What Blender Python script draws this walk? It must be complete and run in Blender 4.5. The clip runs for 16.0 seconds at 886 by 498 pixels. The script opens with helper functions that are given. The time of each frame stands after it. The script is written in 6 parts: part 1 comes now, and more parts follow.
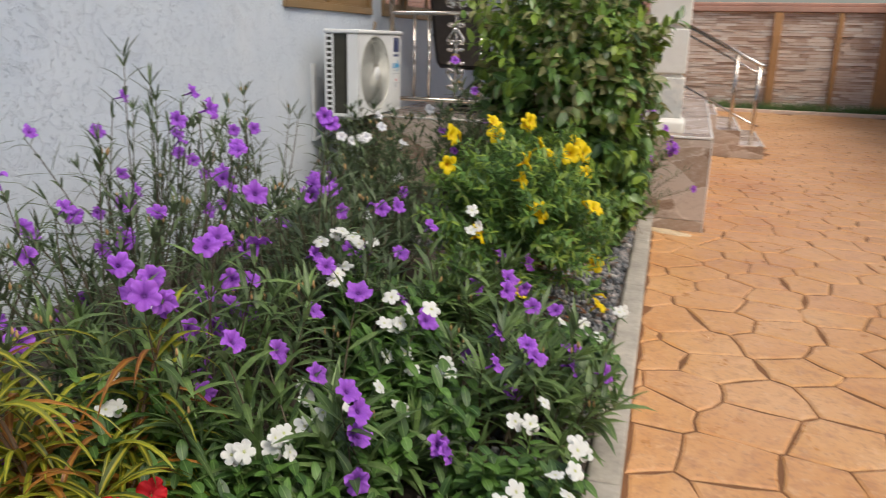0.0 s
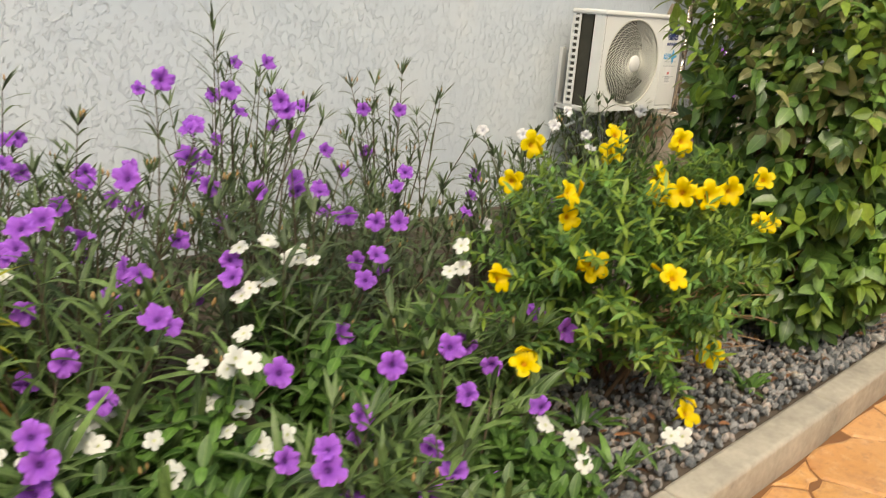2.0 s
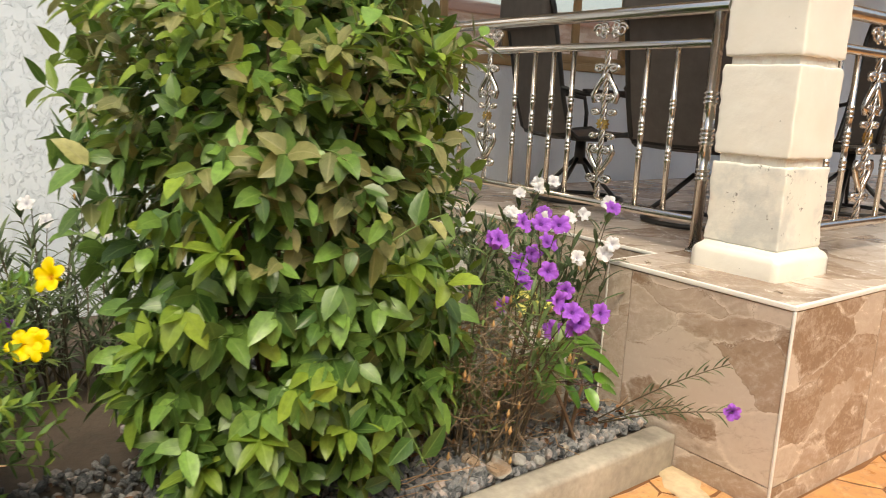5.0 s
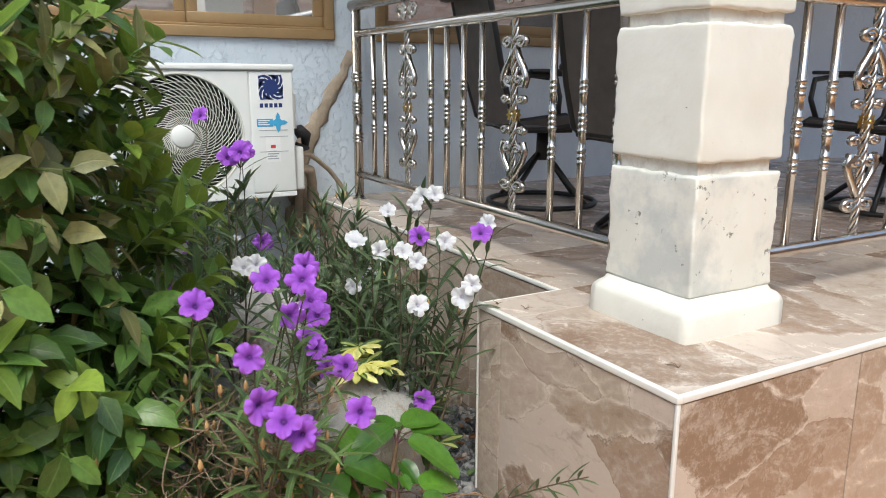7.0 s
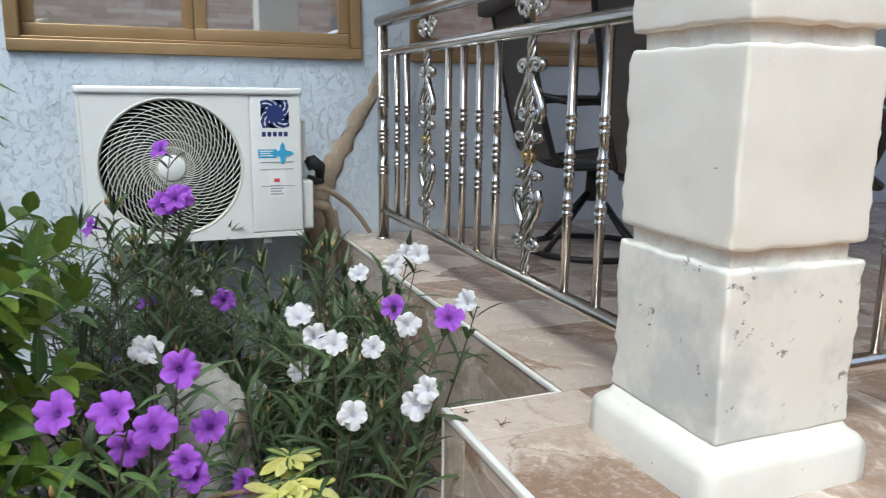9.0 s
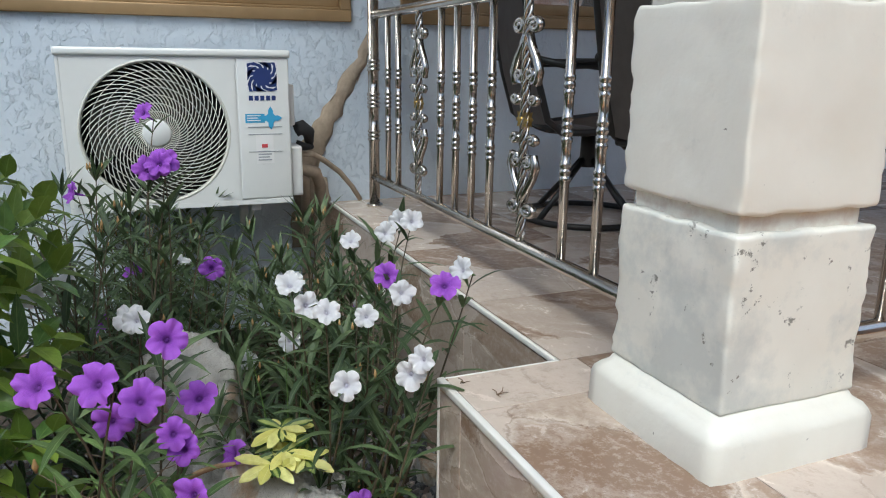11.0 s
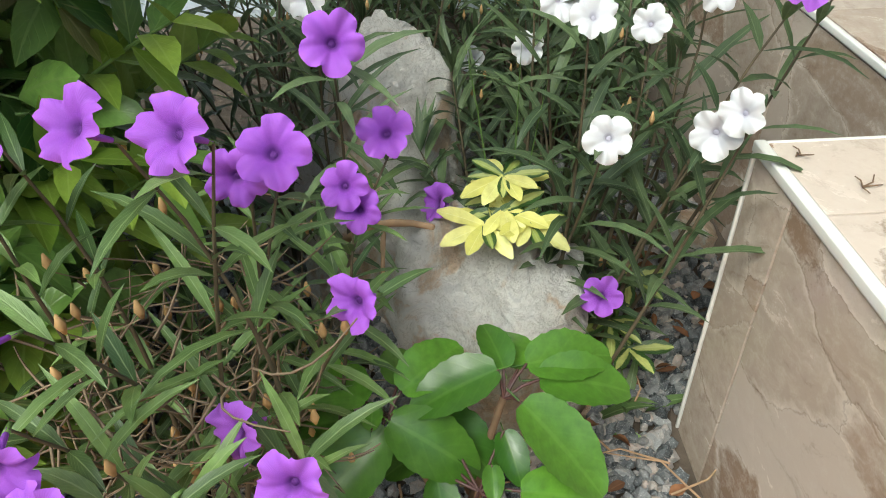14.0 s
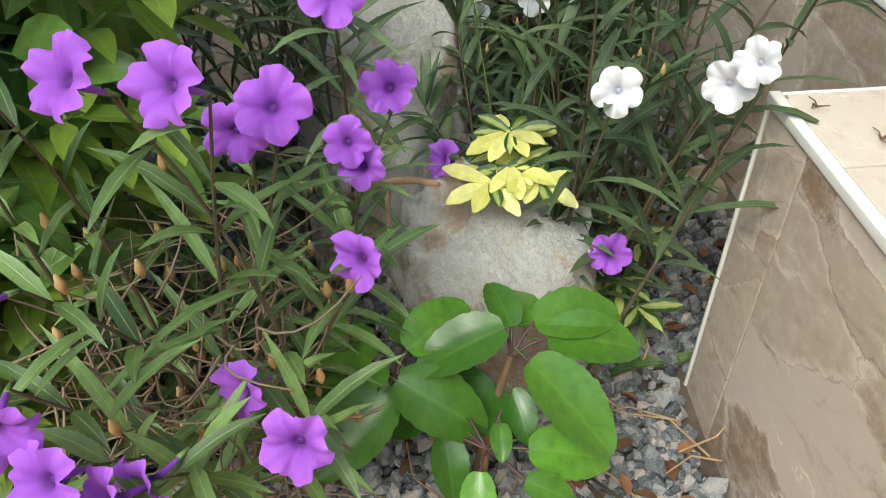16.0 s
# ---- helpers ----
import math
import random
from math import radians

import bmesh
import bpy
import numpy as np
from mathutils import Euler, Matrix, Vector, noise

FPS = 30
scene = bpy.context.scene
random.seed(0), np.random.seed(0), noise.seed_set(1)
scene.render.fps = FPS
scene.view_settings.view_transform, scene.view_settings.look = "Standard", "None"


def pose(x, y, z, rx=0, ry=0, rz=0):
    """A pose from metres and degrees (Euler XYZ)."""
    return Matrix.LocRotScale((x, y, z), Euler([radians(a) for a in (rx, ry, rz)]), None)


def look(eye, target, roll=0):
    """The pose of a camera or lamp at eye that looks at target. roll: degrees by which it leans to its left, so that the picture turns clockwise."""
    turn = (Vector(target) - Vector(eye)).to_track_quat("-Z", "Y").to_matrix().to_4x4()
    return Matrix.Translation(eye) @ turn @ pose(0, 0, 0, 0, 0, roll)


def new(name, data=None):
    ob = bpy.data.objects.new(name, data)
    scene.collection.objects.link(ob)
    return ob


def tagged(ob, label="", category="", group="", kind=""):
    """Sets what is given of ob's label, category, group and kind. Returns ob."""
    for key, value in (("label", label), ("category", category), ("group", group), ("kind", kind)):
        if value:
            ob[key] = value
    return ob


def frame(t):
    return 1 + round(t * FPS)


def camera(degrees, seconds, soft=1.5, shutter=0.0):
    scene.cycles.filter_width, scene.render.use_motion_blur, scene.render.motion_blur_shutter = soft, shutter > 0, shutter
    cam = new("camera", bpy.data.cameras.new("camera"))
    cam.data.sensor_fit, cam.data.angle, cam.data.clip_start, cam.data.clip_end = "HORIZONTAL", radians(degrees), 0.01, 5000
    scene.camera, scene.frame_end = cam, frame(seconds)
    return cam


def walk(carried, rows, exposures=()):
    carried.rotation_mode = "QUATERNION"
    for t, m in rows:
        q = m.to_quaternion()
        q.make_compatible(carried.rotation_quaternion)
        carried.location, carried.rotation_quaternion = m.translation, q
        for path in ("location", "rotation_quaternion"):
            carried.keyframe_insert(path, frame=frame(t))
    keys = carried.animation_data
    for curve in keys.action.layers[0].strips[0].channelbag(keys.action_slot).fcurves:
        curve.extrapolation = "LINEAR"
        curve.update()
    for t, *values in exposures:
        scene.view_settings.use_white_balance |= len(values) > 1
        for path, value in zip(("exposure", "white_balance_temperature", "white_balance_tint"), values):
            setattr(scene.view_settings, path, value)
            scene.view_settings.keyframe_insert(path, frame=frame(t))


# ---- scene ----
cam = camera(61.5, 16.0, 1.0, 0.25)
PATH = [
    (0, (1.277, 0.644, 1.314), (0.684, 2.477, 0.775), 1.4),
    (0.5, (1.387, 0.938, 1.296), (0.395, 2.591, 0.763), 2.2),
    (1, (1.468, 1.274, 1.326), (0.324, 2.779, 0.673), 3.8),
    (1.5, (1.753, 1.524, 1.34), (0.412, 2.81, 0.6), 3.6),
    (2, (1.967, 1.828, 1.348), (0.529, 3.069, 0.722), 4.1),
    (2.5, (2.058, 2.213, 1.337), (0.563, 3.447, 0.842), 3.9),
    (3, (2.243, 2.596, 1.308), (0.691, 3.771, 0.849), 2.8),
    (3.5, (2.357, 2.928, 1.306), (0.803, 4.105, 0.858), 3.3),
    (4, (2.403, 3.376, 1.275), (0.895, 4.626, 0.872), 3.0),
    (4.5, (2.516, 3.74, 1.258), (0.989, 4.972, 0.869), 2.5),
    (5, (2.542, 4.043, 1.27), (0.975, 5.219, 0.874), 2.7),
    (5.2, (2.5, 4.177, 1.257), (0.924, 5.344, 0.863), 2.7),
    (7.3, (2.355, 5.258, 1.31), (0.627, 6.159, 0.862), 0.1),
    (7.5, (2.314, 5.327, 1.3), (0.563, 6.184, 0.853), 0.3),
    (8, (2.227, 5.434, 1.306), (0.435, 6.196, 0.85), 0.4),
    (8.5, (2.131, 5.611, 1.349), (0.291, 6.275, 0.931), 0.2),
    (9, (2.082, 5.658, 1.355), (0.262, 6.383, 0.949), 0.6),
    (9.2, (2.074, 5.668, 1.356), (0.274, 6.444, 0.96), 1.0),
    (11.3, (2.013, 5.661, 1.33), (0.219, 6.374, 0.807), 0.6),
    (11.5, (1.994, 5.652, 1.312), (0.192, 6.289, 0.725), 0.5),
    (12, (1.935, 5.686, 1.256), (0.143, 6.104, 0.473), 0.1),
    (12.5, (1.853, 5.719, 1.216), (0.117, 5.992, 0.261), -0.2),
    (13, (1.652, 5.738, 1.204), (-0.007, 5.919, 0.101), -0.5),
    (13.5, (1.526, 5.747, 1.184), (-0.071, 5.871, -0.013), -0.6),
    (14, (1.515, 5.757, 1.188), (-0.055, 5.848, -0.048), -0.9),
    (14.5, (1.509, 5.764, 1.189), (-0.046, 5.832, -0.067), -1.2),
    (15, (1.507, 5.762, 1.182), (-0.037, 5.818, -0.088), -1.5),
    (15.5, (1.506, 5.757, 1.179), (-0.023, 5.812, -0.109), -1.7),
    (16, (1.506, 5.758, 1.173), (-0.001, 5.826, -0.141), -1.8),
]
walk(cam, [(t, look(eye, target, roll)) for t, eye, target, roll in PATH],
     [(0.0, 0.33, 6700, 8), (1.5, 0.58, 7700, 3), (3.5, 0.72, 7900, 3), (5.2, 0.87, 7600, 4), (7.3, 0.7, 5950, 1), (9.2, 0.52, 5750, 0), (11.5, 0.33, 5800, 0),
      (12.5, 0.7, 5900, -3), (14.0, 0.96, 6150, -5), (16.0, 1.0, 6150, -5)])

# ---- world and light: bright overcast day, soft sun from the drive's side ----
SUN_ELEV, SUN_AZ = radians(58), radians(115)
world = bpy.data.worlds.new("overcast_sky")
scene.world = world
world.use_nodes = True
wn, wl = world.node_tree.nodes, world.node_tree.links
sky = wn.new("ShaderNodeTexSky")
sky.sky_type = "NISHITA"
sky.sun_disc = False
sky.sun_elevation, sky.sun_rotation = SUN_ELEV, SUN_AZ
sky.air_density, sky.dust_density, sky.ozone_density = 1.0, 4.0, 1.0
wn["Background"].inputs["Strength"].default_value = 0.137
wl.new(sky.outputs[0], wn["Background"].inputs["Color"])
sun_data = bpy.data.lights.new("sun", "SUN")
sun_data.energy, sun_data.angle, sun_data.color = 1.35, radians(25), (1.0, 0.95, 0.88)
sun = new("sun", sun_data)
sun.matrix_world = look((math.sin(SUN_AZ) * math.cos(SUN_ELEV) * 30, math.cos(SUN_AZ) * math.cos(SUN_ELEV) * 30,
                         math.sin(SUN_ELEV) * 30), (0, 4, 0))


# ---- materials ----
class Nodes:
    """A short hand for building one node material."""

    def __init__(self, name):
        self.mat = bpy.data.materials.new(name)
        self.mat.use_nodes = True
        self.tree = self.mat.node_tree
        self.bsdf = self.tree.nodes["Principled BSDF"]
        self.out = self.tree.nodes["Material Output"]

    def add(self, kind, props=(), **ins):
        n = self.tree.nodes.new("ShaderNode" + kind)
        for key, value in props:
            if key == "operation":
                n.operation = value
            elif key == "data_type":
                n.data_type = value
            elif key == "blend_type":
                n.blend_type = value
            elif key == "wave_type":
                n.wave_type = value
        for key, value in ins.items():
            self.put(n, key.replace("_", " "), value)
        return n

    def put(self, n, key, value):
        slot = n.inputs[int(key[1:])] if key[0] == "i" and key[1:].isdigit() else n.inputs[key]
        if isinstance(value, bpy.types.NodeSocket):
            self.tree.links.new(value, slot)
        elif isinstance(value, (tuple, list)) and len(value) == 3 and slot.type == "RGBA":
            slot.default_value = (*value, 1)
        else:
            slot.default_value = value

    def where(self):
        return self.add("NewGeometry").outputs["Position"]

    def local(self):
        return self.add("TexCoord").outputs["Object"]

    def noise(self, at, scale, detail=4.0, rough=0.55, warp=0.0):
        return self.add("TexNoise", i0=at, Scale=scale, Detail=detail, Roughness=rough, Distortion=warp).outputs["Fac"]

    def ramp(self, fac, stops):
        n = self.add("ValToRGB", Fac=fac)
        while len(n.color_ramp.elements) < len(stops):
            n.color_ramp.elements.new(0.5)
        for e, (p, c) in zip(n.color_ramp.elements, stops):
            e.position, e.color = p, (*c, 1)
        return n.outputs["Color"]

    def grey(self, fac, a, b, lo=0.0, hi=1.0):
        return self.add("MapRange", Value=fac, i1=a, i2=b, i3=lo, i4=hi).outputs["Result"]

    def mix(self, fac, a, b, how="MIX"):
        n = self.add("Mix", (("data_type", "RGBA"), ("blend_type", how)))
        for key, value in ((0, fac), (6, a), (7, b)):
            self.put(n, "i%d" % key, value)
        return n.outputs[2]

    def math(self, op, a, b=0.0):
        return self.add("Math", (("operation", op),), i0=a, i1=b).outputs[0]

    def bump(self, height, strength, distance, below=None):
        n = self.add("Bump", Height=height, Strength=strength, Distance=distance)
        if below is not None:
            self.put(n, "Normal", below)
        return n.outputs["Normal"]

    def done(self, color, rough=0.6, normal=None, metal=0.0, spec=0.5):
        for key, value in (("Base Color", color), ("Roughness", rough), ("Metallic", metal), ("Specular IOR Level", spec)):
            self.put(self.bsdf, key, value)
        if normal is not None:
            self.put(self.bsdf, "Normal", normal)
        return self.mat


def plain(name, color, rough=0.5, metal=0.0, vary=0.15, scale=30.0, bump=0.0, dist=0.002, spec=0.5):
    """A surface with mottling at two scales."""
    n = Nodes(name)
    at = n.where()
    big, fine = n.noise(at, scale * 0.12, 3), n.noise(at, scale, 5)
    both = n.math("ADD", n.math("MULTIPLY", big, 0.6), n.math("MULTIPLY", fine, 0.4))
    dark = tuple(c * (1 - vary) for c in color)
    light = tuple(min(1, c * (1 + vary)) for c in color)
    col = n.ramp(both, [(0.3, dark), (0.7, light)])
    nor = n.bump(fine, bump, dist) if bump else None
    return n.done(col, n.grey(fine, 0.3, 0.7, max(0.02, rough - 0.08), min(1, rough + 0.08)), nor, metal, spec)


def leaf_material(name, dark, light, vein, rough=0.45, vein_width=0.06, thin=0.25, edge=None, side_veins=9.0, rib=0.6):
    """Leaf skin: colour by leaf, midrib and side veins from the leaf's own map, a little light shining through."""
    n = Nodes(name)
    uv = n.add("SeparateXYZ", i0=n.add("TexCoord").outputs["UV"])
    u = n.math("ABSOLUTE", n.math("SUBTRACT", uv.outputs["X"], 0.5))
    v = uv.outputs["Y"]
    rnd = n.math("FRACT", n.math("ADD", n.add("NewGeometry").outputs["Random Per Island"], n.add("ObjectInfo").outputs["Random"]))
    col = n.ramp(rnd, [(0.0, dark), (0.75, light), (1.0, tuple(min(1, c * 1.5) for c in light))])
    col = n.mix(n.grey(n.noise(n.where(), 60, 3), 0.35, 0.7, 0.0, 0.45), col, tuple(c * 0.6 for c in dark))
    if edge is not None:
        blotch = n.math("ADD", u, n.math("MULTIPLY", n.noise(n.where(), 70, 3), 0.35))
        col = n.mix(n.grey(blotch, 0.36, 0.44), col, edge)
    side = n.math("FRACT", n.math("MULTIPLY", n.math("SUBTRACT", v, n.math("MULTIPLY", u, 0.7)), side_veins))
    side = n.grey(n.math("ABSOLUTE", n.math("SUBTRACT", side, 0.5)), 0.0, 0.12, 1.0, 0.0)
    mid = n.grey(u, vein_width * 0.4, vein_width, 1.0, 0.0)
    ribs = n.math("MAXIMUM", mid, n.math("MULTIPLY", side, 0.35))
    col = n.mix(n.math("MULTIPLY", ribs, rib), col, vein)
    nor = n.bump(n.math("SUBTRACT", 1.0, ribs), 0.55 * rib, 0.002, n.bump(n.noise(n.where(), 260, 3), 0.12, 0.001))
    n.done(col, rough, nor, 0.0, 0.5)
    back = n.add("BsdfTranslucent", Color=n.mix(0.5, col, vein))
    both = n.add("MixShader", Fac=thin, i1=n.bsdf.outputs[0], i2=back.outputs[0])
    n.tree.links.new(both.outputs[0], n.out.inputs["Surface"])
    return n.mat


def petal_material(name, rim, mid, throat, throat_at=0.2, rough=0.6, streak=0.3):
    """Petals: colour by the distance from the throat, with fine streaks along the petal."""
    n = Nodes(name)
    uv = n.add("SeparateXYZ", i0=n.add("TexCoord").outputs["UV"])
    r = uv.outputs["Y"]
    col = n.ramp(r, [(0.0, throat), (throat_at, throat), (throat_at + 0.14, mid), (1.0, rim)])
    lines = n.add("TexWave", (("wave_type", "BANDS"),), i0=n.add("CombineXYZ", X=uv.outputs["X"]).outputs[0], Scale=9.5, Distortion=0.6)
    col = n.mix(n.math("MULTIPLY", lines.outputs["Fac"], n.grey(r, 0.3, 0.95, streak, 0.0)), col, tuple(c * 0.55 for c in mid))
    rnd = n.add("ObjectInfo").outputs["Random"]
    col = n.mix(n.grey(rnd, 0, 1, 0.0, 0.22), col, tuple(c * 0.7 for c in rim))
    n.done(col, rough, n.bump(lines.outputs["Fac"], 0.2, 0.001), 0.0, 0.3)
    back = n.add("BsdfTranslucent", Color=col)
    both = n.add("MixShader", Fac=0.3, i1=n.bsdf.outputs[0], i2=back.outputs[0])
    n.tree.links.new(both.outputs[0], n.out.inputs["Surface"])
    return n.mat


def stucco_material():
    n = Nodes("trowelled_stucco")
    at = n.where()
    wide = n.noise(at, 1.1, 3)
    flat = n.add("VectorMath", (("operation", "MULTIPLY"),), i0=at, i1=(1, 1.15, 0.85)).outputs[0]
    ridge = n.noise(flat, 34, 5, 0.66, 0.7)
    flakes = n.grey(ridge, 0.52, 0.66)
    grain = n.noise(at, 120, 4)
    col = n.ramp(wide, [(0.3, (0.55, 0.62, 0.71)), (0.55, (0.62, 0.68, 0.75)), (0.75, (0.68, 0.72, 0.76))])
    col = n.mix(n.grey(n.noise(at, 6, 5), 0.55, 0.8, 0.0, 0.35), col, (0.45, 0.5, 0.56))
    nor = n.bump(grain, 0.25, 0.003, n.bump(flakes, 0.66, 0.006))
    return n.done(col, 0.78, nor, 0, 0.25)


def marble_material(name):
    """Brown marble-print tile: slanting plates of different browns with jagged pale rims and fine streaks; each tile has its own cut."""
    n = Nodes(name)
    rnd = n.math("MULTIPLY", n.add("ObjectInfo").outputs["Random"], 9.0)
    at = n.add("VectorMath", (("operation", "ADD"),), i0=n.where(), i1=n.add("CombineXYZ", X=rnd, Y=rnd, Z=n.math("MULTIPLY", rnd, 0.3)).outputs[0]).outputs[0]
    tilt = n.add("Mapping", Vector=at, Rotation=(0.65, 0.45, 0.7), Scale=(1.0, 1.0, 1.9)).outputs[0]
    soft = n.add("TexNoise", i0=at, Scale=2.4, Detail=2.0).outputs["Color"]
    rough = n.add("TexNoise", i0=at, Scale=17.0, Detail=7.0, Roughness=0.7).outputs["Color"]
    bent = n.add("VectorMath", (("operation", "MULTIPLY_ADD"),), i0=soft, i1=(0.34, 0.34, 0.34), i2=tilt).outputs[0]
    torn = n.add("VectorMath", (("operation", "MULTIPLY_ADD"),), i0=rough, i1=(0.07, 0.07, 0.07), i2=bent).outputs[0]
    plate = n.add("TexVoronoi", i0=torn, Scale=2.7)
    edge = n.add("TexVoronoi", i0=torn, Scale=2.7)
    edge.feature = "DISTANCE_TO_EDGE"
    tone = n.add("SeparateXYZ", i0=plate.outputs["Color"])
    streak = n.noise(n.add("Mapping", Vector=torn, Rotation=(0.3, 0.9, 0.2), Scale=(5.0, 5.0, 13.0)).outputs[0], 1.3, 8, 0.7, 0.6)
    craze = n.noise(at, 46, 8, 0.78)
    col = n.ramp(tone.outputs["X"], [(0.12, (0.27, 0.18, 0.125)), (0.36, (0.39, 0.285, 0.215)), (0.6, (0.46, 0.37, 0.3)), (0.85, (0.57, 0.48, 0.41))])
    col = n.mix(n.grey(streak, 0.5, 0.64, 0.0, 0.55), col, (0.6, 0.51, 0.44))
    col = n.mix(n.grey(streak, 0.44, 0.32, 0.0, 0.5), col, (0.24, 0.165, 0.12))
    lip = n.math("MULTIPLY", n.grey(edge.outputs["Distance"], 0.0, 0.05, 1.0, 0.0), n.grey(tone.outputs["Y"], 0.25, 0.4))
    col = n.mix(n.math("MULTIPLY", lip, n.grey(streak, 0.38, 0.55)), col, (0.72, 0.63, 0.55))
    crack = n.math("MULTIPLY", n.grey(edge.outputs["Distance"], 0.0, 0.012, 0.6, 0.0), n.grey(tone.outputs["Z"], 0.5, 0.6))
    col = n.mix(crack, col, (0.18, 0.115, 0.08))
    col = n.mix(n.grey(craze, 0.5, 0.62, 0.0, 0.35), col, (0.62, 0.55, 0.48))
    col = n.mix(n.math("MULTIPLY", n.grey(craze, 0.47, 0.36, 0.0, 0.2), n.grey(tone.outputs["Y"], 0.3, 0.7)), col, (0.22, 0.155, 0.12))
    nor = n.bump(craze, 0.05, 0.002)
    return n.done(col, n.grey(streak, 0.3, 0.7, 0.16, 0.3), nor, 0, 0.5)


def paver_material():
    n = Nodes("stamped_concrete")
    at = n.where()
    rnd = n.math("FRACT", n.math("ADD", n.add("NewGeometry").outputs["Random Per Island"], n.add("ObjectInfo").outputs["Random"]))
    wide, mid, fine = n.noise(at, 0.9, 4), n.noise(at, 7, 6, 0.6, 0.6), n.noise(at, 60, 5)
    col = n.ramp(n.math("ADD", n.math("MULTIPLY", wide, 0.65), n.math("MULTIPLY", mid, 0.35)),
                 [(0.3, (0.42, 0.18, 0.07)), (0.48, (0.6, 0.31, 0.11)), (0.66, (0.7, 0.43, 0.22))])
    col = n.mix(n.grey(rnd, 0, 1, 0.0, 0.35), col, (0.55, 0.27, 0.13))
    col = n.mix(n.grey(n.noise(at, 14, 5, 0.7), 0.5, 0.72, 0.0, 0.6), col, (0.33, 0.15, 0.08))
    col = n.mix(n.grey(n.noise(at, 38, 6, 0.75), 0.53, 0.66, 0.0, 0.5), col, (0.26, 0.13, 0.08))
    col = n.mix(n.grey(n.noise(at, 22, 6, 0.75), 0.54, 0.68, 0.0, 0.4), col, (0.74, 0.52, 0.33))
    nor = n.bump(fine, 0.2, 0.003, n.bump(mid, 0.5, 0.008))
    return n.done(col, n.grey(mid, 0.3, 0.7, 0.24, 0.5), nor, 0, 0.5)


def rock_material(name, stops, scale, rough=0.75, speck=None):
    n = Nodes(name)
    at = n.where()
    rnd = n.add("NewGeometry").outputs["Random Per Island"]
    mix = n.math("ADD", n.math("MULTIPLY", rnd, 0.55), n.math("MULTIPLY", n.noise(at, scale, 6, 0.65, 0.8), 0.6))
    col = n.ramp(mix, stops)
    fine = n.noise(at, scale * 9, 5, 0.7)
    if speck is not None:
        col = n.mix(n.grey(fine, 0.55, 0.68, 0.0, 0.7), col, speck)
    return n.done(col, rough, n.bump(fine, 0.35, 0.003, n.bump(n.noise(at, scale * 2, 4), 0.3, 0.006)), 0, 0.35)


def boulder_material():
    n = Nodes("quartz_boulder")
    at = n.where()
    a, b, c = n.noise(at, 6, 6, 0.62, 0.8), n.noise(at, 26, 8, 0.72, 1.2), n.noise(at, 150, 5, 0.7)
    col = n.ramp(a, [(0.32, (0.5, 0.31, 0.18)), (0.42, (0.64, 0.5, 0.38)), (0.47, (0.76, 0.73, 0.69)), (0.75, (0.84, 0.83, 0.82))])
    col = n.mix(n.grey(n.math("ABSOLUTE", n.math("SUBTRACT", b, 0.5)), 0.0, 0.018, 0.5, 0.0), col, (0.3, 0.26, 0.22))
    col = n.mix(n.grey(b, 0.56, 0.66, 0.0, 0.4), col, (0.5, 0.5, 0.51))
    col = n.mix(n.grey(c, 0.54, 0.7, 0.0, 0.3), col, (0.45, 0.42, 0.38))
    return n.done(col, 0.62, n.bump(c, 0.8, 0.005, n.bump(b, 1.0, 0.035)), 0, 0.4)


def paint_material(name, worn=False, grimy=False):
    n = Nodes(name)
    at = n.where()
    wide, fine = n.noise(at, 4, 5), n.noise(at, 45, 5)
    col = n.ramp(wide, [(0.35, (0.77, 0.74, 0.66)), (0.65, (0.83, 0.81, 0.74))])
    scuff = n.grey(n.noise(at, 9, 7, 0.75), 0.6, 0.68)
    col = n.mix(n.math("MULTIPLY", scuff, 0.25), col, (0.55, 0.56, 0.53))
    if worn:
        patch = n.math("MULTIPLY", n.grey(n.noise(at, 5.5, 6, 0.62), 0.47, 0.6), 0.65)
        col = n.mix(patch, col, (0.52, 0.54, 0.52))
        chips = n.grey(n.noise(at, 26, 5, 0.7), 0.63, 0.67)
        col = n.mix(chips, col, (0.25, 0.24, 0.21))
    if grimy:
        col = n.mix(n.grey(n.noise(at, 16, 5, 0.7), 0.45, 0.66, 0.0, 0.5), col, (0.5, 0.36, 0.28))
    spot = n.grey(n.noise(at, 38, 3, 0.5), 0.74, 0.78)
    col = n.mix(spot, col, (0.22, 0.2, 0.17))
    return n.done(col, 0.5, n.bump(fine, 0.3, 0.003, n.bump(n.noise(at, 17, 5), 0.3, 0.006)), 0, 0.4)


STUCCO, MARBLE, PAVER = stucco_material(), marble_material("marble_tile"), paver_material()
CREAM, CREAM_WORN, CREAM_GRIMY = paint_material("cream_pillar_paint"), paint_material("worn_pillar_paint", True), paint_material("grimy_pillar_groove", False, True)
BOULDER = boulder_material()
KERB = plain("kerb_concrete", (0.38, 0.345, 0.29), 0.85, 0, 0.34, 38, 0.7, 0.005)
JOINT = plain("paving_joint", (0.19, 0.085, 0.035), 0.9, 0, 0.3, 30, 0.4)
SOIL = plain("garden_soil", (0.085, 0.065, 0.05), 0.95, 0, 0.4, 35, 0.8, 0.01)
GROUND = plain("dry_ground", (0.3, 0.22, 0.15), 0.95, 0, 0.3, 3, 0.5, 0.01)
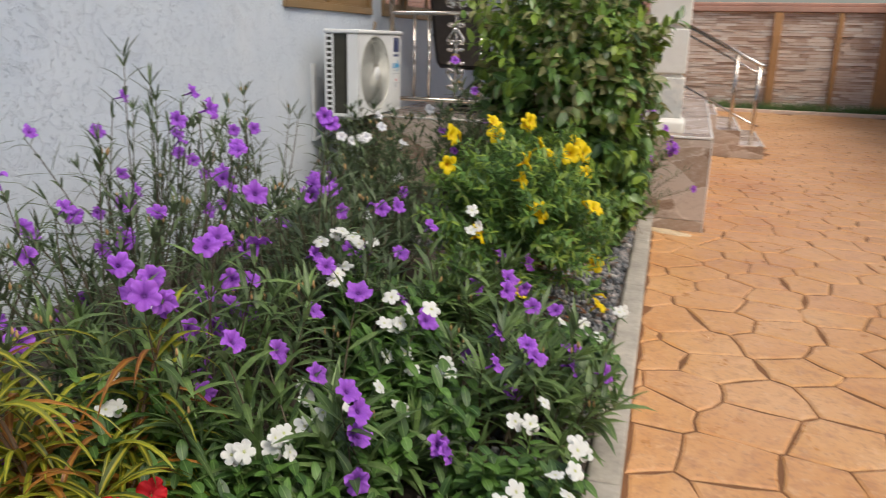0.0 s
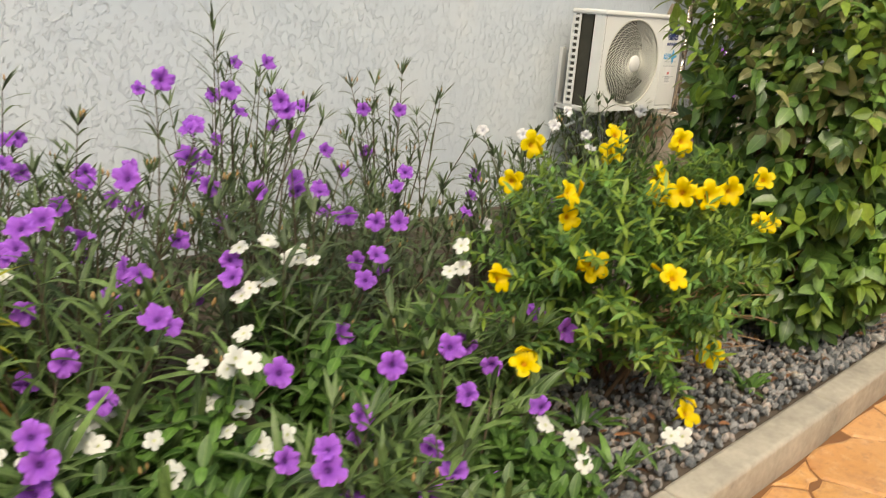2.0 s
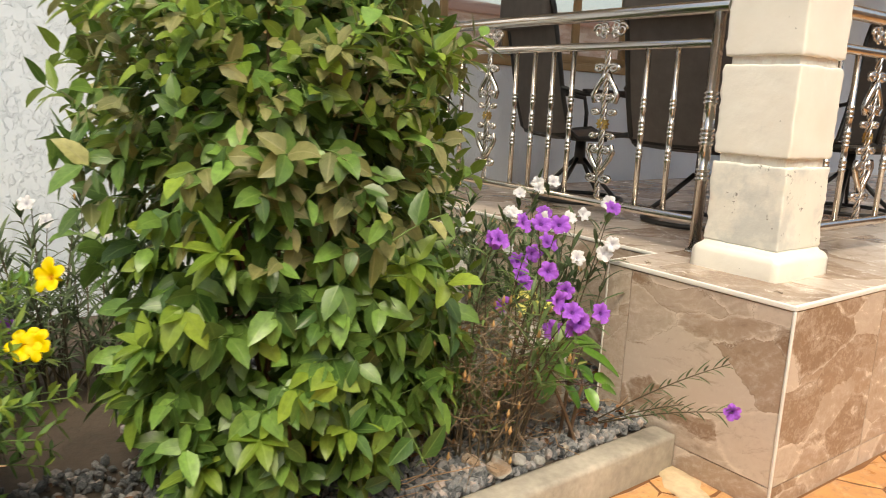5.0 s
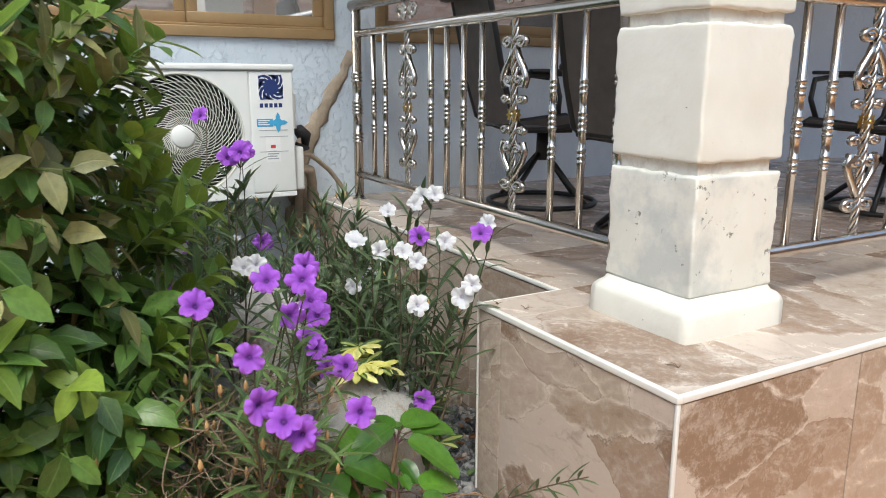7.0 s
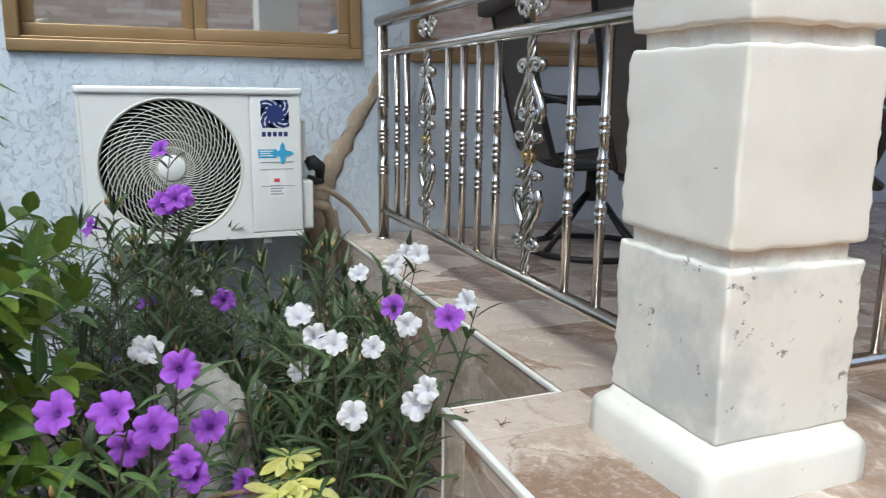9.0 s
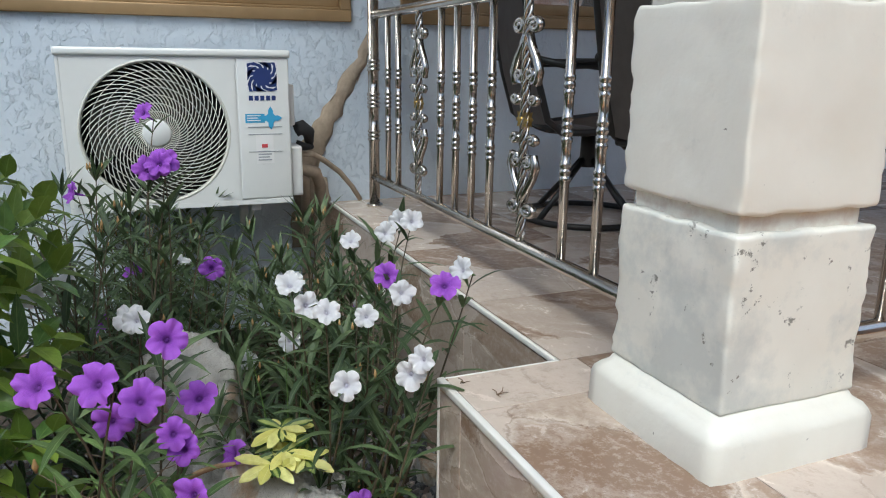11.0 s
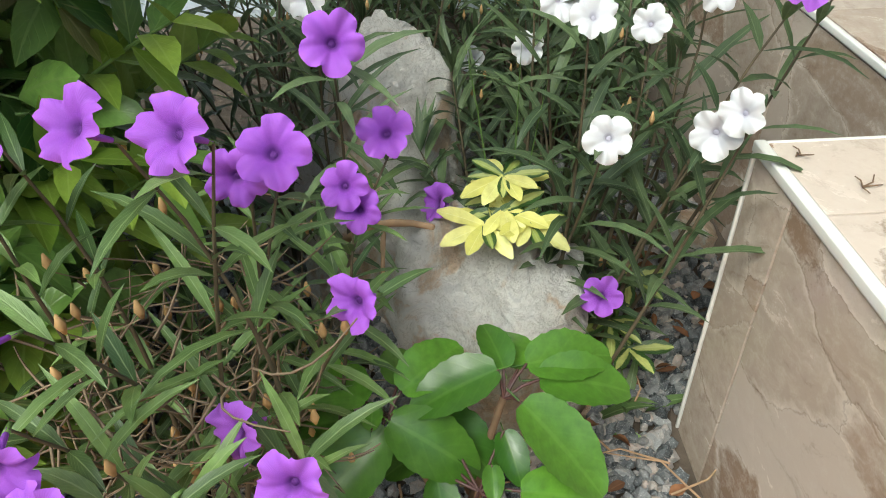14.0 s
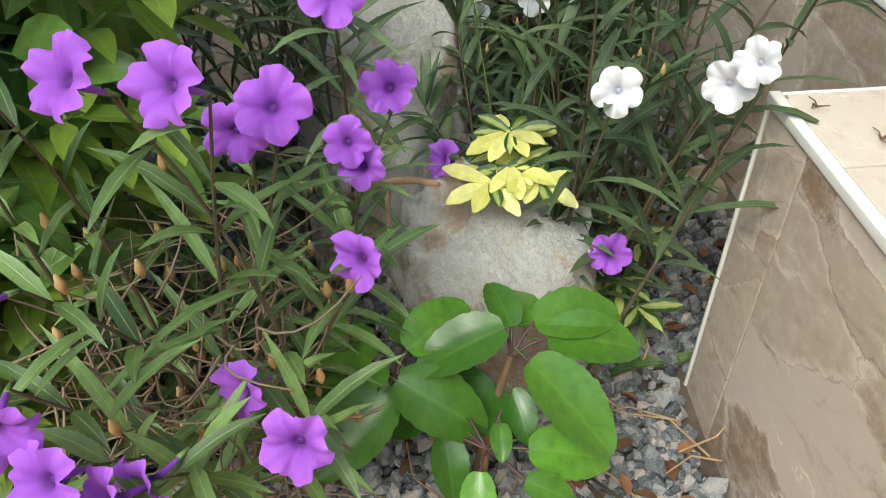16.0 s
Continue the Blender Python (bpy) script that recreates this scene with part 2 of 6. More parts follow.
GRAVEL = rock_material("granite_chippings", [(0.24, (0.03, 0.035, 0.04)), (0.46, (0.11, 0.118, 0.128)), (0.68, (0.25, 0.25, 0.255)), (0.88, (0.42, 0.34, 0.3)), (0.99, (0.56, 0.54, 0.5))], 42, 0.7, (0.5, 0.51, 0.51))
TRIM = plain("white_tile_trim", (0.76, 0.74, 0.7), 0.4, 0, 0.08, 30)
GROUT = plain("grout", (0.74, 0.68, 0.6), 0.85, 0, 0.15, 40)
AC_WHITE = plain("white_enamel", (0.76, 0.77, 0.76), 0.35, 0, 0.04, 12)
# near-black that paints the shade inside the outdoor unit
AC_DARK = plain("painted_cavity_shade", (0.03, 0.03, 0.03), 0.6, 0, 0.3, 60)
COIL = plain("condenser_fins", (0.05, 0.048, 0.035), 0.5, 0.3, 0.3, 90, 0.4)
WIRE = plain("coated_wire", (0.66, 0.66, 0.6), 0.4, 0, 0.08, 40)
STEEL = plain("polished_steel", (0.62, 0.58, 0.53), 0.2, 1.0, 0.1, 25)
GOLD = plain("gilt_casting", (0.55, 0.38, 0.12), 0.35, 1.0, 0.2, 60)
WINDOW_FRAME = plain("bronze_aluminium", (0.33, 0.22, 0.11), 0.38, 0.35, 0.12, 25)
SLING = plain("brown_sling_fabric", (0.1, 0.085, 0.075), 0.75, 0, 0.2, 160, 0.3)
BLACK = plain("black_tube", (0.018, 0.017, 0.016), 0.4, 0, 0.2, 40)
TAN_PIPE = plain("dusty_tan_pipe", (0.4, 0.32, 0.24), 0.8, 0, 0.3, 40, 0.5)
PIPE_FOAM = plain("black_pipe_lagging", (0.025, 0.025, 0.028), 0.8, 0, 0.3, 60, 0.3)
CEMENT = plain("rough_cement_patch", (0.36, 0.29, 0.22), 0.95, 0, 0.3, 40, 0.9, 0.006)
LOGO_BLUE = plain("dark_blue_print", (0.02, 0.04, 0.16), 0.4, 0, 0.08, 20)
STICKER_BLUE = plain("light_blue_sticker", (0.07, 0.36, 0.62), 0.4, 0, 0.08, 20)
STICKER_WHITE = plain("white_sticker", (0.82, 0.82, 0.82), 0.45, 0, 0.03, 20)
STICKER_RED = plain("red_print", (0.6, 0.08, 0.09), 0.45, 0, 0.05, 20)
PRINT_GREY = plain("grey_print", (0.35, 0.37, 0.4), 0.45, 0, 0.05, 20)
CEILING = plain("ceiling_paint", (0.7, 0.68, 0.63), 0.8, 0, 0.06, 5)
# indoor dimness put into a dark wall colour
ROOM = plain("room_dimness_in_colour", (0.12, 0.11, 0.1), 0.9, 0, 0.2, 3)
LEDGER = rock_material("ledger_stone", [(0.25, (0.42, 0.27, 0.19)), (0.5, (0.6, 0.44, 0.34)), (0.7, (0.7, 0.56, 0.45)), (0.9, (0.74, 0.65, 0.56))], 6, 0.85)
COPING = plain("brick_red_coping", (0.46, 0.26, 0.19), 0.85, 0, 0.2, 10, 0.3)
PILASTER = plain("ochre_pilaster", (0.42, 0.22, 0.09), 0.8, 0, 0.2, 14, 0.3)
BARK = plain("woody_stem", (0.16, 0.1, 0.06), 0.85, 0, 0.35, 60, 0.5)
TWIG = plain("tan_twig", (0.34, 0.22, 0.13), 0.85, 0, 0.3, 70, 0.4)
RU_STEM = plain("purplish_stem", (0.095, 0.075, 0.045), 0.6, 0, 0.35, 50)
PLUM_STEM = plain("plum_stalk", (0.07, 0.03, 0.028), 0.5, 0, 0.3, 50)
DEAD_STEM = plain("dead_stem", (0.2, 0.145, 0.095), 0.85, 0, 0.4, 70, 0.4)
GREEN_STEM = plain("green_stem", (0.12, 0.2, 0.05), 0.55, 0, 0.25, 50)
DRY_POD = plain("dry_pod", (0.45, 0.28, 0.12), 0.8, 0, 0.3, 60)
DRY_LEAF = leaf_material("dry_leaf", (0.1, 0.045, 0.02), (0.25, 0.11, 0.05), (0.22, 0.12, 0.06), 0.7)
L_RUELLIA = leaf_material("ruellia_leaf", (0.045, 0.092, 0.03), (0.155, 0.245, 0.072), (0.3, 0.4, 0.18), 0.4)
# darker copy of the ruellia leaf: shade among the back clumps put into its colour
L_RUELLIA_DARK = leaf_material("ruellia_leaf_shade_in_colour", (0.034, 0.062, 0.028), (0.112, 0.165, 0.07), (0.2, 0.26, 0.13), 0.46)
L_SHRUB = leaf_material("shrub_leaf", (0.038, 0.098, 0.023), (0.165, 0.295, 0.062), (0.24, 0.36, 0.11), 0.3, 0.05, 0.22, None, 6.0, 0.45)
L_SHRUB_NEW = leaf_material("young_shrub_leaf", (0.13, 0.23, 0.025), (0.25, 0.36, 0.055), (0.33, 0.44, 0.12), 0.38, 0.05, 0.35, None, 6.0, 0.45)
L_SHRUB_OLD = leaf_material("ageing_shrub_leaf", (0.135, 0.165, 0.05), (0.31, 0.305, 0.125), (0.38, 0.36, 0.18), 0.42)
L_ALLA = leaf_material("allamanda_leaf", (0.036, 0.1, 0.024), (0.13, 0.26, 0.05), (0.23, 0.37, 0.12), 0.42)
L_VINCA = leaf_material("vinca_leaf", (0.022, 0.068, 0.013), (0.092, 0.195, 0.034), (0.25, 0.38, 0.13), 0.42)
L_CROTON = leaf_material("croton_leaf", (0.03, 0.07, 0.01), (0.2, 0.23, 0.02), (0.5, 0.44, 0.04), 0.36, 0.22, 0.25, None, 9.0, 0.75)
L_CROTON_RED = leaf_material("red_croton_leaf", (0.15, 0.045, 0.012), (0.38, 0.15, 0.025), (0.52, 0.27, 0.05), 0.4, 0.22)
L_KAL = leaf_material("kalanchoe_leaf", (0.032, 0.1, 0.012), (0.095, 0.215, 0.024), (0.22, 0.37, 0.08), 0.3, 0.05, 0.15, None, 5, 0.16)
L_SCHEF = leaf_material("variegated_leaflet", (0.68, 0.65, 0.14), (0.83, 0.79, 0.28), (0.86, 0.84, 0.42), 0.4, 0.03, 0.25)
L_SCHEF_G = leaf_material("green_rimmed_leaflet", (0.3, 0.37, 0.08), (0.46, 0.48, 0.16), (0.42, 0.46, 0.18), 0.35, 0.05, 0.2, (0.025, 0.075, 0.018))
L_GRASS = leaf_material("grass_blade", (0.05, 0.11, 0.025), (0.14, 0.24, 0.06), (0.2, 0.3, 0.1), 0.5)
PURPLE = petal_material("violet_petal", (0.47, 0.15, 0.79), (0.37, 0.095, 0.67), (0.045, 0.006, 0.1), 0.14, 0.6, 0.8)
WHITE = petal_material("white_petal", (0.84, 0.84, 0.86), (0.76, 0.76, 0.82), (0.5, 0.48, 0.58), 0.1, 0.6, 0.12)
VINCA_WHITE = petal_material("white_vinca_petal", (0.84, 0.85, 0.82), (0.82, 0.83, 0.78), (0.62, 0.66, 0.25), 0.07, 0.6, 0.05)
YELLOW = petal_material("yellow_petal", (0.9, 0.7, 0.012), (0.9, 0.64, 0.01), (0.6, 0.24, 0.01), 0.12, 0.5, 0.18)
RED = petal_material("red_petal", (0.75, 0.02, 0.03), (0.65, 0.015, 0.03), (0.3, 0.01, 0.01), 0.1)


def glass_material():
    n = Nodes("reflective_window_glass")
    wave = n.noise(n.where(), 2.0, 2)
    return n.done((0.86, 0.86, 0.86), 0.03, n.bump(wave, 0.05, 0.01), 0.85, 0.5)


GLASS = glass_material()


# ---- mesh tools ----
class Geo:
    """Vertices, faces, face materials and a map, gathered before they become one mesh."""

    def __init__(self):
        self.v, self.f, self.m, self.uv = [], [], [], []

    def vert(self, p, uv=(0.5, 0.5)):
        self.v.append((p[0], p[1], p[2]))
        self.uv.append(uv)
        return len(self.v) - 1

    def face(self, ids, m=0):
        self.f.append(tuple(ids))
        self.m.append(m)

    def box(self, lo, hi, m=0, bevel=0.0):
        (x0, y0, z0), (x1, y1, z1) = lo, hi
        b = min(bevel, (x1 - x0) * 0.45, (y1 - y0) * 0.45, (z1 - z0) * 0.45)
        if b <= 0:
            i = [self.vert(p) for p in ((x0, y0, z0), (x1, y0, z0), (x1, y1, z0), (x0, y1, z0), (x0, y0, z1), (x1, y0, z1), (x1, y1, z1), (x0, y1, z1))]
            for q in ((0, 3, 2, 1), (4, 5, 6, 7), (0, 1, 5, 4), (1, 2, 6, 5), (2, 3, 7, 6), (3, 0, 4, 7)):
                self.face([i[k] for k in q], m)
            return
        bm = bmesh.new()
        bmesh.ops.create_cube(bm, size=1.0, matrix=Matrix.LocRotScale(((x0 + x1) / 2, (y0 + y1) / 2, (z0 + z1) / 2), None, (x1 - x0, y1 - y0, z1 - z0)))
        bmesh.ops.bevel(bm, geom=bm.edges[:], offset=b, segments=2, profile=0.7, affect="EDGES")
        self.take(bm, m)

    def take(self, bm, m=0):
        bm.verts.index_update()
        base = len(self.v)
        for v in bm.verts:
            self.vert(v.co)
        for f in bm.faces:
            self.face([base + v.index for v in f.verts], m)
        bm.free()

    def tube(self, pts, radii, sides=8, m=0, caps=True, closed=False):
        pts = [Vector(p) for p in pts]
        n = len(pts)
        if not isinstance(radii, (list, tuple)):
            radii = [radii] * n
        rings, side = [], None
        for k, p in enumerate(pts):
            a, b = pts[(k - 1) % n if closed else max(k - 1, 0)], pts[(k + 1) % n if closed else min(k + 1, n - 1)]
            d = (b - a)
            d = d.normalized() if d.length > 1e-9 else Vector((0, 0, 1))
            if side is None:
                side = d.cross(Vector((0.31, 0.17, 0.94))).normalized()
            side = (side - d * side.dot(d))
            side = side.normalized() if side.length > 1e-6 else d.orthogonal().normalized()
            up = d.cross(side)
            rings.append([self.vert(p + (side * math.cos(a2) + up * math.sin(a2)) * radii[k], (j / sides, k / max(1, n - 1)))
                          for j in range(sides) for a2 in (math.tau * j / sides,)])
        for k in range(n if closed else n - 1):
            r, s = rings[k], rings[(k + 1) % n]
            for j in range(sides):
                self.face((r[j], r[(j + 1) % sides], s[(j + 1) % sides], s[j]), m)
        if caps and not closed:
            self.face(rings[0][::-1], m)
            self.face(rings[-1], m)

    def leaf(self, base, way, normal, length, width, shape, m=0, segs=4, droop=0.4, fold=0.25, cup=0.0, wave=0.0):
        """A leaf from its stalk: its outline from shape(s) over s in 0..1, bent down along its length and folded on the midrib."""
        p, d = Vector(base), Vector(way).normalized()
        nrm = Vector(normal)
        rows, step = [], length / segs
        for k in range(segs + 1):
            s = k / segs
            nrm = nrm - d * nrm.dot(d)
            nrm = nrm.normalized() if nrm.length > 1e-5 else d.orthogonal().normalized()
            side = d.cross(nrm)
            w = width * 0.5 * shape(s)
            lift = nrm * (w * fold + wave * math.sin(s * 11 + length * 90))
            lift2 = nrm * (w * fold - wave * math.sin(s * 9 + length * 70))
            rows.append((self.vert(p - side * w + lift, (0, s)), self.vert(p - nrm * cup * w, (0.5, s)), self.vert(p + side * w + lift2, (1, s))))
            p = p + d * step
            d = (d - Vector((0, 0, droop / segs)) * (1.0 + s)).normalized()
        for a, b in zip(rows, rows[1:]):
            self.face((a[0], a[1], b[1], b[0]), m)
            self.face((a[1], a[2], b[2], b[1]), m)

    def mesh(self, name, mats, smooth=True):
        me = bpy.data.meshes.new(name)
        me.from_pydata(self.v, [], self.f)
        for m in mats:
            me.materials.append(m)
        me.polygons.foreach_set("material_index", self.m)
        me.polygons.foreach_set("use_smooth", [smooth] * len(self.f))
        layer = me.uv_layers.new(name="UVMap")
        idx = np.empty(len(me.loops), dtype=np.int32)
        me.loops.foreach_get("vertex_index", idx)
        layer.data.foreach_set("uv", np.asarray(self.uv, dtype=np.float32)[idx].ravel())
        me.validate()
        me.update()
        return me


def part(name, geo, mats, parent=None, label="", smooth=True, kind=""):
    """Links a Geo (or a ready mesh) as one mesh object under its thing."""
    me = geo.mesh(name, mats if isinstance(mats, (list, tuple)) else [mats], smooth) if isinstance(geo, Geo) else geo
    ob = new(name, me)
    ob.parent = parent
    return tagged(ob, label, "", "", kind)


def empty(name, at, label, category, group="", kind=""):
    ob = new(name)
    ob.location = at
    ob.empty_display_size = 0.05
    return tagged(ob, label, category, group, kind)


def slab(name, lo, hi, mat, bevel=0.0, parent=None, label="", smooth=False):
    g = Geo()
    g.box(lo, hi, 0, bevel)
    return part(name, g, mat, parent, label, smooth)


def aim(at, way, up=(0, 0, 1), spin=0.0, size=1.0):
    """A pose whose z runs along way."""
    z = Vector(way).normalized()
    x = Vector(up).cross(z)
    x = x.normalized() if x.length > 1e-4 else z.orthogonal().normalized()
    y = z.cross(x)
    m = Matrix((x, y, z)).transposed().to_4x4()
    return Matrix.Translation(at) @ m @ Matrix.Rotation(spin, 4, "Z") @ Matrix.Scale(size, 4)


def lay(at, way, normal, size=1.0):
    """A pose whose y runs along way and whose z is near normal."""
    y = Vector(way).normalized()
    z = Vector(normal) - y * Vector(normal).dot(y)
    z = z.normalized() if z.length > 1e-4 else y.orthogonal().normalized()
    m = Matrix((y.cross(z), y, z)).transposed().to_4x4()
    return Matrix.Translation(at) @ m @ Matrix.Scale(size, 4)


# ---- the setting: measures of the place ----
WALL_X = -1.335          # face of the house wall
DECK = 0.70              # porch floor
TIP = (0.709, 6.21)      # outer corner of the projecting plinth
PLINTH_X, PORCH_Y, PORCH_END = 1.444, 6.49, 10.40
BED = 0.13               # soil level of the flower bed
DRIVE = 0.022            # top of the paving


def kerb_x(y):
    return 1.28 - 0.03 * y


# ground sheet
g = Geo()
i = [g.vert(p) for p in ((-300, -300, -0.035), (300, -300, -0.035), (300, 300, -0.035), (-300, 300, -0.035))]
g.face(i)
tagged(part("ground", g, GROUND, None, "", False), "dry earth ground reaching away past the walls", "ground", "", "structure")

# paving slab under the stamped pattern
drive = slab("pavement", (1.0, -5.0, -0.034), (5.18, 17.75, DRIVE - 0.0065), JOINT)
tagged(drive, "orange stamped-concrete drive with a random stone pattern", "pavement", "", "structure")

# house wall with two window openings
WIN_Z0, WIN_Z1 = 1.505, 2.62
WINDOWS = ((5.18, 6.605), (6.84, 8.7))
wall = empty("wall_house", (WALL_X, 4, 0), "pale blue-grey house wall in trowelled stucco", "wall", "", "structure")
ys = sorted({-5.0, 14.0, *[q for w in WINDOWS for q in w]})
zs = (0.0, WIN_Z0, WIN_Z1, 3.4)
for ya, yb in zip(ys, ys[1:]):
    for za, zb in zip(zs, zs[1:]):
        if (ya, yb) in WINDOWS and za == WIN_Z0:
            continue
        g = Geo()
        g.box((-0.22, ya - 4, za), (0, yb - 4, zb))
        part("wall_panel", g, STUCCO, wall, "", False)
roof_eave = slab("roof_eave", (WALL_X - 0.4, -5.2, 3.4), (WALL_X + 0.55, 6.0, 3.52), CEILING)
tagged(roof_eave, "painted concrete eave above the house wall", "roof", "", "structure")
# added backing wall; its dark colour stands for the unlit room
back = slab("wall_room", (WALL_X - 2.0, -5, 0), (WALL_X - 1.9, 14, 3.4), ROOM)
tagged(back, "added inner wall behind the windows, coloured dark for the room's dimness", "wall", "", "structure")


def window(name, y0, y1, mullions, label):
    w = empty(name, (WALL_X, (y0 + y1) / 2, WIN_Z0), label, "window", "", "structure")
    h, half = WIN_Z1 - WIN_Z0, (y1 - y0) / 2
    for nm, lo, hi in (("window_sill", (-0.09, -half, 0), (0.022, half, 0.05)), ("head_frame", (-0.09, -half, h - 0.05), (0.018, half, h)),
                       ("side_frame", (-0.09, -half, 0.05), (0.018, -half + 0.05, h - 0.05)), ("side_frame", (-0.09, half - 0.05, 0.05), (0.018, half, h - 0.05))):
        gg = Geo()
        gg.box(lo, hi, 0, 0.006)
        if nm == "window_sill":
            gg.box((-0.085, -half + 0.05, 0.05), (0.008, half - 0.05, 0.062), 0, 0.003)
        part(nm, gg, WINDOW_FRAME, w)
    edges = [-half + 0.05] + [m - (y0 + y1) / 2 for m in mullions] + [half - 0.05]
    for k, (a, b) in enumerate(zip(edges, edges[1:])):
        off = -0.012 if k % 2 else -0.045
        sash = Geo()
        for lo, hi in (((off - 0.03, a, 0.063), (off, b, 0.115)), ((off - 0.03, a, h - 0.1), (off, b, h - 0.051)),
                       ((off - 0.03, a, 0.115), (off, a + 0.05, h - 0.1)), ((off - 0.03, b - 0.05, 0.115), (off, b, h - 0.1))):
            sash.box(lo, hi, 0, 0.005)
        s = part("sash", sash, WINDOW_FRAME, w)
        pane = Geo()
        pane.box((off - 0.02, a + 0.046, 0.11), (off - 0.012, b - 0.046, h - 0.096))
        part("pane", pane, GLASS, s, "reflective window pane", False)
    return w


window("window_1", 5.18, 6.605, (5.885,), "bronze aluminium sliding window with mirror-like panes")
window("window_2", 6.84, 8.7, (7.46, 8.08), "bronze aluminium sliding window above the porch chairs")

# porch: core, facing tiles, floor tiles and white edge trims
porch = empty("porch", (0, PORCH_Y, 0), "raised porch clad in brown marble-print tiles with white edge trims", "porch", "", "structure")
g = Geo()
o = (0, PORCH_Y, 0)


def rel(p):
    return (p[0] - o[0], p[1] - o[1], p[2] - o[2])


g.box(rel((WALL_X + 0.002, PORCH_Y + 0.01, -0.03)), rel((PLINTH_X - 0.01, PORCH_END - 0.01, DECK - 0.012)))
g.box(rel((TIP[0] + 0.01, TIP[1] + 0.01, -0.03)), rel((PLINTH_X - 0.01, PORCH_Y + 0.01, DECK - 0.012)))
part("core", g, GROUT, porch, "", False)


def tile(lo, hi, name="tile"):
    gg = Geo()
    gg.box(rel(lo), rel(hi), 0, 0.0015)
    return part(name, gg, MARBLE, porch, "", False)


J = 0.0022
T = 0.01
# front face of the plinth (towards -y)
for a, b in ((0.713, 0.821), (0.821, PLINTH_X - 0.004)):
    for za, zb in ((-0.02, 0.10), (0.10, DECK - 0.014)):
        tile((a + J, TIP[1], za + J), (b - J, TIP[1] + T, zb - J))
# inner return of the plinth and the porch face behind the flowers
for za, zb in ((-0.02, 0.10), (0.10, DECK - 0.014)):
    tile((TIP[0], TIP[1] + 0.004, za + J), (TIP[0] + T, PORCH_Y - J, zb - J))
    for a, b in ((WALL_X + 0.004, -0.99), (-0.99, -0.39), (-0.39, 0.21), (0.21, TIP[0])):
        tile((a + J, PORCH_Y, za + J), (b - J, PORCH_Y + T, zb - J))
# long outer face
y = TIP[1] + 0.004
while y < PORCH_END - 0.01:
    y2 = min(y + 0.6, PORCH_END)
    for za, zb in ((-0.02, 0.10), (0.10, DECK - 0.014)):
        tile((PLINTH_X - T, y + J, za + J), (PLINTH_X, y2 - J, zb - J))
    y = y2
# floor tiles
xs = [WALL_X + 0.004, -0.93, -0.33, 0.27, TIP[0], 0.87, PLINTH_X - 0.012]
for a, b in zip(xs, xs[1:]):
    y = PORCH_Y + 0.012 if b <= TIP[0] else TIP[1] + 0.012
    first = True
    while y < PORCH_END - 0.02:
        y2 = min(y + (0.32 if first and b > TIP[0] else 0.6), PORCH_END - 0.004)
        tile((a + J * 0.6, y + J * 0.6, DECK - 0.012), (b - J * 0.6, y2 - J * 0.6, DECK), "floor_tile")
        y, first = y2, False
for lo, hi in (((TIP[0] - 0.004, TIP[1] - 0.004, DECK - 0.013), (PLINTH_X + 0.003, TIP[1] + 0.011, DECK + 0.003)),
               ((PLINTH_X - 0.011, TIP[1] + 0.0115, DECK - 0.013), (PLINTH_X + 0.003, PORCH_END, DECK + 0.003)),
               ((TIP[0] - 0.004, TIP[1] + 0.0115, DECK - 0.013), (TIP[0] + 0.003, PORCH_Y + 0.008, DECK + 0.001)),
               ((WALL_X + 0.004, PORCH_Y - 0.003, DECK - 0.013), (TIP[0] - 0.005, PORCH_Y + 0.008, DECK + 0.001)),
               ((PLINTH_X - 0.006, TIP[1] - 0.003, 0.0), (PLINTH_X + 0.003, TIP[1] + 0.006, DECK - 0.0135)),
               ((TIP[0] - 0.003, TIP[1] - 0.003, 0.0), (TIP[0] + 0.003, TIP[1] + 0.0035, DECK - 0.0135)),
               ((WALL_X + 0.004, PORCH_Y + 0.15, DECK), (-0.99, PORCH_Y + 0.151, DECK + 0.001))):
    gg = Geo()
    gg.box(rel(lo), rel(hi), 0, 0.003)
    part("edge_trim", gg, TRIM, porch, "white edge trim")

# stairs at the far end of the porch
stairs = empty("stairs", (PLINTH_X, PORCH_END, 0), "tiled stairs going down from the porch to the drive", "stairs", "", "structure")
for k in range(3):
    x1 = 0.72 - 0.29 * k
    gg = Geo()
    gg.box((0.002, 0.0 + 0.003 * k, 0.175 * k), (x1, 1.9 - 0.003 * k, 0.175 * (k + 1)), 0, 0.004)
    part("step", gg, MARBLE, stairs)
    gg = Geo()
    gg.box((x1 - 0.014, -0.003, 0.175 * (k + 1) - 0.012), (x1 + 0.003, 1.9, 0.175 * (k + 1) + 0.003), 0, 0.003)
    part("nosing", gg, TRIM, stairs, "white edge trim")
landing = slab("porch_landing", (WALL_X, PORCH_END + 0.002, -0.03), (PLINTH_X, PORCH_END + 1.9, DECK - 0.002), MARBLE)
tagged(landing, "tiled landing at the head of the stairs", "porch", "", "structure")

# porch ceiling
g = Geo()
g.box((WALL_X - 0.2, 6.1, 3.05), (1.75, 12.6, 3.25))
tagged(part("ceiling_porch", g, CEILING, None, "", False), "plain painted porch ceiling", "ceiling", "", "structure")


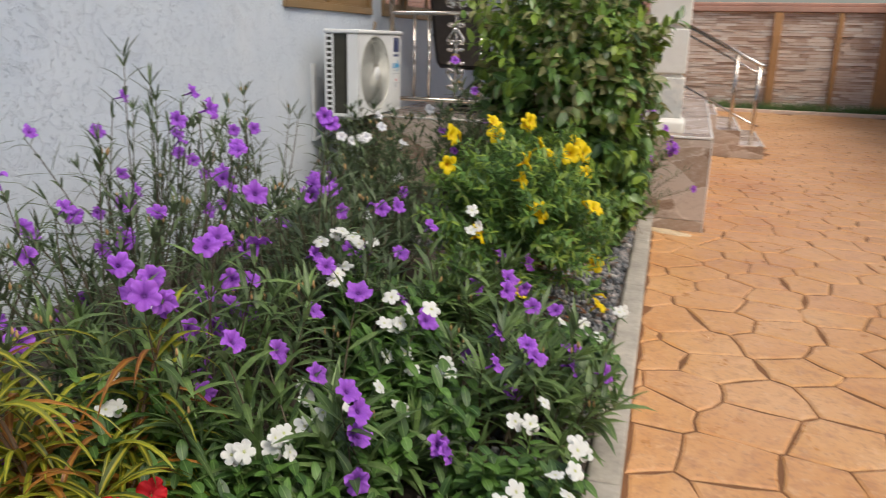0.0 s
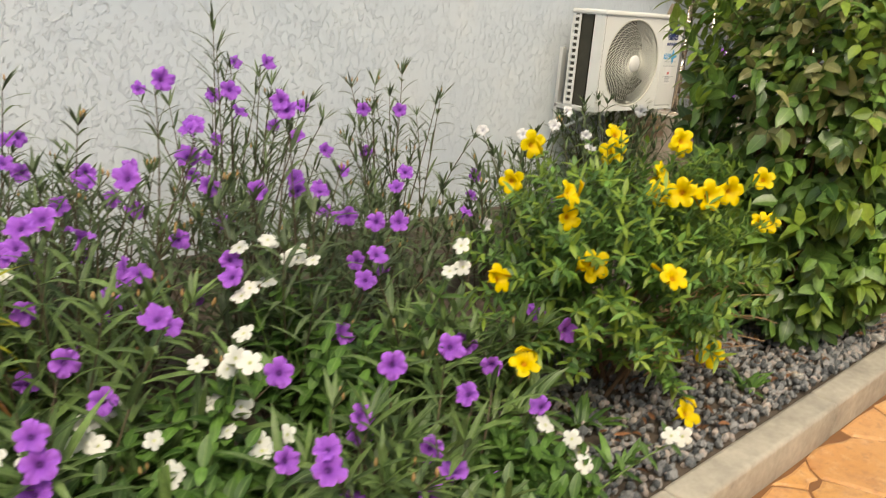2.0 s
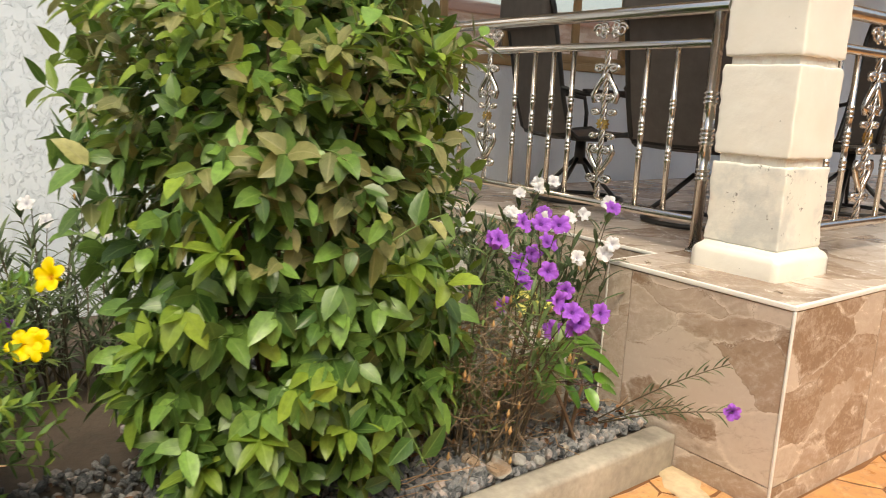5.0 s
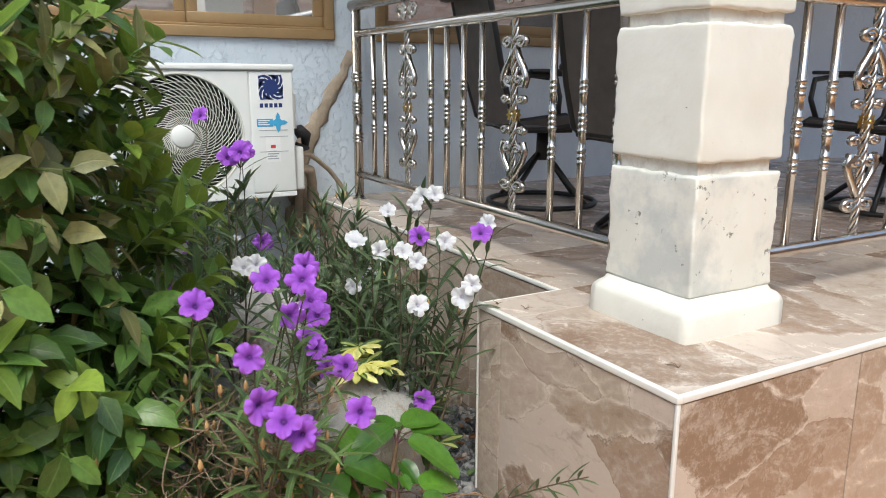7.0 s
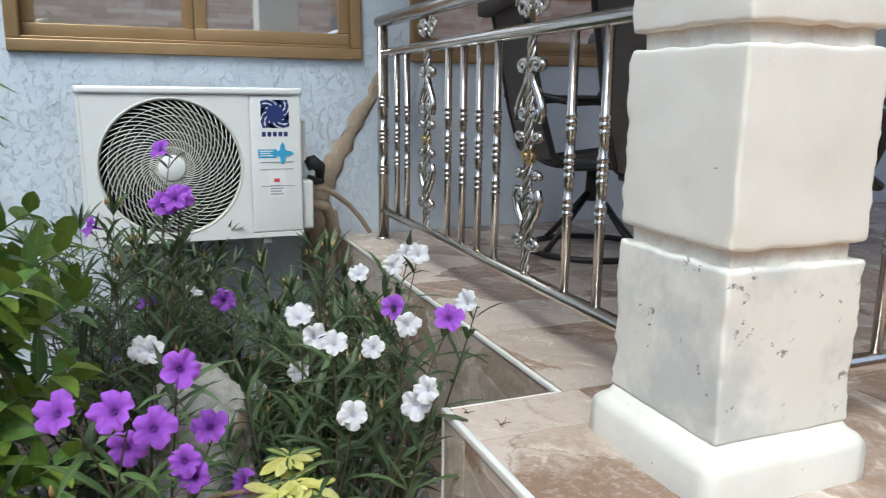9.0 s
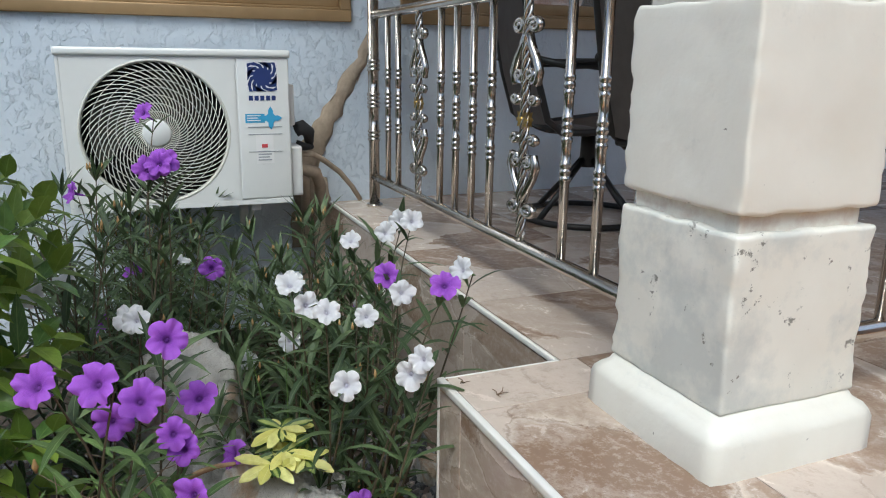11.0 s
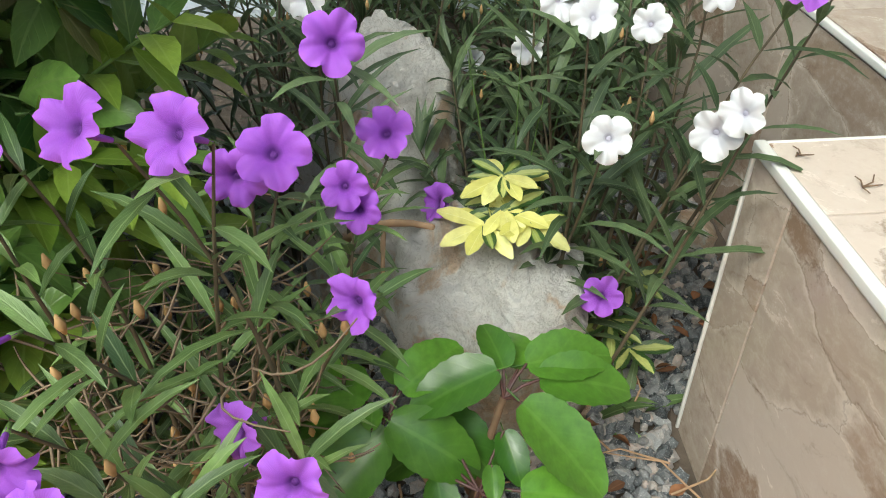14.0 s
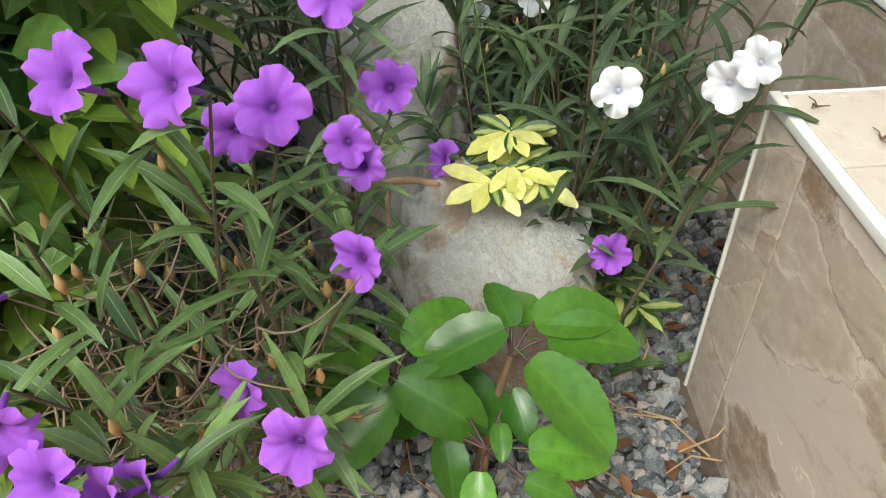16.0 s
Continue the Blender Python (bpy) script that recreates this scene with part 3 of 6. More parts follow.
# ---- boundary walls clad in thin stone ----
def ledger_wall(name, origin, turn, length, label, pilasters, planter, H=2.05):
    w = empty(name, origin, label, "wall", "", "structure")
    w.rotation_euler = (0, 0, turn)
    rnd = random.Random(5)
    gg = Geo()
    gg.box((0, 0.05, 0), (length, 0.25, H))
    part("wall_core", gg, PILASTER, w, "", False)
    gg = Geo()
    z = 0.02
    while z < H - 0.02:
        h = rnd.choice((0.045, 0.055, 0.07))
        x = -rnd.random() * 0.3
        while x < length:
            L = rnd.uniform(0.18, 0.5)
            a, b = max(0, x), min(length, x + L - 0.006)
            if b - a > 0.02:
                gg.box((a, rnd.uniform(0.0, 0.03), z), (b, 0.052, min(H - 0.005, z + h - 0.006)))
            x += L
        z += h
    part("stone_strip", gg, LEDGER, w, "thin split-stone cladding", False, "stuff")
    gg = Geo()
    gg.box((-0.02, -0.06, H + 0.002), (length + 0.02, 0.3, H + 0.11), 0, 0.01)
    gg.box((-0.02, -0.02, H + 0.111), (length + 0.02, 0.27, H + 0.19), 0, 0.02)
    part("coping", gg, COPING, w, "dark red coping")
    for px, pw in pilasters:
        gg = Geo()
        gg.box((px - pw / 2, -0.05, 0), (px + pw / 2, 0.06, H), 0, 0.008)
        part("pilaster", gg, PILASTER, w, "ochre pilaster")
    if planter:
        gg = Geo()
        gg.box((0, -0.62, 0.0), (length, -0.5, 0.09), 0, 0.01)
        part("edging", gg, LEDGER, w, "low stone edging")
        gg = Geo()
        gg.box((0, -0.498, 0.0), (length, -0.06, 0.06))
        part("earth", gg, SOIL, w, "", False)
        gg = Geo()
        for _ in range(2600):
            x, yy = rnd.random() * length, rnd.uniform(-0.48, -0.08)
            a = rnd.random() * math.tau
            gg.leaf((x, yy, 0.055), (math.cos(a) * 0.5, math.sin(a) * 0.5, 1), (math.sin(a), math.cos(a), 0.2), rnd.uniform(0.1, 0.26), 0.016, lambda s: 1 - s * 0.9, 0, 2, 0.6)
        part("grass", gg, L_GRASS, w, "strip of grass", False, "stuff")
    return w


ledger_wall("wall_far", (-2.0, 18.25, 0), 0.0, 7.5, "boundary wall of stacked stone with ochre pilasters and red coping",
            ((4.81, 0.16), (5.99, 0.1), (6.95, 0.34)), True)
ledger_wall("wall_side", (5.2, 18.2, 0), radians(-90), 23.0, "side boundary wall of stacked stone with red coping", ((5.0, 0.3), (10.0, 0.3), (15.0, 0.3)), False, 2.75)
rear = slab("wall_rear", (-1.6, -5.3, 0), (5.5, -5.02, 2.3), PILASTER)
tagged(rear, "plain ochre wall closing the drive", "wall", "", "structure")

# ---- flower bed: kerb stones and soil ----
kerb = empty("kerb", (0, 0, 0), "weathered grey concrete kerb along the flower bed", "kerb", "", "structure")
y = -3.0
rk = random.Random(3)
while y < 6.20:
    y2 = min(y + 0.92, 6.205)
    gg = Geo()
    gg.box((0, 0, -0.03), (0.1, y2 - y - 0.004, 0.148), 0, 0.016)
    for k, (vx, vy, vz) in enumerate(gg.v):
        gg.v[k] = (vx + rk.uniform(-0.002, 0.002), vy, vz + rk.uniform(-0.002, 0.002))
    s = part("kerb_stone", gg, KERB, kerb)
    s.location = (kerb_x(y) - 0.1, y, 0)
    s.rotation_euler = (0, 0, math.atan(0.03))
    y = y2
g = Geo()
rs = random.Random(6)
rim = []
for k in range(22):
    a = math.tau * k / 22
    r = 1 + rs.uniform(-0.28, 0.22)
    rim.append((1.215 + 0.15 * r * math.cos(a) - 0.02 * math.sin(a), 6.11 + 0.085 * r * math.sin(a) - 0.05 * math.cos(a)))
rim = [(x, min(y, TIP[1] - 0.004)) for x, y in rim]
low = [g.vert((x, y, DRIVE - 0.004)) for x, y in rim]
top = [g.vert((1.215 + (x - 1.215) * 0.9, 6.12 + (y - 6.12) * 0.9, DRIVE + 0.006 + rs.uniform(-0.002, 0.003))) for x, y in rim]
mid = g.vert((1.215, 6.12, DRIVE + 0.011))
for k in range(22):
    g.face((low[k], low[(k + 1) % 22], top[(k + 1) % 22], top[k]))
    g.face((top[k], top[(k + 1) % 22], mid))
tagged(part("mortar_spill", g, plain("pale_mortar", (0.6, 0.47, 0.31), 0.9, 0, 0.35, 30, 0.9, 0.008)), "broken pale mortar spilt at the foot of the plinth", "mortar", "", "structure")
g = Geo()
nx, ny = 22, 90
rows = []
for a in range(nx + 1):
    row = []
    for b in range(ny + 1):
        yy = -3.0 + (PORCH_Y + 3.0) * b / ny
        x1 = kerb_x(yy) - 0.095 if yy < TIP[1] else TIP[0]
        xx = WALL_X + (x1 - WALL_X) * a / nx
        row.append(g.vert((xx, yy, BED + 0.012 * noise.noise((xx * 5, yy * 5, 0)))))
    rows.append(row)
for a in range(nx):
    for b in range(ny):
        g.face((rows[a][b], rows[a + 1][b], rows[a + 1][b + 1], rows[a][b + 1]))
tagged(part("flower_bed_soil", g, SOIL), "dark garden soil of the flower bed", "soil", "", "structure")


def pebble(gg, at, size, rnd, m=0):
    """One crushed stone: a squashed, jittered twelve-cornered lump."""
    t = 0.618
    pts = ((0, 1, t), (0, 1, -t), (0, -1, t), (0, -1, -t), (1, t, 0), (1, -t, 0), (-1, t, 0), (-1, -t, 0), (t, 0, 1), (-t, 0, 1), (t, 0, -1), (-t, 0, -1))
    fs = ((0, 8, 4), (0, 4, 1), (0, 1, 6), (0, 6, 9), (0, 9, 8), (3, 10, 5), (3, 5, 2), (3, 2, 7), (3, 7, 11), (3, 11, 10),
          (8, 5, 4), (4, 5, 10), (4, 10, 1), (1, 10, 11), (1, 11, 6), (6, 11, 7), (6, 7, 9), (9, 7, 2), (9, 2, 8), (8, 2, 5))
    rot = Euler((rnd.random() * 6.3, rnd.random() * 6.3, rnd.random() * 6.3)).to_matrix()
    sc = Vector((rnd.uniform(0.7, 1.3), rnd.uniform(0.6, 1.1), rnd.uniform(0.45, 0.85))) * size * 0.5
    base = len(gg.v)
    for p in pts:
        q = rot @ Vector([c * s * rnd.uniform(0.72, 1.1) for c, s in zip(p, sc)])
        gg.vert((at[0] + q.x, at[1] + q.y, at[2] + q.z))
    for f in fs:
        gg.face([base + k for k in f], m)


g = Geo()
rg = random.Random(11)
for count, x0, y0, y1, small, large in ((5200, 0.3, 3.1, 6.45, 0.016, 0.034), (2600, -0.35, 4.6, 6.45, 0.02, 0.045), (2200, 0.25, 5.2, 6.2, 0.022, 0.04), (900, 0.7, 1.2, 3.1, 0.018, 0.035)):
    for _ in range(count):
        yy = rg.uniform(y0, y1)
        lim = kerb_x(yy) - 0.115 if yy < TIP[1] - 0.03 else TIP[0] - 0.03
        if lim > x0:
            xx = lim - (lim - x0) * rg.random() ** 1.15
            s = rg.uniform(small, large)
            pebble(g, (xx, yy, BED + s * 0.25 + rg.random() * 0.022), s, rg)
tagged(part("gravel", g, GRAVEL, None, "", False), "grey and pinkish crushed granite gravel over the bed", "gravel", "", "stuff")


# ---- pillar ----
def pillar():
    p = empty("porch_pillar", (1.065, 6.625, DECK), "cream-painted square pillar with deep grooves and a chipped moulded base", "pillar")
    h = 0.145
    rnd = random.Random(2)

    def block(z0, z1, half, r, name, mat, label=""):
        bm = bmesh.new()
        bmesh.ops.create_cube(bm, size=1.0, matrix=Matrix.LocRotScale((0, 0, (z0 + z1) / 2), None, (half * 2, half * 2, z1 - z0)))
        bmesh.ops.bevel(bm, geom=bm.edges[:], offset=r, segments=3, profile=0.6, affect="EDGES")
        bmesh.ops.subdivide_edges(bm, edges=[e for e in bm.edges if e.calc_length() > 0.08], cuts=20, use_grid_fill=True)
        for v in bm.verts:
            corner = min(abs(v.co.x), abs(v.co.y)) > half * 0.9
            q = noise.noise(v.co * 9 + Vector((z0 * 7, 0, 3))) * 0.0028 + noise.noise(v.co * 45) * (0.006 if corner else 0.0014)
            v.co += Vector((v.co.x, v.co.y, 0)).normalized() * q
            v.co.z += noise.noise(v.co * 26) * 0.0048 if z0 > 0.05 else 0
        gg = Geo()
        gg.take(bm)
        return part(name, gg, mat, p, label)

    # moulded base
    prof = ((0.0, 0.176), (0.06, 0.176), (0.072, 0.172), (0.082, 0.163), (0.09, 0.152), (0.1, 0.147))
    gg = Geo()
    ringz = []
    n = 12
    for z, hw in prof:
        ring = []
        for sx, sy, dx, dy in ((-1, -1, 1, 0), (1, -1, 0, 1), (1, 1, -1, 0), (-1, 1, 0, -1)):
            for k in range(n):
                s = 2 * hw * k / n
                x, y = sx * hw + dx * s, sy * hw + dy * s
                if k == 0:
                    x, y = x * 0.975, y * 0.975
                j = noise.noise((x * 22, y * 22, z * 30)) * 0.0038
                ring.append(gg.vert((x + j, y + j, z + (j if z > 0 else 0))))
        ringz.append(ring)
    for a, b in zip(ringz, ringz[1:]):
        for k in range(len(a)):
            gg.face((a[k], a[(k + 1) % len(a)], b[(k + 1) % len(a)], b[k]))
    gg.face(ringz[-1])
    part("base", gg, CREAM, p)
    z = 0.1
    for z1 in (0.392, 0.735, 1.075, 1.415, 1.755, 2.095, 2.35):
        block(z, z1, h, 0.008, "block", CREAM_WORN if z < 0.2 else CREAM)
        block(z1 - 0.008, z1 + 0.036, h - 0.018, 0.003, "groove_core", CREAM_GRIMY, "grimy groove")
        z = z1 + 0.03


pillar()


# ---- steel railings ----
def ring_groups(z0, z1):
    """Heights and swellings of a baluster tube with three groups of turned rings."""
    out = [(z0, 1.0)]
    L = z1 - z0
    for c, n in ((0.34, 3), (0.5, 4), (0.66, 3)):
        for k in range(n):
            z = z0 + L * c + (k - (n - 1) / 2) * 0.018
            out += [(z - 0.007, 1.0), (z - 0.005, 1.2), (z + 0.005, 1.2), (z + 0.007, 1.0)]
    out.append((z1, 1.0))
    return out


def scroll(cx, cz, r, start, turns, flip=1, steps=18):
    """A flat spiral in the x-z plane, from the outside in."""
    pts = []
    for k in range(steps + 1):
        s = k / steps
        a = start + flip * turns * math.tau * s
        rr = r * (1 - 0.72 * s)
        pts.append((cx + rr * math.cos(a), 0, cz + rr * math.sin(a)))
    return pts


BALUSTER_MESH = {}


def baluster_mesh(z0, z1, r):
    key = (round(z0, 3), round(z1, 3), r)
    if key not in BALUSTER_MESH:
        gg = Geo()
        prof = ring_groups(z0, z1)
        gg.tube([(0, 0, z) for z, _ in prof], [r * s for _, s in prof], 12)
        BALUSTER_MESH[key] = gg.mesh("baluster", [STEEL])
    return BALUSTER_MESH[key]


def ornament_meshes():
    """Twisted bar with scroll pairs and a gilt rosette, and the small scroll pair above it."""
    gg = Geo()
    z0, z1 = 0.15, 0.83
    n = 60
    for k in range(4):
        gg.tube([(0.0055 * math.cos(k * 1.57 + j * 0.55), 0.0055 * math.sin(k * 1.57 + j * 0.55), z0 + (z1 - z0) * j / n) for j in range(n + 1)], 0.0042, 5)
    for sx in (-1, 1):
        for cz, up in ((0.735, 1), (0.245, -1)):
            gg.tube([(sx * p[0], 0, p[2]) for p in scroll(0.024, cz, 0.02, math.pi, 1.4, -up)], 0.008, 6)
        # heart-shaped loops
        for base, tip in ((0.585, 0.715), (0.395, 0.265)):
            d = 1 if tip > base else -1
            loop = [(sx * 0.006, 0, tip), (sx * 0.014, 0, tip - d * 0.03), (sx * 0.032, 0, tip - d * 0.065), (sx * 0.043, 0, tip - d * 0.1), (sx * 0.036, 0, tip - d * 0.13), (sx * 0.018, 0, tip - d * 0.128)]
            loop += [(sx * p[0], 0, p[2]) for p in scroll(0.018, base + d * 0.022, 0.014, 0.0 if d < 0 else 0.0, 1.1, d, 10)]
            gg.tube(loop, 0.0084, 6)
        for cz in (0.545, 0.435):
            gg.tube([(sx * p[0], 0, p[2]) for p in scroll(0.03, cz, 0.014, math.pi, 1.2, 1 if cz > 0.5 else -1, 12)], 0.0078, 6)
    gg.v = [(x * 1.65, y * 1.5, z) for x, y, z in gg.v]
    main = gg.mesh("ornament", [STEEL])
    gg = Geo()
    for k in range(10):
        a = math.tau * k / 10
        for sy in (-1, 1):
            gg.leaf((0, sy * 0.008, 0.49), (math.cos(a), 0, math.sin(a)), (0, sy, 0), 0.034, 0.017, lambda s: math.sin(math.pi * min(1, s * 0.85 + 0.12)), 0, 2, 0.0, 0.3)
    for sy in (-1, 1):
        pebble(gg, (0, sy * 0.009, 0.49), 0.02, random.Random(1))
    rosette = gg.mesh("rosette", [GOLD])
    return main, rosette


ORNAMENT, ROSETTE = ornament_meshes()


def scroll_meshes():
    out = []
    for sx in (-1, 1):
        for cx, cz, r, start, turns, flip in ((0.032, 0.93, 0.022, math.pi, 1.5, 1), (0.032, 0.895, 0.022, math.pi, 1.5, -1), (0.065, 0.912, 0.032, 0.0, 1.5, 1)):
            gg = Geo()
            gg.tube([(sx * p[0], 0, p[2]) for p in scroll(cx, cz, r, start, turns, flip)], 0.0062, 6)
            out.append(gg.mesh("scroll", [STEEL]))
    return out


SCROLLS = scroll_meshes()


def railing(origin, turn, length, balusters, ornaments, label, wall_end):
    r = empty("railing", origin, label, "railing", "porch railings")
    r.rotation_euler = (0, 0, turn)
    for nm, z, rad, a, b in (("handrail", 0.965, 0.027, -0.05 if wall_end else 0.0, length + 0.05), ("middle_rail", 0.83, 0.019, 0.0, length), ("bottom_rail", 0.135, 0.019, 0.0, length)):
        gg = Geo()
        gg.tube([(a, 0, z), (a + 0.004, 0, z), (length / 2, 0, z), (b - 0.004, 0, z), (b, 0, z)], [rad * 0.9, rad, rad, rad, rad * 0.9], 16)
        part(nm, gg, STEEL, r)
    for x in (0.0, length):
        gg = Geo()
        prof = ring_groups(0.0, 0.94)
        gg.tube([(x, 0, z) for z, _ in prof], [0.024 * s for _, s in prof], 14)
        gg.tube([(x, 0, 0), (x, 0, 0.012)], 0.036, 14)
        part("post", gg, STEEL, r)
    for x in balusters:
        b = part("baluster", baluster_mesh(0.15, 0.815, 0.0122), None, r)
        b.location = (x, 0, 0)
    for x in ornaments:
        b = part("ornament", ORNAMENT, None, r, "twisted bar with steel scrolls")
        b.location = (x, 0, 0)
        c = part("rosette", ROSETTE, None, b, "gilt rosette")
        for me in SCROLLS:
            c = part("scroll", me, None, r)
            c.location = (x, 0, -0.013)
    return r


RAIL_Y = 6.655
railing((-1.16, RAIL_Y, DECK), 0, 1.925, [q + 1.16 for q in (-0.96, -0.83, -0.385, -0.25, -0.12, 0.012, 0.44, 0.59)], [q + 1.16 for q in (-0.6, 0.22)],
        "polished steel porch railing with scrolls and gilt rosettes", True)
railing((1.07, 6.85, DECK), radians(90), 3.3, [0.16, 0.3, 0.66, 0.8, 0.94, 1.08, 1.44, 1.58, 1.72, 1.86, 2.22, 2.36, 2.5, 2.64, 3.0, 3.14], [0.48, 1.26, 2.04, 2.82],
        "polished steel railing along the drive side of the porch", False)


def stair_rail():
    r = empty("stair_handrail", (PLINTH_X, PORCH_END + 0.06, 0), "sloping stainless-steel stair handrail", "handrail")
    for z, rad in ((0.0, 0.025), (-0.1, 0.013), (-0.7, 0.013)):
        gg = Geo()
        gg.tube([(-0.33, 0, 1.57 + z), (0.56, 0, 1.12 + z), (0.62, 0, 1.1 + z)], rad, 10)
        part("rail", gg, STEEL, r)
    for x, z0, z1 in ((0.56, 0.175, 1.15), (-0.3, DECK - 0.002, 1.55), (0.3, 0.35, 1.24)):
        gg = Geo()
        gg.tube([(x, 0, z0), (x, 0, z1)], 0.024, 10)
        part("post", gg, STEEL, r)


stair_rail()


# ---- porch chairs ----
def porch_chair(at, turn, label):
    c = empty("porch_chair", at, label, "chair", "porch chairs")
    c.rotation_euler = (0, 0, turn)
    # ring base and star
    gg = Geo()
    gg.tube([(0.27 * math.cos(a), 0.27 * math.sin(a), 0.014) for a in (math.tau * k / 28 for k in range(28))], 0.013, 8, 0, False, True)
    part("ring_base", gg, BLACK, c)
    for k in range(4):
        a = math.tau * k / 4 + 0.5
        gg = Geo()
        gg.tube([(0.27 * math.cos(a), 0.27 * math.sin(a), 0.02), (0.16 * math.cos(a), 0.16 * math.sin(a), 0.12), (0.03 * math.cos(a), 0.03 * math.sin(a), 0.25)], 0.013, 8)
        part("leg", gg, BLACK, c)
    gg = Geo()
    gg.tube([(0, 0, 0.22), (0, 0, 0.37)], [0.035, 0.03], 12)
    gg.box((-0.13, -0.1, 0.36), (0.13, 0.1, 0.385), 0, 0.006)
    part("swivel", gg, BLACK, c)
    # side frames: seat rail curving up into the back; local +y is forward
    prof = [(0.29, 0.40), (0.24, 0.425), (0.1, 0.41), (-0.1, 0.385), (-0.2, 0.385), (-0.26, 0.43), (-0.31, 0.6), (-0.36, 0.85), (-0.41, 1.08), (-0.44, 1.16)]
    for sx in (-1, 1):
        gg = Geo()
        gg.tube([(sx * 0.27, y, z) for y, z in prof], 0.0145, 8)
        part("side_frame", gg, BLACK, c)
        gg = Geo()
        gg.tube([(sx * 0.27, 0.2, 0.42), (sx * 0.3, 0.22, 0.52), (sx * 0.305, 0.2, 0.615), (sx * 0.305, 0.0, 0.64), (sx * 0.3, -0.2, 0.63), (sx * 0.275, -0.335, 0.66)], 0.0135, 8)
        gg.box((sx * 0.305 - 0.024, -0.2, 0.64), (sx * 0.305 + 0.024, 0.2, 0.658), 0, 0.007)
        part("armrest", gg, BLACK, c)
    for (y, z) in (prof[0], prof[-1], (-0.235, 0.4)):
        gg = Geo()
        gg.tube([(-0.27, y, z), (0.27, y, z)], 0.0135, 8)
        part("cross_tube", gg, BLACK, c)

    def sling(points, name):
        gg = Geo()
        rows = []
        for y, z in points:
            rows.append([gg.vert((0.262 * (k / 4 - 1), y - 0.0, z - 0.014 * (1 - (k / 4 - 1) ** 2))) for k in range(9)])
        low = [[gg.vert((gg.v[q][0], gg.v[q][1] - 0.003, gg.v[q][2] - 0.004)) for q in row] for row in rows]
        for grid, back_side in ((rows, False), (low, True)):
            for a, b in zip(grid, grid[1:]):
                for k in range(8):
                    q = (a[k], a[k + 1], b[k + 1], b[k])
                    gg.face(q[::-1] if back_side else q)
        part(name, gg, SLING, c, "dark brown sling fabric")

    sling(prof[:5], "seat")
    sling([(-0.255, 0.42)] + prof[6:], "backrest")
    gg = Geo()
    gg.box((-0.255, -0.475, 0.98), (0.255, -0.4, 1.17), 0, 0.03)
    part("headrest", gg, SLING, c, "padded headrest")
    return c


porch_chair((-0.62, 7.42, DECK), radians(-14), "dark brown sling swivel chair with black tube frame, near the wall")
porch_chair((0.28, 7.36, DECK), radians(8), "dark brown sling swivel chair with black tube frame, behind the pillar")
porch_chair((0.35, 8.75, DECK), radians(172), "dark brown sling swivel chair with black tube frame, facing the rail")


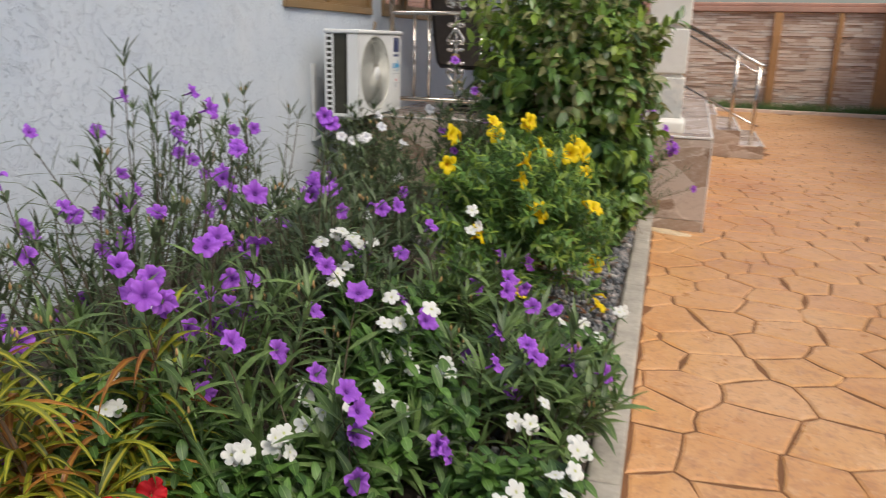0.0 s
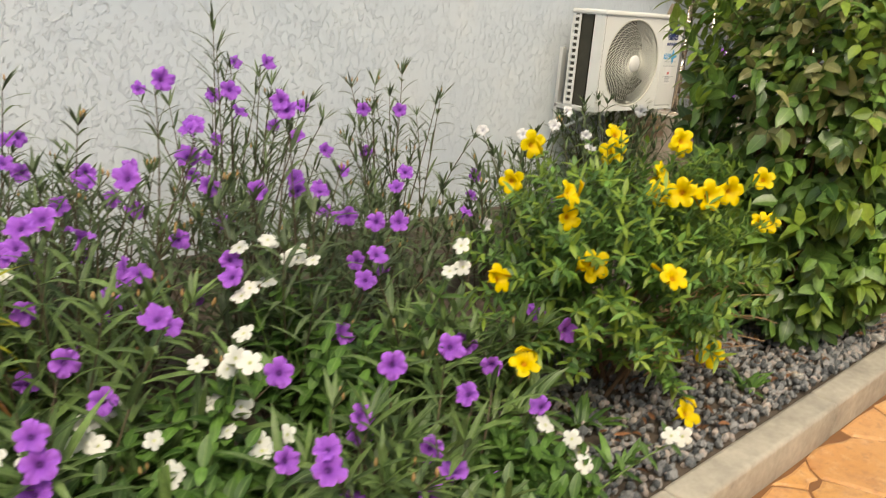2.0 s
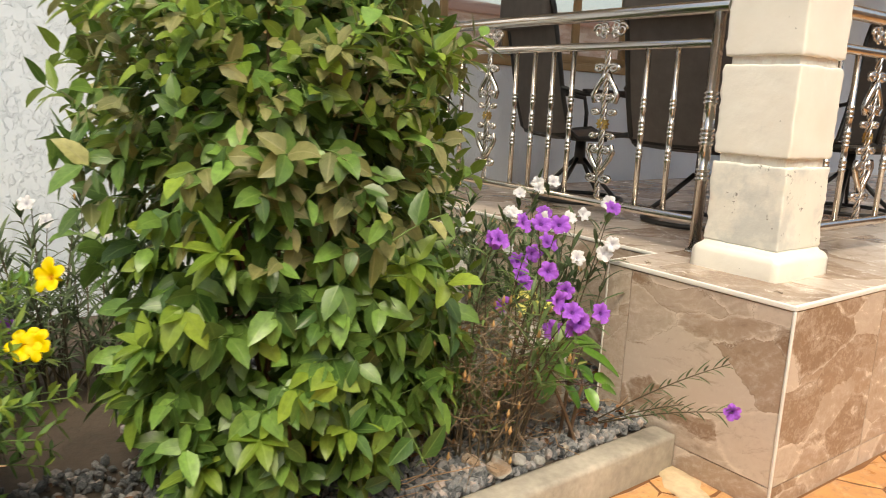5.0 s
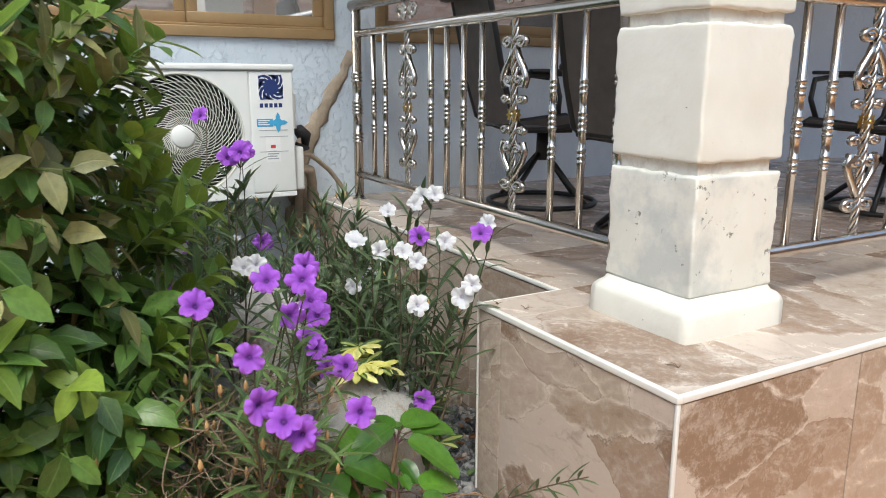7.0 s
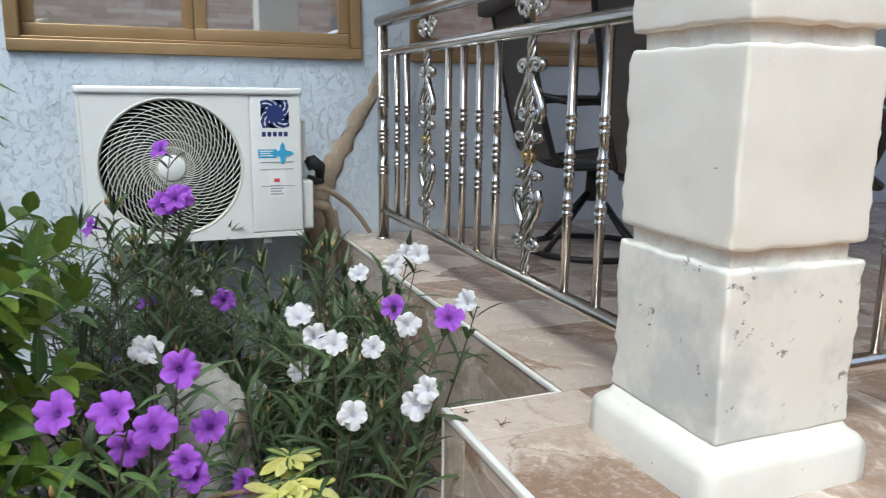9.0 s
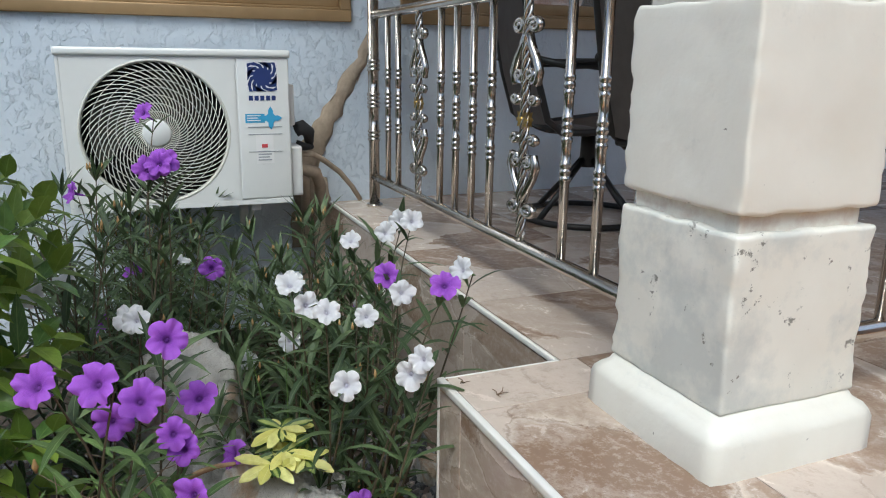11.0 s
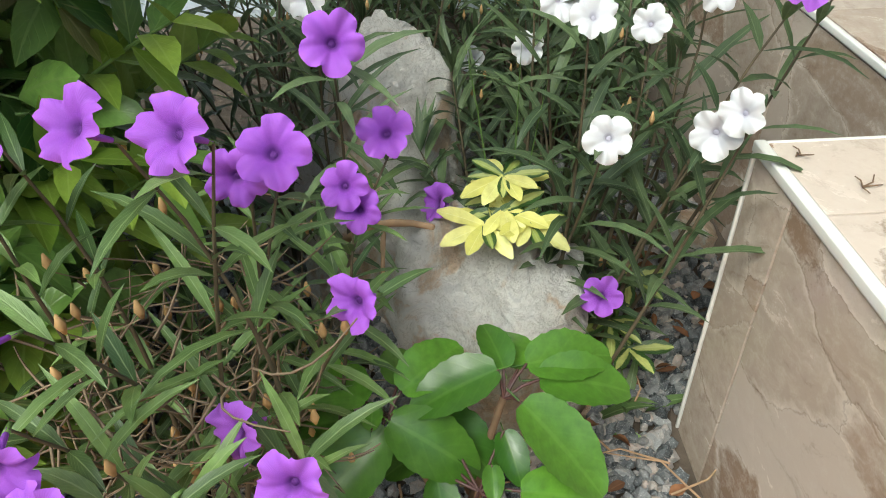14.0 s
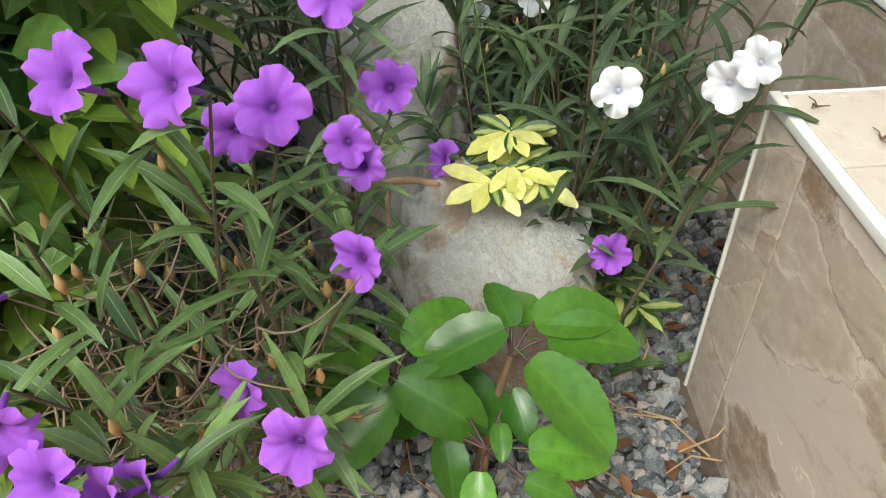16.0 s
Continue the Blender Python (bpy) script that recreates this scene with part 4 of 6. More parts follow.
# ---- air-conditioner outdoor unit ----
def outdoor_unit():
    X0, X1, Y0, Y1, Z0, Z1 = -1.167, -0.917, 5.435, 6.239, 0.785, 1.375
    u = empty("air_conditioner", (X1, Y0, Z0), "white outdoor air-conditioner unit on wall brackets, with a round wire grille", "air conditioner")
    D, W, H = X1 - X0, Y1 - Y0, Z1 - Z0
    cy, cz, R = 0.312, 0.288, 0.255
    # front panel with a round hole, as a ring grid
    gg = Geo()
    n = 64
    inner, outer = [], []
    wl_, wr = 0.012, 0.6
    for k in range(n):
        a = math.tau * k / n
        dy, dz = math.cos(a), math.sin(a)
        t = min(((wr - cy) if dy > 0 else (cy - wl_)) / max(abs(dy), 1e-6), ((H - 0.03 - cz) if dz > 0 else (cz - 0.02)) / max(abs(dz), 1e-6))
        inner.append((cy + R * dy, cz + R * dz))
        outer.append((cy + t * dy, cz + t * dz))
    ri = [gg.vert((-0.03, *p)) for p in inner]
    rm = [gg.vert((0.0, cy + (p[0] - cy) * 1.03, cz + (p[1] - cz) * 1.03)) for p in inner]
    ro = [gg.vert((0.0, *p)) for p in outer]
    for a, b in ((ri, rm), (rm, ro)):
        for k in range(n):
            gg.face((a[k], a[(k + 1) % n], b[(k + 1) % n], b[k]))
    gg.box((-0.012, 0.0, 0.0), (0.0, W, 0.02), 0, 0.002)
    gg.box((-0.08, 0.0, 0.021), (-0.001, 0.012, H - 0.03), 0, 0.003)
    gg.box((-0.012, 0.6, 0.021), (-0.004, 0.607, H - 0.03))
    corners = [(wl_, 0.02), (wr, 0.02), (wr, H - 0.03), (wl_, H - 0.03)]
    for qy, qz in corners:
        a = math.atan2(qz - cz, qy - cy) % math.tau
        k = int(a / math.tau * n)
        gg.face((ro[k], gg.vert((0.0, qy, qz)), ro[(k + 1) % n]))
    part("front_panel", gg, AC_WHITE, u, "", False)
    gg = Geo()
    gg.box((-D, 0.607, 0.021), (0.0, W, H - 0.03), 0, 0.008)
    part("end_panel", gg, AC_WHITE, u)
    gg = Geo()
    gg.box((-D - 0.004, -0.006, H - 0.029), (0.008, W + 0.006, H), 0, 0.01)
    part("top_cover", gg, AC_WHITE, u)
    gg = Geo()
    gg.box((-D, 0.003, 0.0), (-0.012, W - 0.003, 0.02), 0, 0.002)
    part("base_pan", gg, AC_WHITE, u)
    gg = Geo()
    gg.box((-D + 0.06, 0.012, 0.021), (-0.1, 0.03, H - 0.03))
    gg.box((-D, 0.03, 0.021), (-D + 0.03, 0.6, H - 0.03))
    part("coil", gg, COIL, u, "dark finned condenser coil", False)
    # slotted rear corner guard
    gg = Geo()
    gg.box((-D, 0.0, 0.021), (-D + 0.014, 0.006, H - 0.03))
    gg.box((-D + 0.052, 0.0, 0.021), (-D + 0.066, 0.006, H - 0.03))
    for k in range(15):
        z = 0.03 + k * (H - 0.075) / 14
        gg.box((-D + 0.014, 0.0, z - 0.008), (-D + 0.052, 0.006, z + 0.008))
    part("slotted_guard", gg, AC_WHITE, u, "", False)
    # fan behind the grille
    # solid black disc stands in for the unlit depth behind the fan
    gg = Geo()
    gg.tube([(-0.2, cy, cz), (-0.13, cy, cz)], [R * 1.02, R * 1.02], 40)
    part("fan_shroud", gg, AC_DARK, u, "black disc painting the shade of the hollow behind the grille")
    for k in range(3):
        gg = Geo()
        a0 = math.tau * k / 3
        rows = []
        for r in (0.05, 0.11, 0.17, 0.23):
            rows.append([gg.vert((-0.1 + 0.05 * s, cy + r * math.cos(a0 + s * 1.25 + r * 1.5), cz + r * math.sin(a0 + s * 1.25 + r * 1.5))) for s in (0, 0.33, 0.66, 1)])
        for a, b in zip(rows, rows[1:]):
            for j in range(3):
                gg.face((a[j], a[j + 1], b[j + 1], b[j]))
        part("fan_blade", gg, COIL, u, "grey-black fan blade")
    # wire grille: rings and curved spokes
    gg = Geo()
    for k in range(1, 8):
        r = R * (0.2 + 0.8 * k / 7) - 0.001
        gg.tube([(-0.012 + 0.022 * (1 - (r / R) ** 2), cy + r * math.cos(a), cz + r * math.sin(a)) for a in (math.tau * j / 56 for j in range(56))], 0.0017, 5, 0, False, True)
    for k in range(52):
        a0 = math.tau * k / 52
        pts = []
        for j in range(9):
            r = R * (0.17 + 0.84 * j / 8)
            a = a0 + 1.75 * (j / 8) ** 0.8
            pts.append((-0.009 + 0.022 * (1 - min(1, r / R) ** 2), cy + r * math.cos(a), cz + r * math.sin(a)))
        gg.tube(pts, 0.002, 5)
    gg.tube([(-0.004, cy + R * 1.02 * math.cos(a), cz + R * 1.02 * math.sin(a)) for a in (math.tau * j / 64 for j in range(64))], 0.006, 8, 0, False, True)
    part("grille", gg, WIRE, u, "pale wire fan grille")
    gg = Geo()
    gg.tube([(0.0, cy, cz), (0.016, cy, cz), (0.02, cy, cz)], [0.05, 0.05, 0.044], 24)
    part("hub", gg, AC_WHITE, u)

    # print and stickers: plain shapes in their colours
    def flat(poly, x=0.0012):
        gg = Geo()
        a = [gg.vert((x, *p)) for p in poly]
        b = [gg.vert((x - 0.001, *p)) for p in poly]
        gg.face(a)
        gg.face(b[::-1])
        for k in range(len(a)):
            gg.face((b[k], b[(k + 1) % len(a)], a[(k + 1) % len(a)], a[k]))
        return gg

    def rect(y0, z0, y1, z1, x=0.0012):
        return flat([(y0, z0), (y1, z0), (y1, z1), (y0, z1)], x)

    ly, lz = 0.702, 0.49
    part("panel_print", rect(0.64, 0.435, 0.762, 0.55, 0.0008), STICKER_WHITE, u, "white print field", False)
    disc = flat([(ly + 0.034 * math.cos(a), lz + 0.034 * math.sin(a)) for a in (math.tau * k / 28 for k in range(28))], 0.002)
    part("swirl_disc", disc, LOGO_BLUE, u, "dark blue swirl mark", False)
    for k in range(12):
        a0 = math.tau * k / 12
        pts = [(ly + r * math.cos(a0 + q), lz + r * math.sin(a0 + q)) for r, q in ((0.03, -0.2), (0.045, 0.05), (0.064, 0.45), (0.084, 0.95), (0.08, 1.12), (0.06, 0.74), (0.043, 0.4), (0.03, 0.2))]
        pts = [(min(max(p, ly - 0.055), ly + 0.055), min(max(q, lz - 0.054), lz + 0.054)) for p, q in pts]
        part("swirl_blade", flat(pts, 0.0016), LOGO_BLUE, u, "", False)
    for k in range(5):
        part("name_bar", rect(0.649 + 0.0215 * k, 0.402, 0.664 + 0.0215 * k, 0.42), LOGO_BLUE, u, "dark blue lettering bar", False)
    part("energy_sticker", rect(0.632, 0.318, 0.705, 0.352), STICKER_BLUE, u, "light blue sticker", False)
    by, bz = 0.728, 0.335
    cross = []
    for k in range(4):
        a = math.tau * k / 4
        for q, r in ((-0.5, 0.02), (-0.34, 0.03), (0.0, 0.045), (0.34, 0.03), (0.5, 0.02)):
            cross.append((by + r * math.cos(a + q), bz + r * math.sin(a + q)))
    part("arrow_sticker", flat(cross, 0.0022), STICKER_BLUE, u, "light blue arrow-cross sticker", False)
    for k in range(3):
        part("sticker_bar", rect(0.638, 0.325 + 0.009 * k, 0.69 - 0.01 * (k % 2), 0.329 + 0.009 * k, 0.0022), STICKER_WHITE, u, "white lettering bar", False)
    part("label_sticker", rect(0.668, 0.16, 0.735, 0.275), STICKER_WHITE, u, "white rating label", False)
    part("label_spot", rect(0.69, 0.222, 0.712, 0.236, 0.0022), STICKER_RED, u, "red print", False)
    for k in range(4):
        part("label_bar", rect(0.675, 0.172 + 0.011 * k, 0.726 - 0.008 * (k % 2), 0.177 + 0.011 * k, 0.0022), PRINT_GREY, u, "grey lettering bar", False)
    for z in (0.3, 0.272, 0.205):
        part("panel_rib", rect(0.64, z, 0.77, z + 0.003, 0.002), PRINT_GREY, u, "", False)
    # valve cover at the end
    gg = Geo()
    gg.box((-0.17, W + 0.001, 0.02), (-0.03, W + 0.05, 0.22), 0, 0.012)
    gg.box((-0.15, W + 0.001, 0.3), (-0.05, W + 0.028, 0.46), 0, 0.008)
    part("valve_cover", gg, AC_WHITE, u)
    # wall brackets
    for yy in (0.12, 0.66):
        gg = Geo()
        gg.box((-D - 0.166, yy - 0.018, -0.028), (-0.02, yy + 0.018, -0.0005), 0, 0.003)
        gg.box((-D - 0.167, yy - 0.018, -0.2), (-D - 0.14, yy + 0.018, 0.35), 0, 0.003)
        gg.tube([(-D - 0.15, yy, -0.19), (-0.09, yy, -0.02)], 0.011, 8)
        part("bracket", gg, AC_WHITE, u, "white steel wall bracket")


outdoor_unit()

g = Geo()
g.tube([(-1.06, 6.288, 1.06), (-1.05, 6.31, 1.07), (-1.06, 6.34, 1.05), (-1.1, 6.35, 1.0)], [0.03, 0.032, 0.026, 0.018], 10)
g.tube([(-1.07, 6.288, 1.0), (-1.06, 6.32, 0.99), (-1.1, 6.36, 0.985)], [0.02, 0.018, 0.012], 8)
tagged(part("pipe_connector", g, PIPE_FOAM), "black lagged valve stubs at the side of the unit", "pipe")
g = Geo()
g.tube([(-1.07, 6.291, 0.96), (-1.08, 6.36, 0.955), (-1.13, 6.42, 0.92), (-1.18, 6.5, 0.86), (-1.2, 6.56, 0.79), (-1.2, 6.6, DECK + 0.025)], [0.011, 0.012, 0.012, 0.012, 0.011, 0.011], 10)
g.tube([(-1.1, 6.291, 0.9), (-1.13, 6.38, 0.87), (-1.22, 6.42, 0.8), (-1.25, 6.42, 0.6), (-1.25, 6.41, 0.3), (-1.25, 6.41, BED)], 0.026, 10)
g.tube([(-1.12, 6.291, 0.86), (-1.16, 6.34, 0.83), (-1.26, 6.36, 0.72), (-1.28, 6.36, 0.4), (-1.28, 6.36, BED)], 0.021, 10)
tagged(part("refrigerant_pipe", g, TAN_PIPE), "dusty tan lagged pipes bending from the unit to the wall", "pipe")
g = Geo()
rp = random.Random(8)
pts, rad = [], []
for k in range(26):
    s = k / 25
    pts.append((WALL_X + 0.004, 6.71 - 0.34 * min(1, s * 1.6) + (0.04 if s > 0.7 else 0) + rp.uniform(-0.008, 0.008), 1.45 - 0.93 * s))
    rad.append((0.022 + 0.03 * min(1, s * 1.6) + (0.1 * (s - 0.55) if s > 0.55 else 0)) * rp.uniform(0.75, 1.25))
g.tube(pts, rad, 14)
g.v = [(WALL_X + (x - WALL_X) * 0.3 + rp.uniform(-0.004, 0.004), y + rp.uniform(-0.009, 0.009), z + rp.uniform(-0.009, 0.009)) for x, y, z in g.v]
tagged(part("cement_patch", g, CEMENT), "rough brown cement strip over a pipe chase in the wall", "patch", "", "structure")


# ---- plants: flowers and leaves ----
def flower_mesh(name, R, notch, mat, depth=0.03, ruffle=0.003, seed=0, twist=0.0, tube=0.03, sharp=0.6):
    """A five-lobed flower that faces +z, with a funnel and a short tube behind."""
    rnd = random.Random(seed)
    gg = Geo()
    n, rings = 50, (0.06, 0.16, 0.32, 0.52, 0.74, 0.9, 1.0)
    ph = [rnd.uniform(0, 6.3) for _ in range(4)]
    size = [rnd.uniform(0.9, 1.07) for _ in range(5)]
    rows = []
    for v in rings:
        row = []
        for k in range(n):
            a = math.tau * k / n
            lobe = abs(math.cos(2.5 * a)) ** sharp
            s = size[int((a + math.pi / 5) / (math.tau / 5)) % 5]
            r = R * v * (1 - notch * v * v * (1 - lobe)) * (1 + (s - 1) * v)
            z = -depth * (1 - v) ** 2.6 + ruffle * v * v * (math.sin(a * 5 + ph[0]) + 0.8 * math.sin(a * 11 + ph[1]) * v) - 0.12 * R * v ** 4 * (1 + 0.6 * math.sin(2 * a + ph[2]))
            aa = a + twist * v
            row.append(gg.vert((r * math.cos(aa), r * math.sin(aa), z), (k / n * 5 % 1.0, v)))
        rows.append(row)
    for p, q in zip(rows, rows[1:]):
        for k in range(n):
            gg.face((p[k], p[(k + 1) % n], q[(k + 1) % n], q[k]))
    tip = gg.vert((0, 0, -depth * 0.9), (0.5, 0.0))
    for k in range(n):
        gg.face((rows[0][(k + 1) % n], rows[0][k], tip))
    if tube:
        gg.tube([(0, 0, -depth * 0.75), (0, 0, -depth - tube * 0.4), (0.002, 0, -depth - tube)], [R * 0.14, R * 0.09, R * 0.06], 8, 0)
        gg.tube([(0.002, 0, -depth - tube * 0.8), (0.003, 0, -depth - tube * 1.25)], [R * 0.1, R * 0.05], 6, 1)
    return gg.mesh(name, [mat, GREEN_STEM])


F_PURPLE = [flower_mesh("flower", 0.033, 0.27, PURPLE, 0.02, 0.0046, s) for s in range(4)]
F_WHITE = [flower_mesh("flower", 0.0315, 0.23, WHITE, 0.02, 0.0042, s + 9) for s in range(4)]
F_VINCA = [flower_mesh("flower", 0.026, 0.42, VINCA_WHITE, 0.004, 0.001, s + 20, 0.15, 0.02, 0.5) for s in range(3)]
F_YELLOW = [flower_mesh("flower", 0.047, 0.45, YELLOW, 0.03, 0.002, s + 30, 0.3, 0.03, 0.55) for s in range(4)]
F_RED = [flower_mesh("flower", 0.034, 0.2, RED, 0.01, 0.006, s + 40) for s in range(2)]


def lance(s):
    return math.sin(math.pi * min(1.0, 0.03 + 0.97 * s ** 0.8)) ** 0.85 + 0.04


def oval(s):
    return math.sin(math.pi * min(1.0, 0.06 + 0.92 * s ** 0.85)) ** 0.6 + 0.02


def ovate(s):
    return math.sin(math.pi * min(1.0, s ** 0.7)) ** 0.72 * (1 - 0.12 * s) + 0.015


def strap(s):
    return min(1.0, 0.5 + s * 3) * (1 - s ** 3) + 0.02


def away(rnd, bias=(0.75, -0.3, 0.55), loose=0.45):
    return Vector((bias[0] + rnd.gauss(0, loose), bias[1] + rnd.gauss(0, loose), bias[2] + rnd.gauss(0, loose * 0.7)))


def curve(a, b, bow, n=7):
    """A stem from a to b that first rises, then leans over."""
    a, b = Vector(a), Vector(b)
    mid = (a + b) / 2 + Vector(bow) + Vector((0, 0, 0.12 * (b - a).length))
    return [a * (1 - t) ** 2 + mid * 2 * t * (1 - t) + b * t * t for t in (k / (n - 1) for k in range(n))]


def along(pts, s):
    x = s * (len(pts) - 1)
    k = min(int(x), len(pts) - 2)
    return pts[k].lerp(pts[k + 1], x - k), (pts[k + 1] - pts[k]).normalized()


def bloom(plant, base, meshes, at, facing, rnd, size=1.0, name="flower"):
    ob = part(name, rnd.choice(meshes), None, plant)
    ob.matrix_local = aim(Vector(at) - base, facing, (0, 0, 1), rnd.random() * 6.3, size)
    return ob


def ruellia(base, purple, white, stems, height, spread, seed, label, dark=False, leaf=0.13, wide=0.017, nodes=8, lean=(0, 0, 0), random_p=0, random_w=0, bare=0.2):
    """A clump of slender branching stems with opposite lance leaves and trumpet flowers at given places."""
    rnd = random.Random(seed)
    base = Vector(base)
    plant = empty("ruellia", base, label, "flowering plant", "ruellia clumps")
    wood, green = Geo(), Geo()
    ends = [(Vector(p) - base, F_PURPLE) for p in purple] + [(Vector(p) - base, F_WHITE) for p in white]
    for k in range(stems):
        a, r = rnd.random() * math.tau, math.sqrt(rnd.random()) * spread
        tip = Vector((r * math.cos(a), r * math.sin(a), height * rnd.uniform(0.45, 1.0) * (1 - 0.25 * (r / max(spread, 0.01)) ** 2))) + Vector(lean)
        kind = F_PURPLE if k < random_p else F_WHITE if k < random_p + random_w else None
        ends.append((tip, kind))
    for order, (tip, kind) in enumerate(ends):
        root = Vector((tip.x * 0.35 + rnd.gauss(0, 0.05), tip.y * 0.35 + rnd.gauss(0, 0.05), 0))
        face = away(random.Random(seed * 1000 + order), loose=0.34)
        end = tip - face.normalized() * 0.05 if kind else tip
        pts = curve(root, end, (rnd.gauss(0, 0.03), rnd.gauss(0, 0.03), 0.02), 8)
        wood.tube(pts, [0.0042 - 0.0028 * q / 7 for q in range(8)], 5, 0, False)
        n = max(4, int(nodes * rnd.uniform(0.8, 1.2)))
        for q in range(n):
            s = bare + (0.99 - bare) * (q + 0.5) / n
            p, d = along(pts, s)
            turn = q * math.pi / 2 + rnd.uniform(-0.4, 0.4)
            side = d.orthogonal().normalized()
            side = Matrix.Rotation(turn, 3, d) @ side
            for sgn in (1, -1):
                if rnd.random() < 0.1:
                    continue
                way = side * sgn * 0.85 + d * rnd.uniform(0.15, 0.9) + Vector((0, 0, rnd.uniform(0, 0.35)))
                L = leaf * rnd.uniform(0.55, 1.15) * (0.75 + 0.5 * math.sin(math.pi * s))
                green.leaf(p, way, Vector((0, 0, 1)) + d * 0.3, L, wide * rnd.uniform(0.75, 1.2), lance, 0, 4, rnd.uniform(0.25, 0.95), 0.3)
        # upright tuft, buds or pods at the tip
        if not kind:
            p, d = along(pts, 1.0)
            for q in range(7):
                a = rnd.random() * math.tau
                green.leaf(p, d + Vector((math.cos(a), math.sin(a), 0.2)) * 0.75, (0, 0, 1), leaf * rnd.uniform(0.4, 0.85), wide * 0.75, lance, 0, 4, 0.3, 0.3)
            if rnd.random() < 0.35:
                for q in range(rnd.randint(1, 3)):
                    a = rnd.random() * math.tau
                    e = p + Vector((math.cos(a) * 0.025, math.sin(a) * 0.025, 0.03))
                    wood.tube([p, e], 0.0012, 4, 0, False)
                    wood.tube([e, e + Vector((0, 0, 0.008)), e + Vector((0, 0, 0.02))], [0.0022, 0.004, 0.001], 6, 1)
        else:
            bloom(plant, base, kind, base + tip, face, rnd, rnd.uniform(0.88, 1.12))
    part("stem_tangle", wood, [RU_STEM, DRY_POD], plant, "", True, "stuff")
    # dark picks the leaf copy with shade mixed into its green
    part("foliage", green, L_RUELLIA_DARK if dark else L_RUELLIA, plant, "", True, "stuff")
    return plant


def vinca(base, flowers, stems, height, spread, seed, label, size=0.05):
    """A low bushy plant with opposite oval leaves and flat white flowers."""
    rnd = random.Random(seed)
    base = Vector(base)
    plant = empty("vinca", base, label, "flowering plant", "white vincas")
    wood, green = Geo(), Geo()
    ends = [(Vector(p) - base, True) for p in flowers]
    for _ in range(stems):
        a, r = rnd.random() * math.tau, math.sqrt(rnd.random()) * spread
        ends.append((Vector((r * math.cos(a), r * math.sin(a), height * rnd.uniform(0.5, 1.0) * (1 - 0.35 * (r / spread) ** 2))), False))
    for tip, kind in ends:
        root = Vector((tip.x * 0.4, tip.y * 0.4, 0))
        pts = curve(root, tip - Vector((0, 0, 0.025 if kind else 0)), (0, 0, 0), 5)
        wood.tube(pts, [0.004, 0.0036, 0.003, 0.0025, 0.002], 5, 0, False)
        for q in range(6):
            s = 0.4 + 0.6 * q / 5
            p, d = along(pts, s)
            side = Matrix.Rotation(q * 1.57 + rnd.uniform(-0.3, 0.3), 3, d) @ d.orthogonal().normalized()
            for sgn in (1, -1):
                green.leaf(p, side * sgn + d * rnd.uniform(0.1, 0.7), (0, 0, 1), size * rnd.uniform(0.7, 1.25), size * 0.46 * rnd.uniform(0.8, 1.15), oval, 0, 4, rnd.uniform(0.1, 0.7), 0.22)
        if kind:
            for j in range(rnd.choice((1, 2, 2, 3))):
                off = Vector((rnd.gauss(0, 0.034), rnd.gauss(0, 0.034), rnd.gauss(0, 0.012))) if j else Vector((0, 0, 0))
                bloom(plant, base, F_VINCA, base + tip + off, away(rnd, (0.55, -0.3, 0.75), 0.3), rnd, rnd.uniform(0.85, 1.15))
    part("stem_tangle", wood, GREEN_STEM, plant, "", True, "stuff")
    part("foliage", green, L_VINCA, plant, "", True, "stuff")
    return plant


# -- flower bed: violet ruellia towards the street end --
ruellia((0.12, 2.15, BED), ((0.205, 1.883, 0.774), (0.106, 1.928, 0.818), (0.187, 2.132, 0.82), (0.195, 2.174, 0.837), (0.263, 2.242, 0.815), (0.085, 2.368, 0.646), (0.136, 2.398, 0.65), (0.17, 1.98, 0.72), (0.14, 2.02, 0.7)), (),
        30, 0.66, 0.36, 1, "violet-flowered ruellia clump in full bloom in the bed", False, 0.14, 0.018, 8, (0, 0, 0), 7)
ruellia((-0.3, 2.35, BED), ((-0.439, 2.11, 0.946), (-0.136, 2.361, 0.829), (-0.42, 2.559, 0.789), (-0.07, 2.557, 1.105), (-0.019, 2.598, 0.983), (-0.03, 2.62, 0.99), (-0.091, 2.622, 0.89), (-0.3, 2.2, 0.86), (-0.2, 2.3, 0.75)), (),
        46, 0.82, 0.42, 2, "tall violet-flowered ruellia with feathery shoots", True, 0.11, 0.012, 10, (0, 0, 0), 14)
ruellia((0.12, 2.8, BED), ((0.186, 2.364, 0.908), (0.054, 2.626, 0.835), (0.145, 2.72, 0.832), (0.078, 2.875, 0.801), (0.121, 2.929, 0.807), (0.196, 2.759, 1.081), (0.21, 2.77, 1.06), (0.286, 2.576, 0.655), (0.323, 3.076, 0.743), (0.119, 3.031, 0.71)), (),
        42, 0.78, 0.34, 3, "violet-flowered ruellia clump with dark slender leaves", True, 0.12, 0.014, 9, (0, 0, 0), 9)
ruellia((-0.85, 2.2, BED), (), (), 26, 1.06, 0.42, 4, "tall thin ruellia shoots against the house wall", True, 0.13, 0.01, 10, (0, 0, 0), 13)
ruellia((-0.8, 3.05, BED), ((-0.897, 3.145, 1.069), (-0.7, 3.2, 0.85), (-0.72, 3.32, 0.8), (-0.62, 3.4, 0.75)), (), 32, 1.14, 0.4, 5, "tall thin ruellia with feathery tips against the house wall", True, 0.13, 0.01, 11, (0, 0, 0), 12)
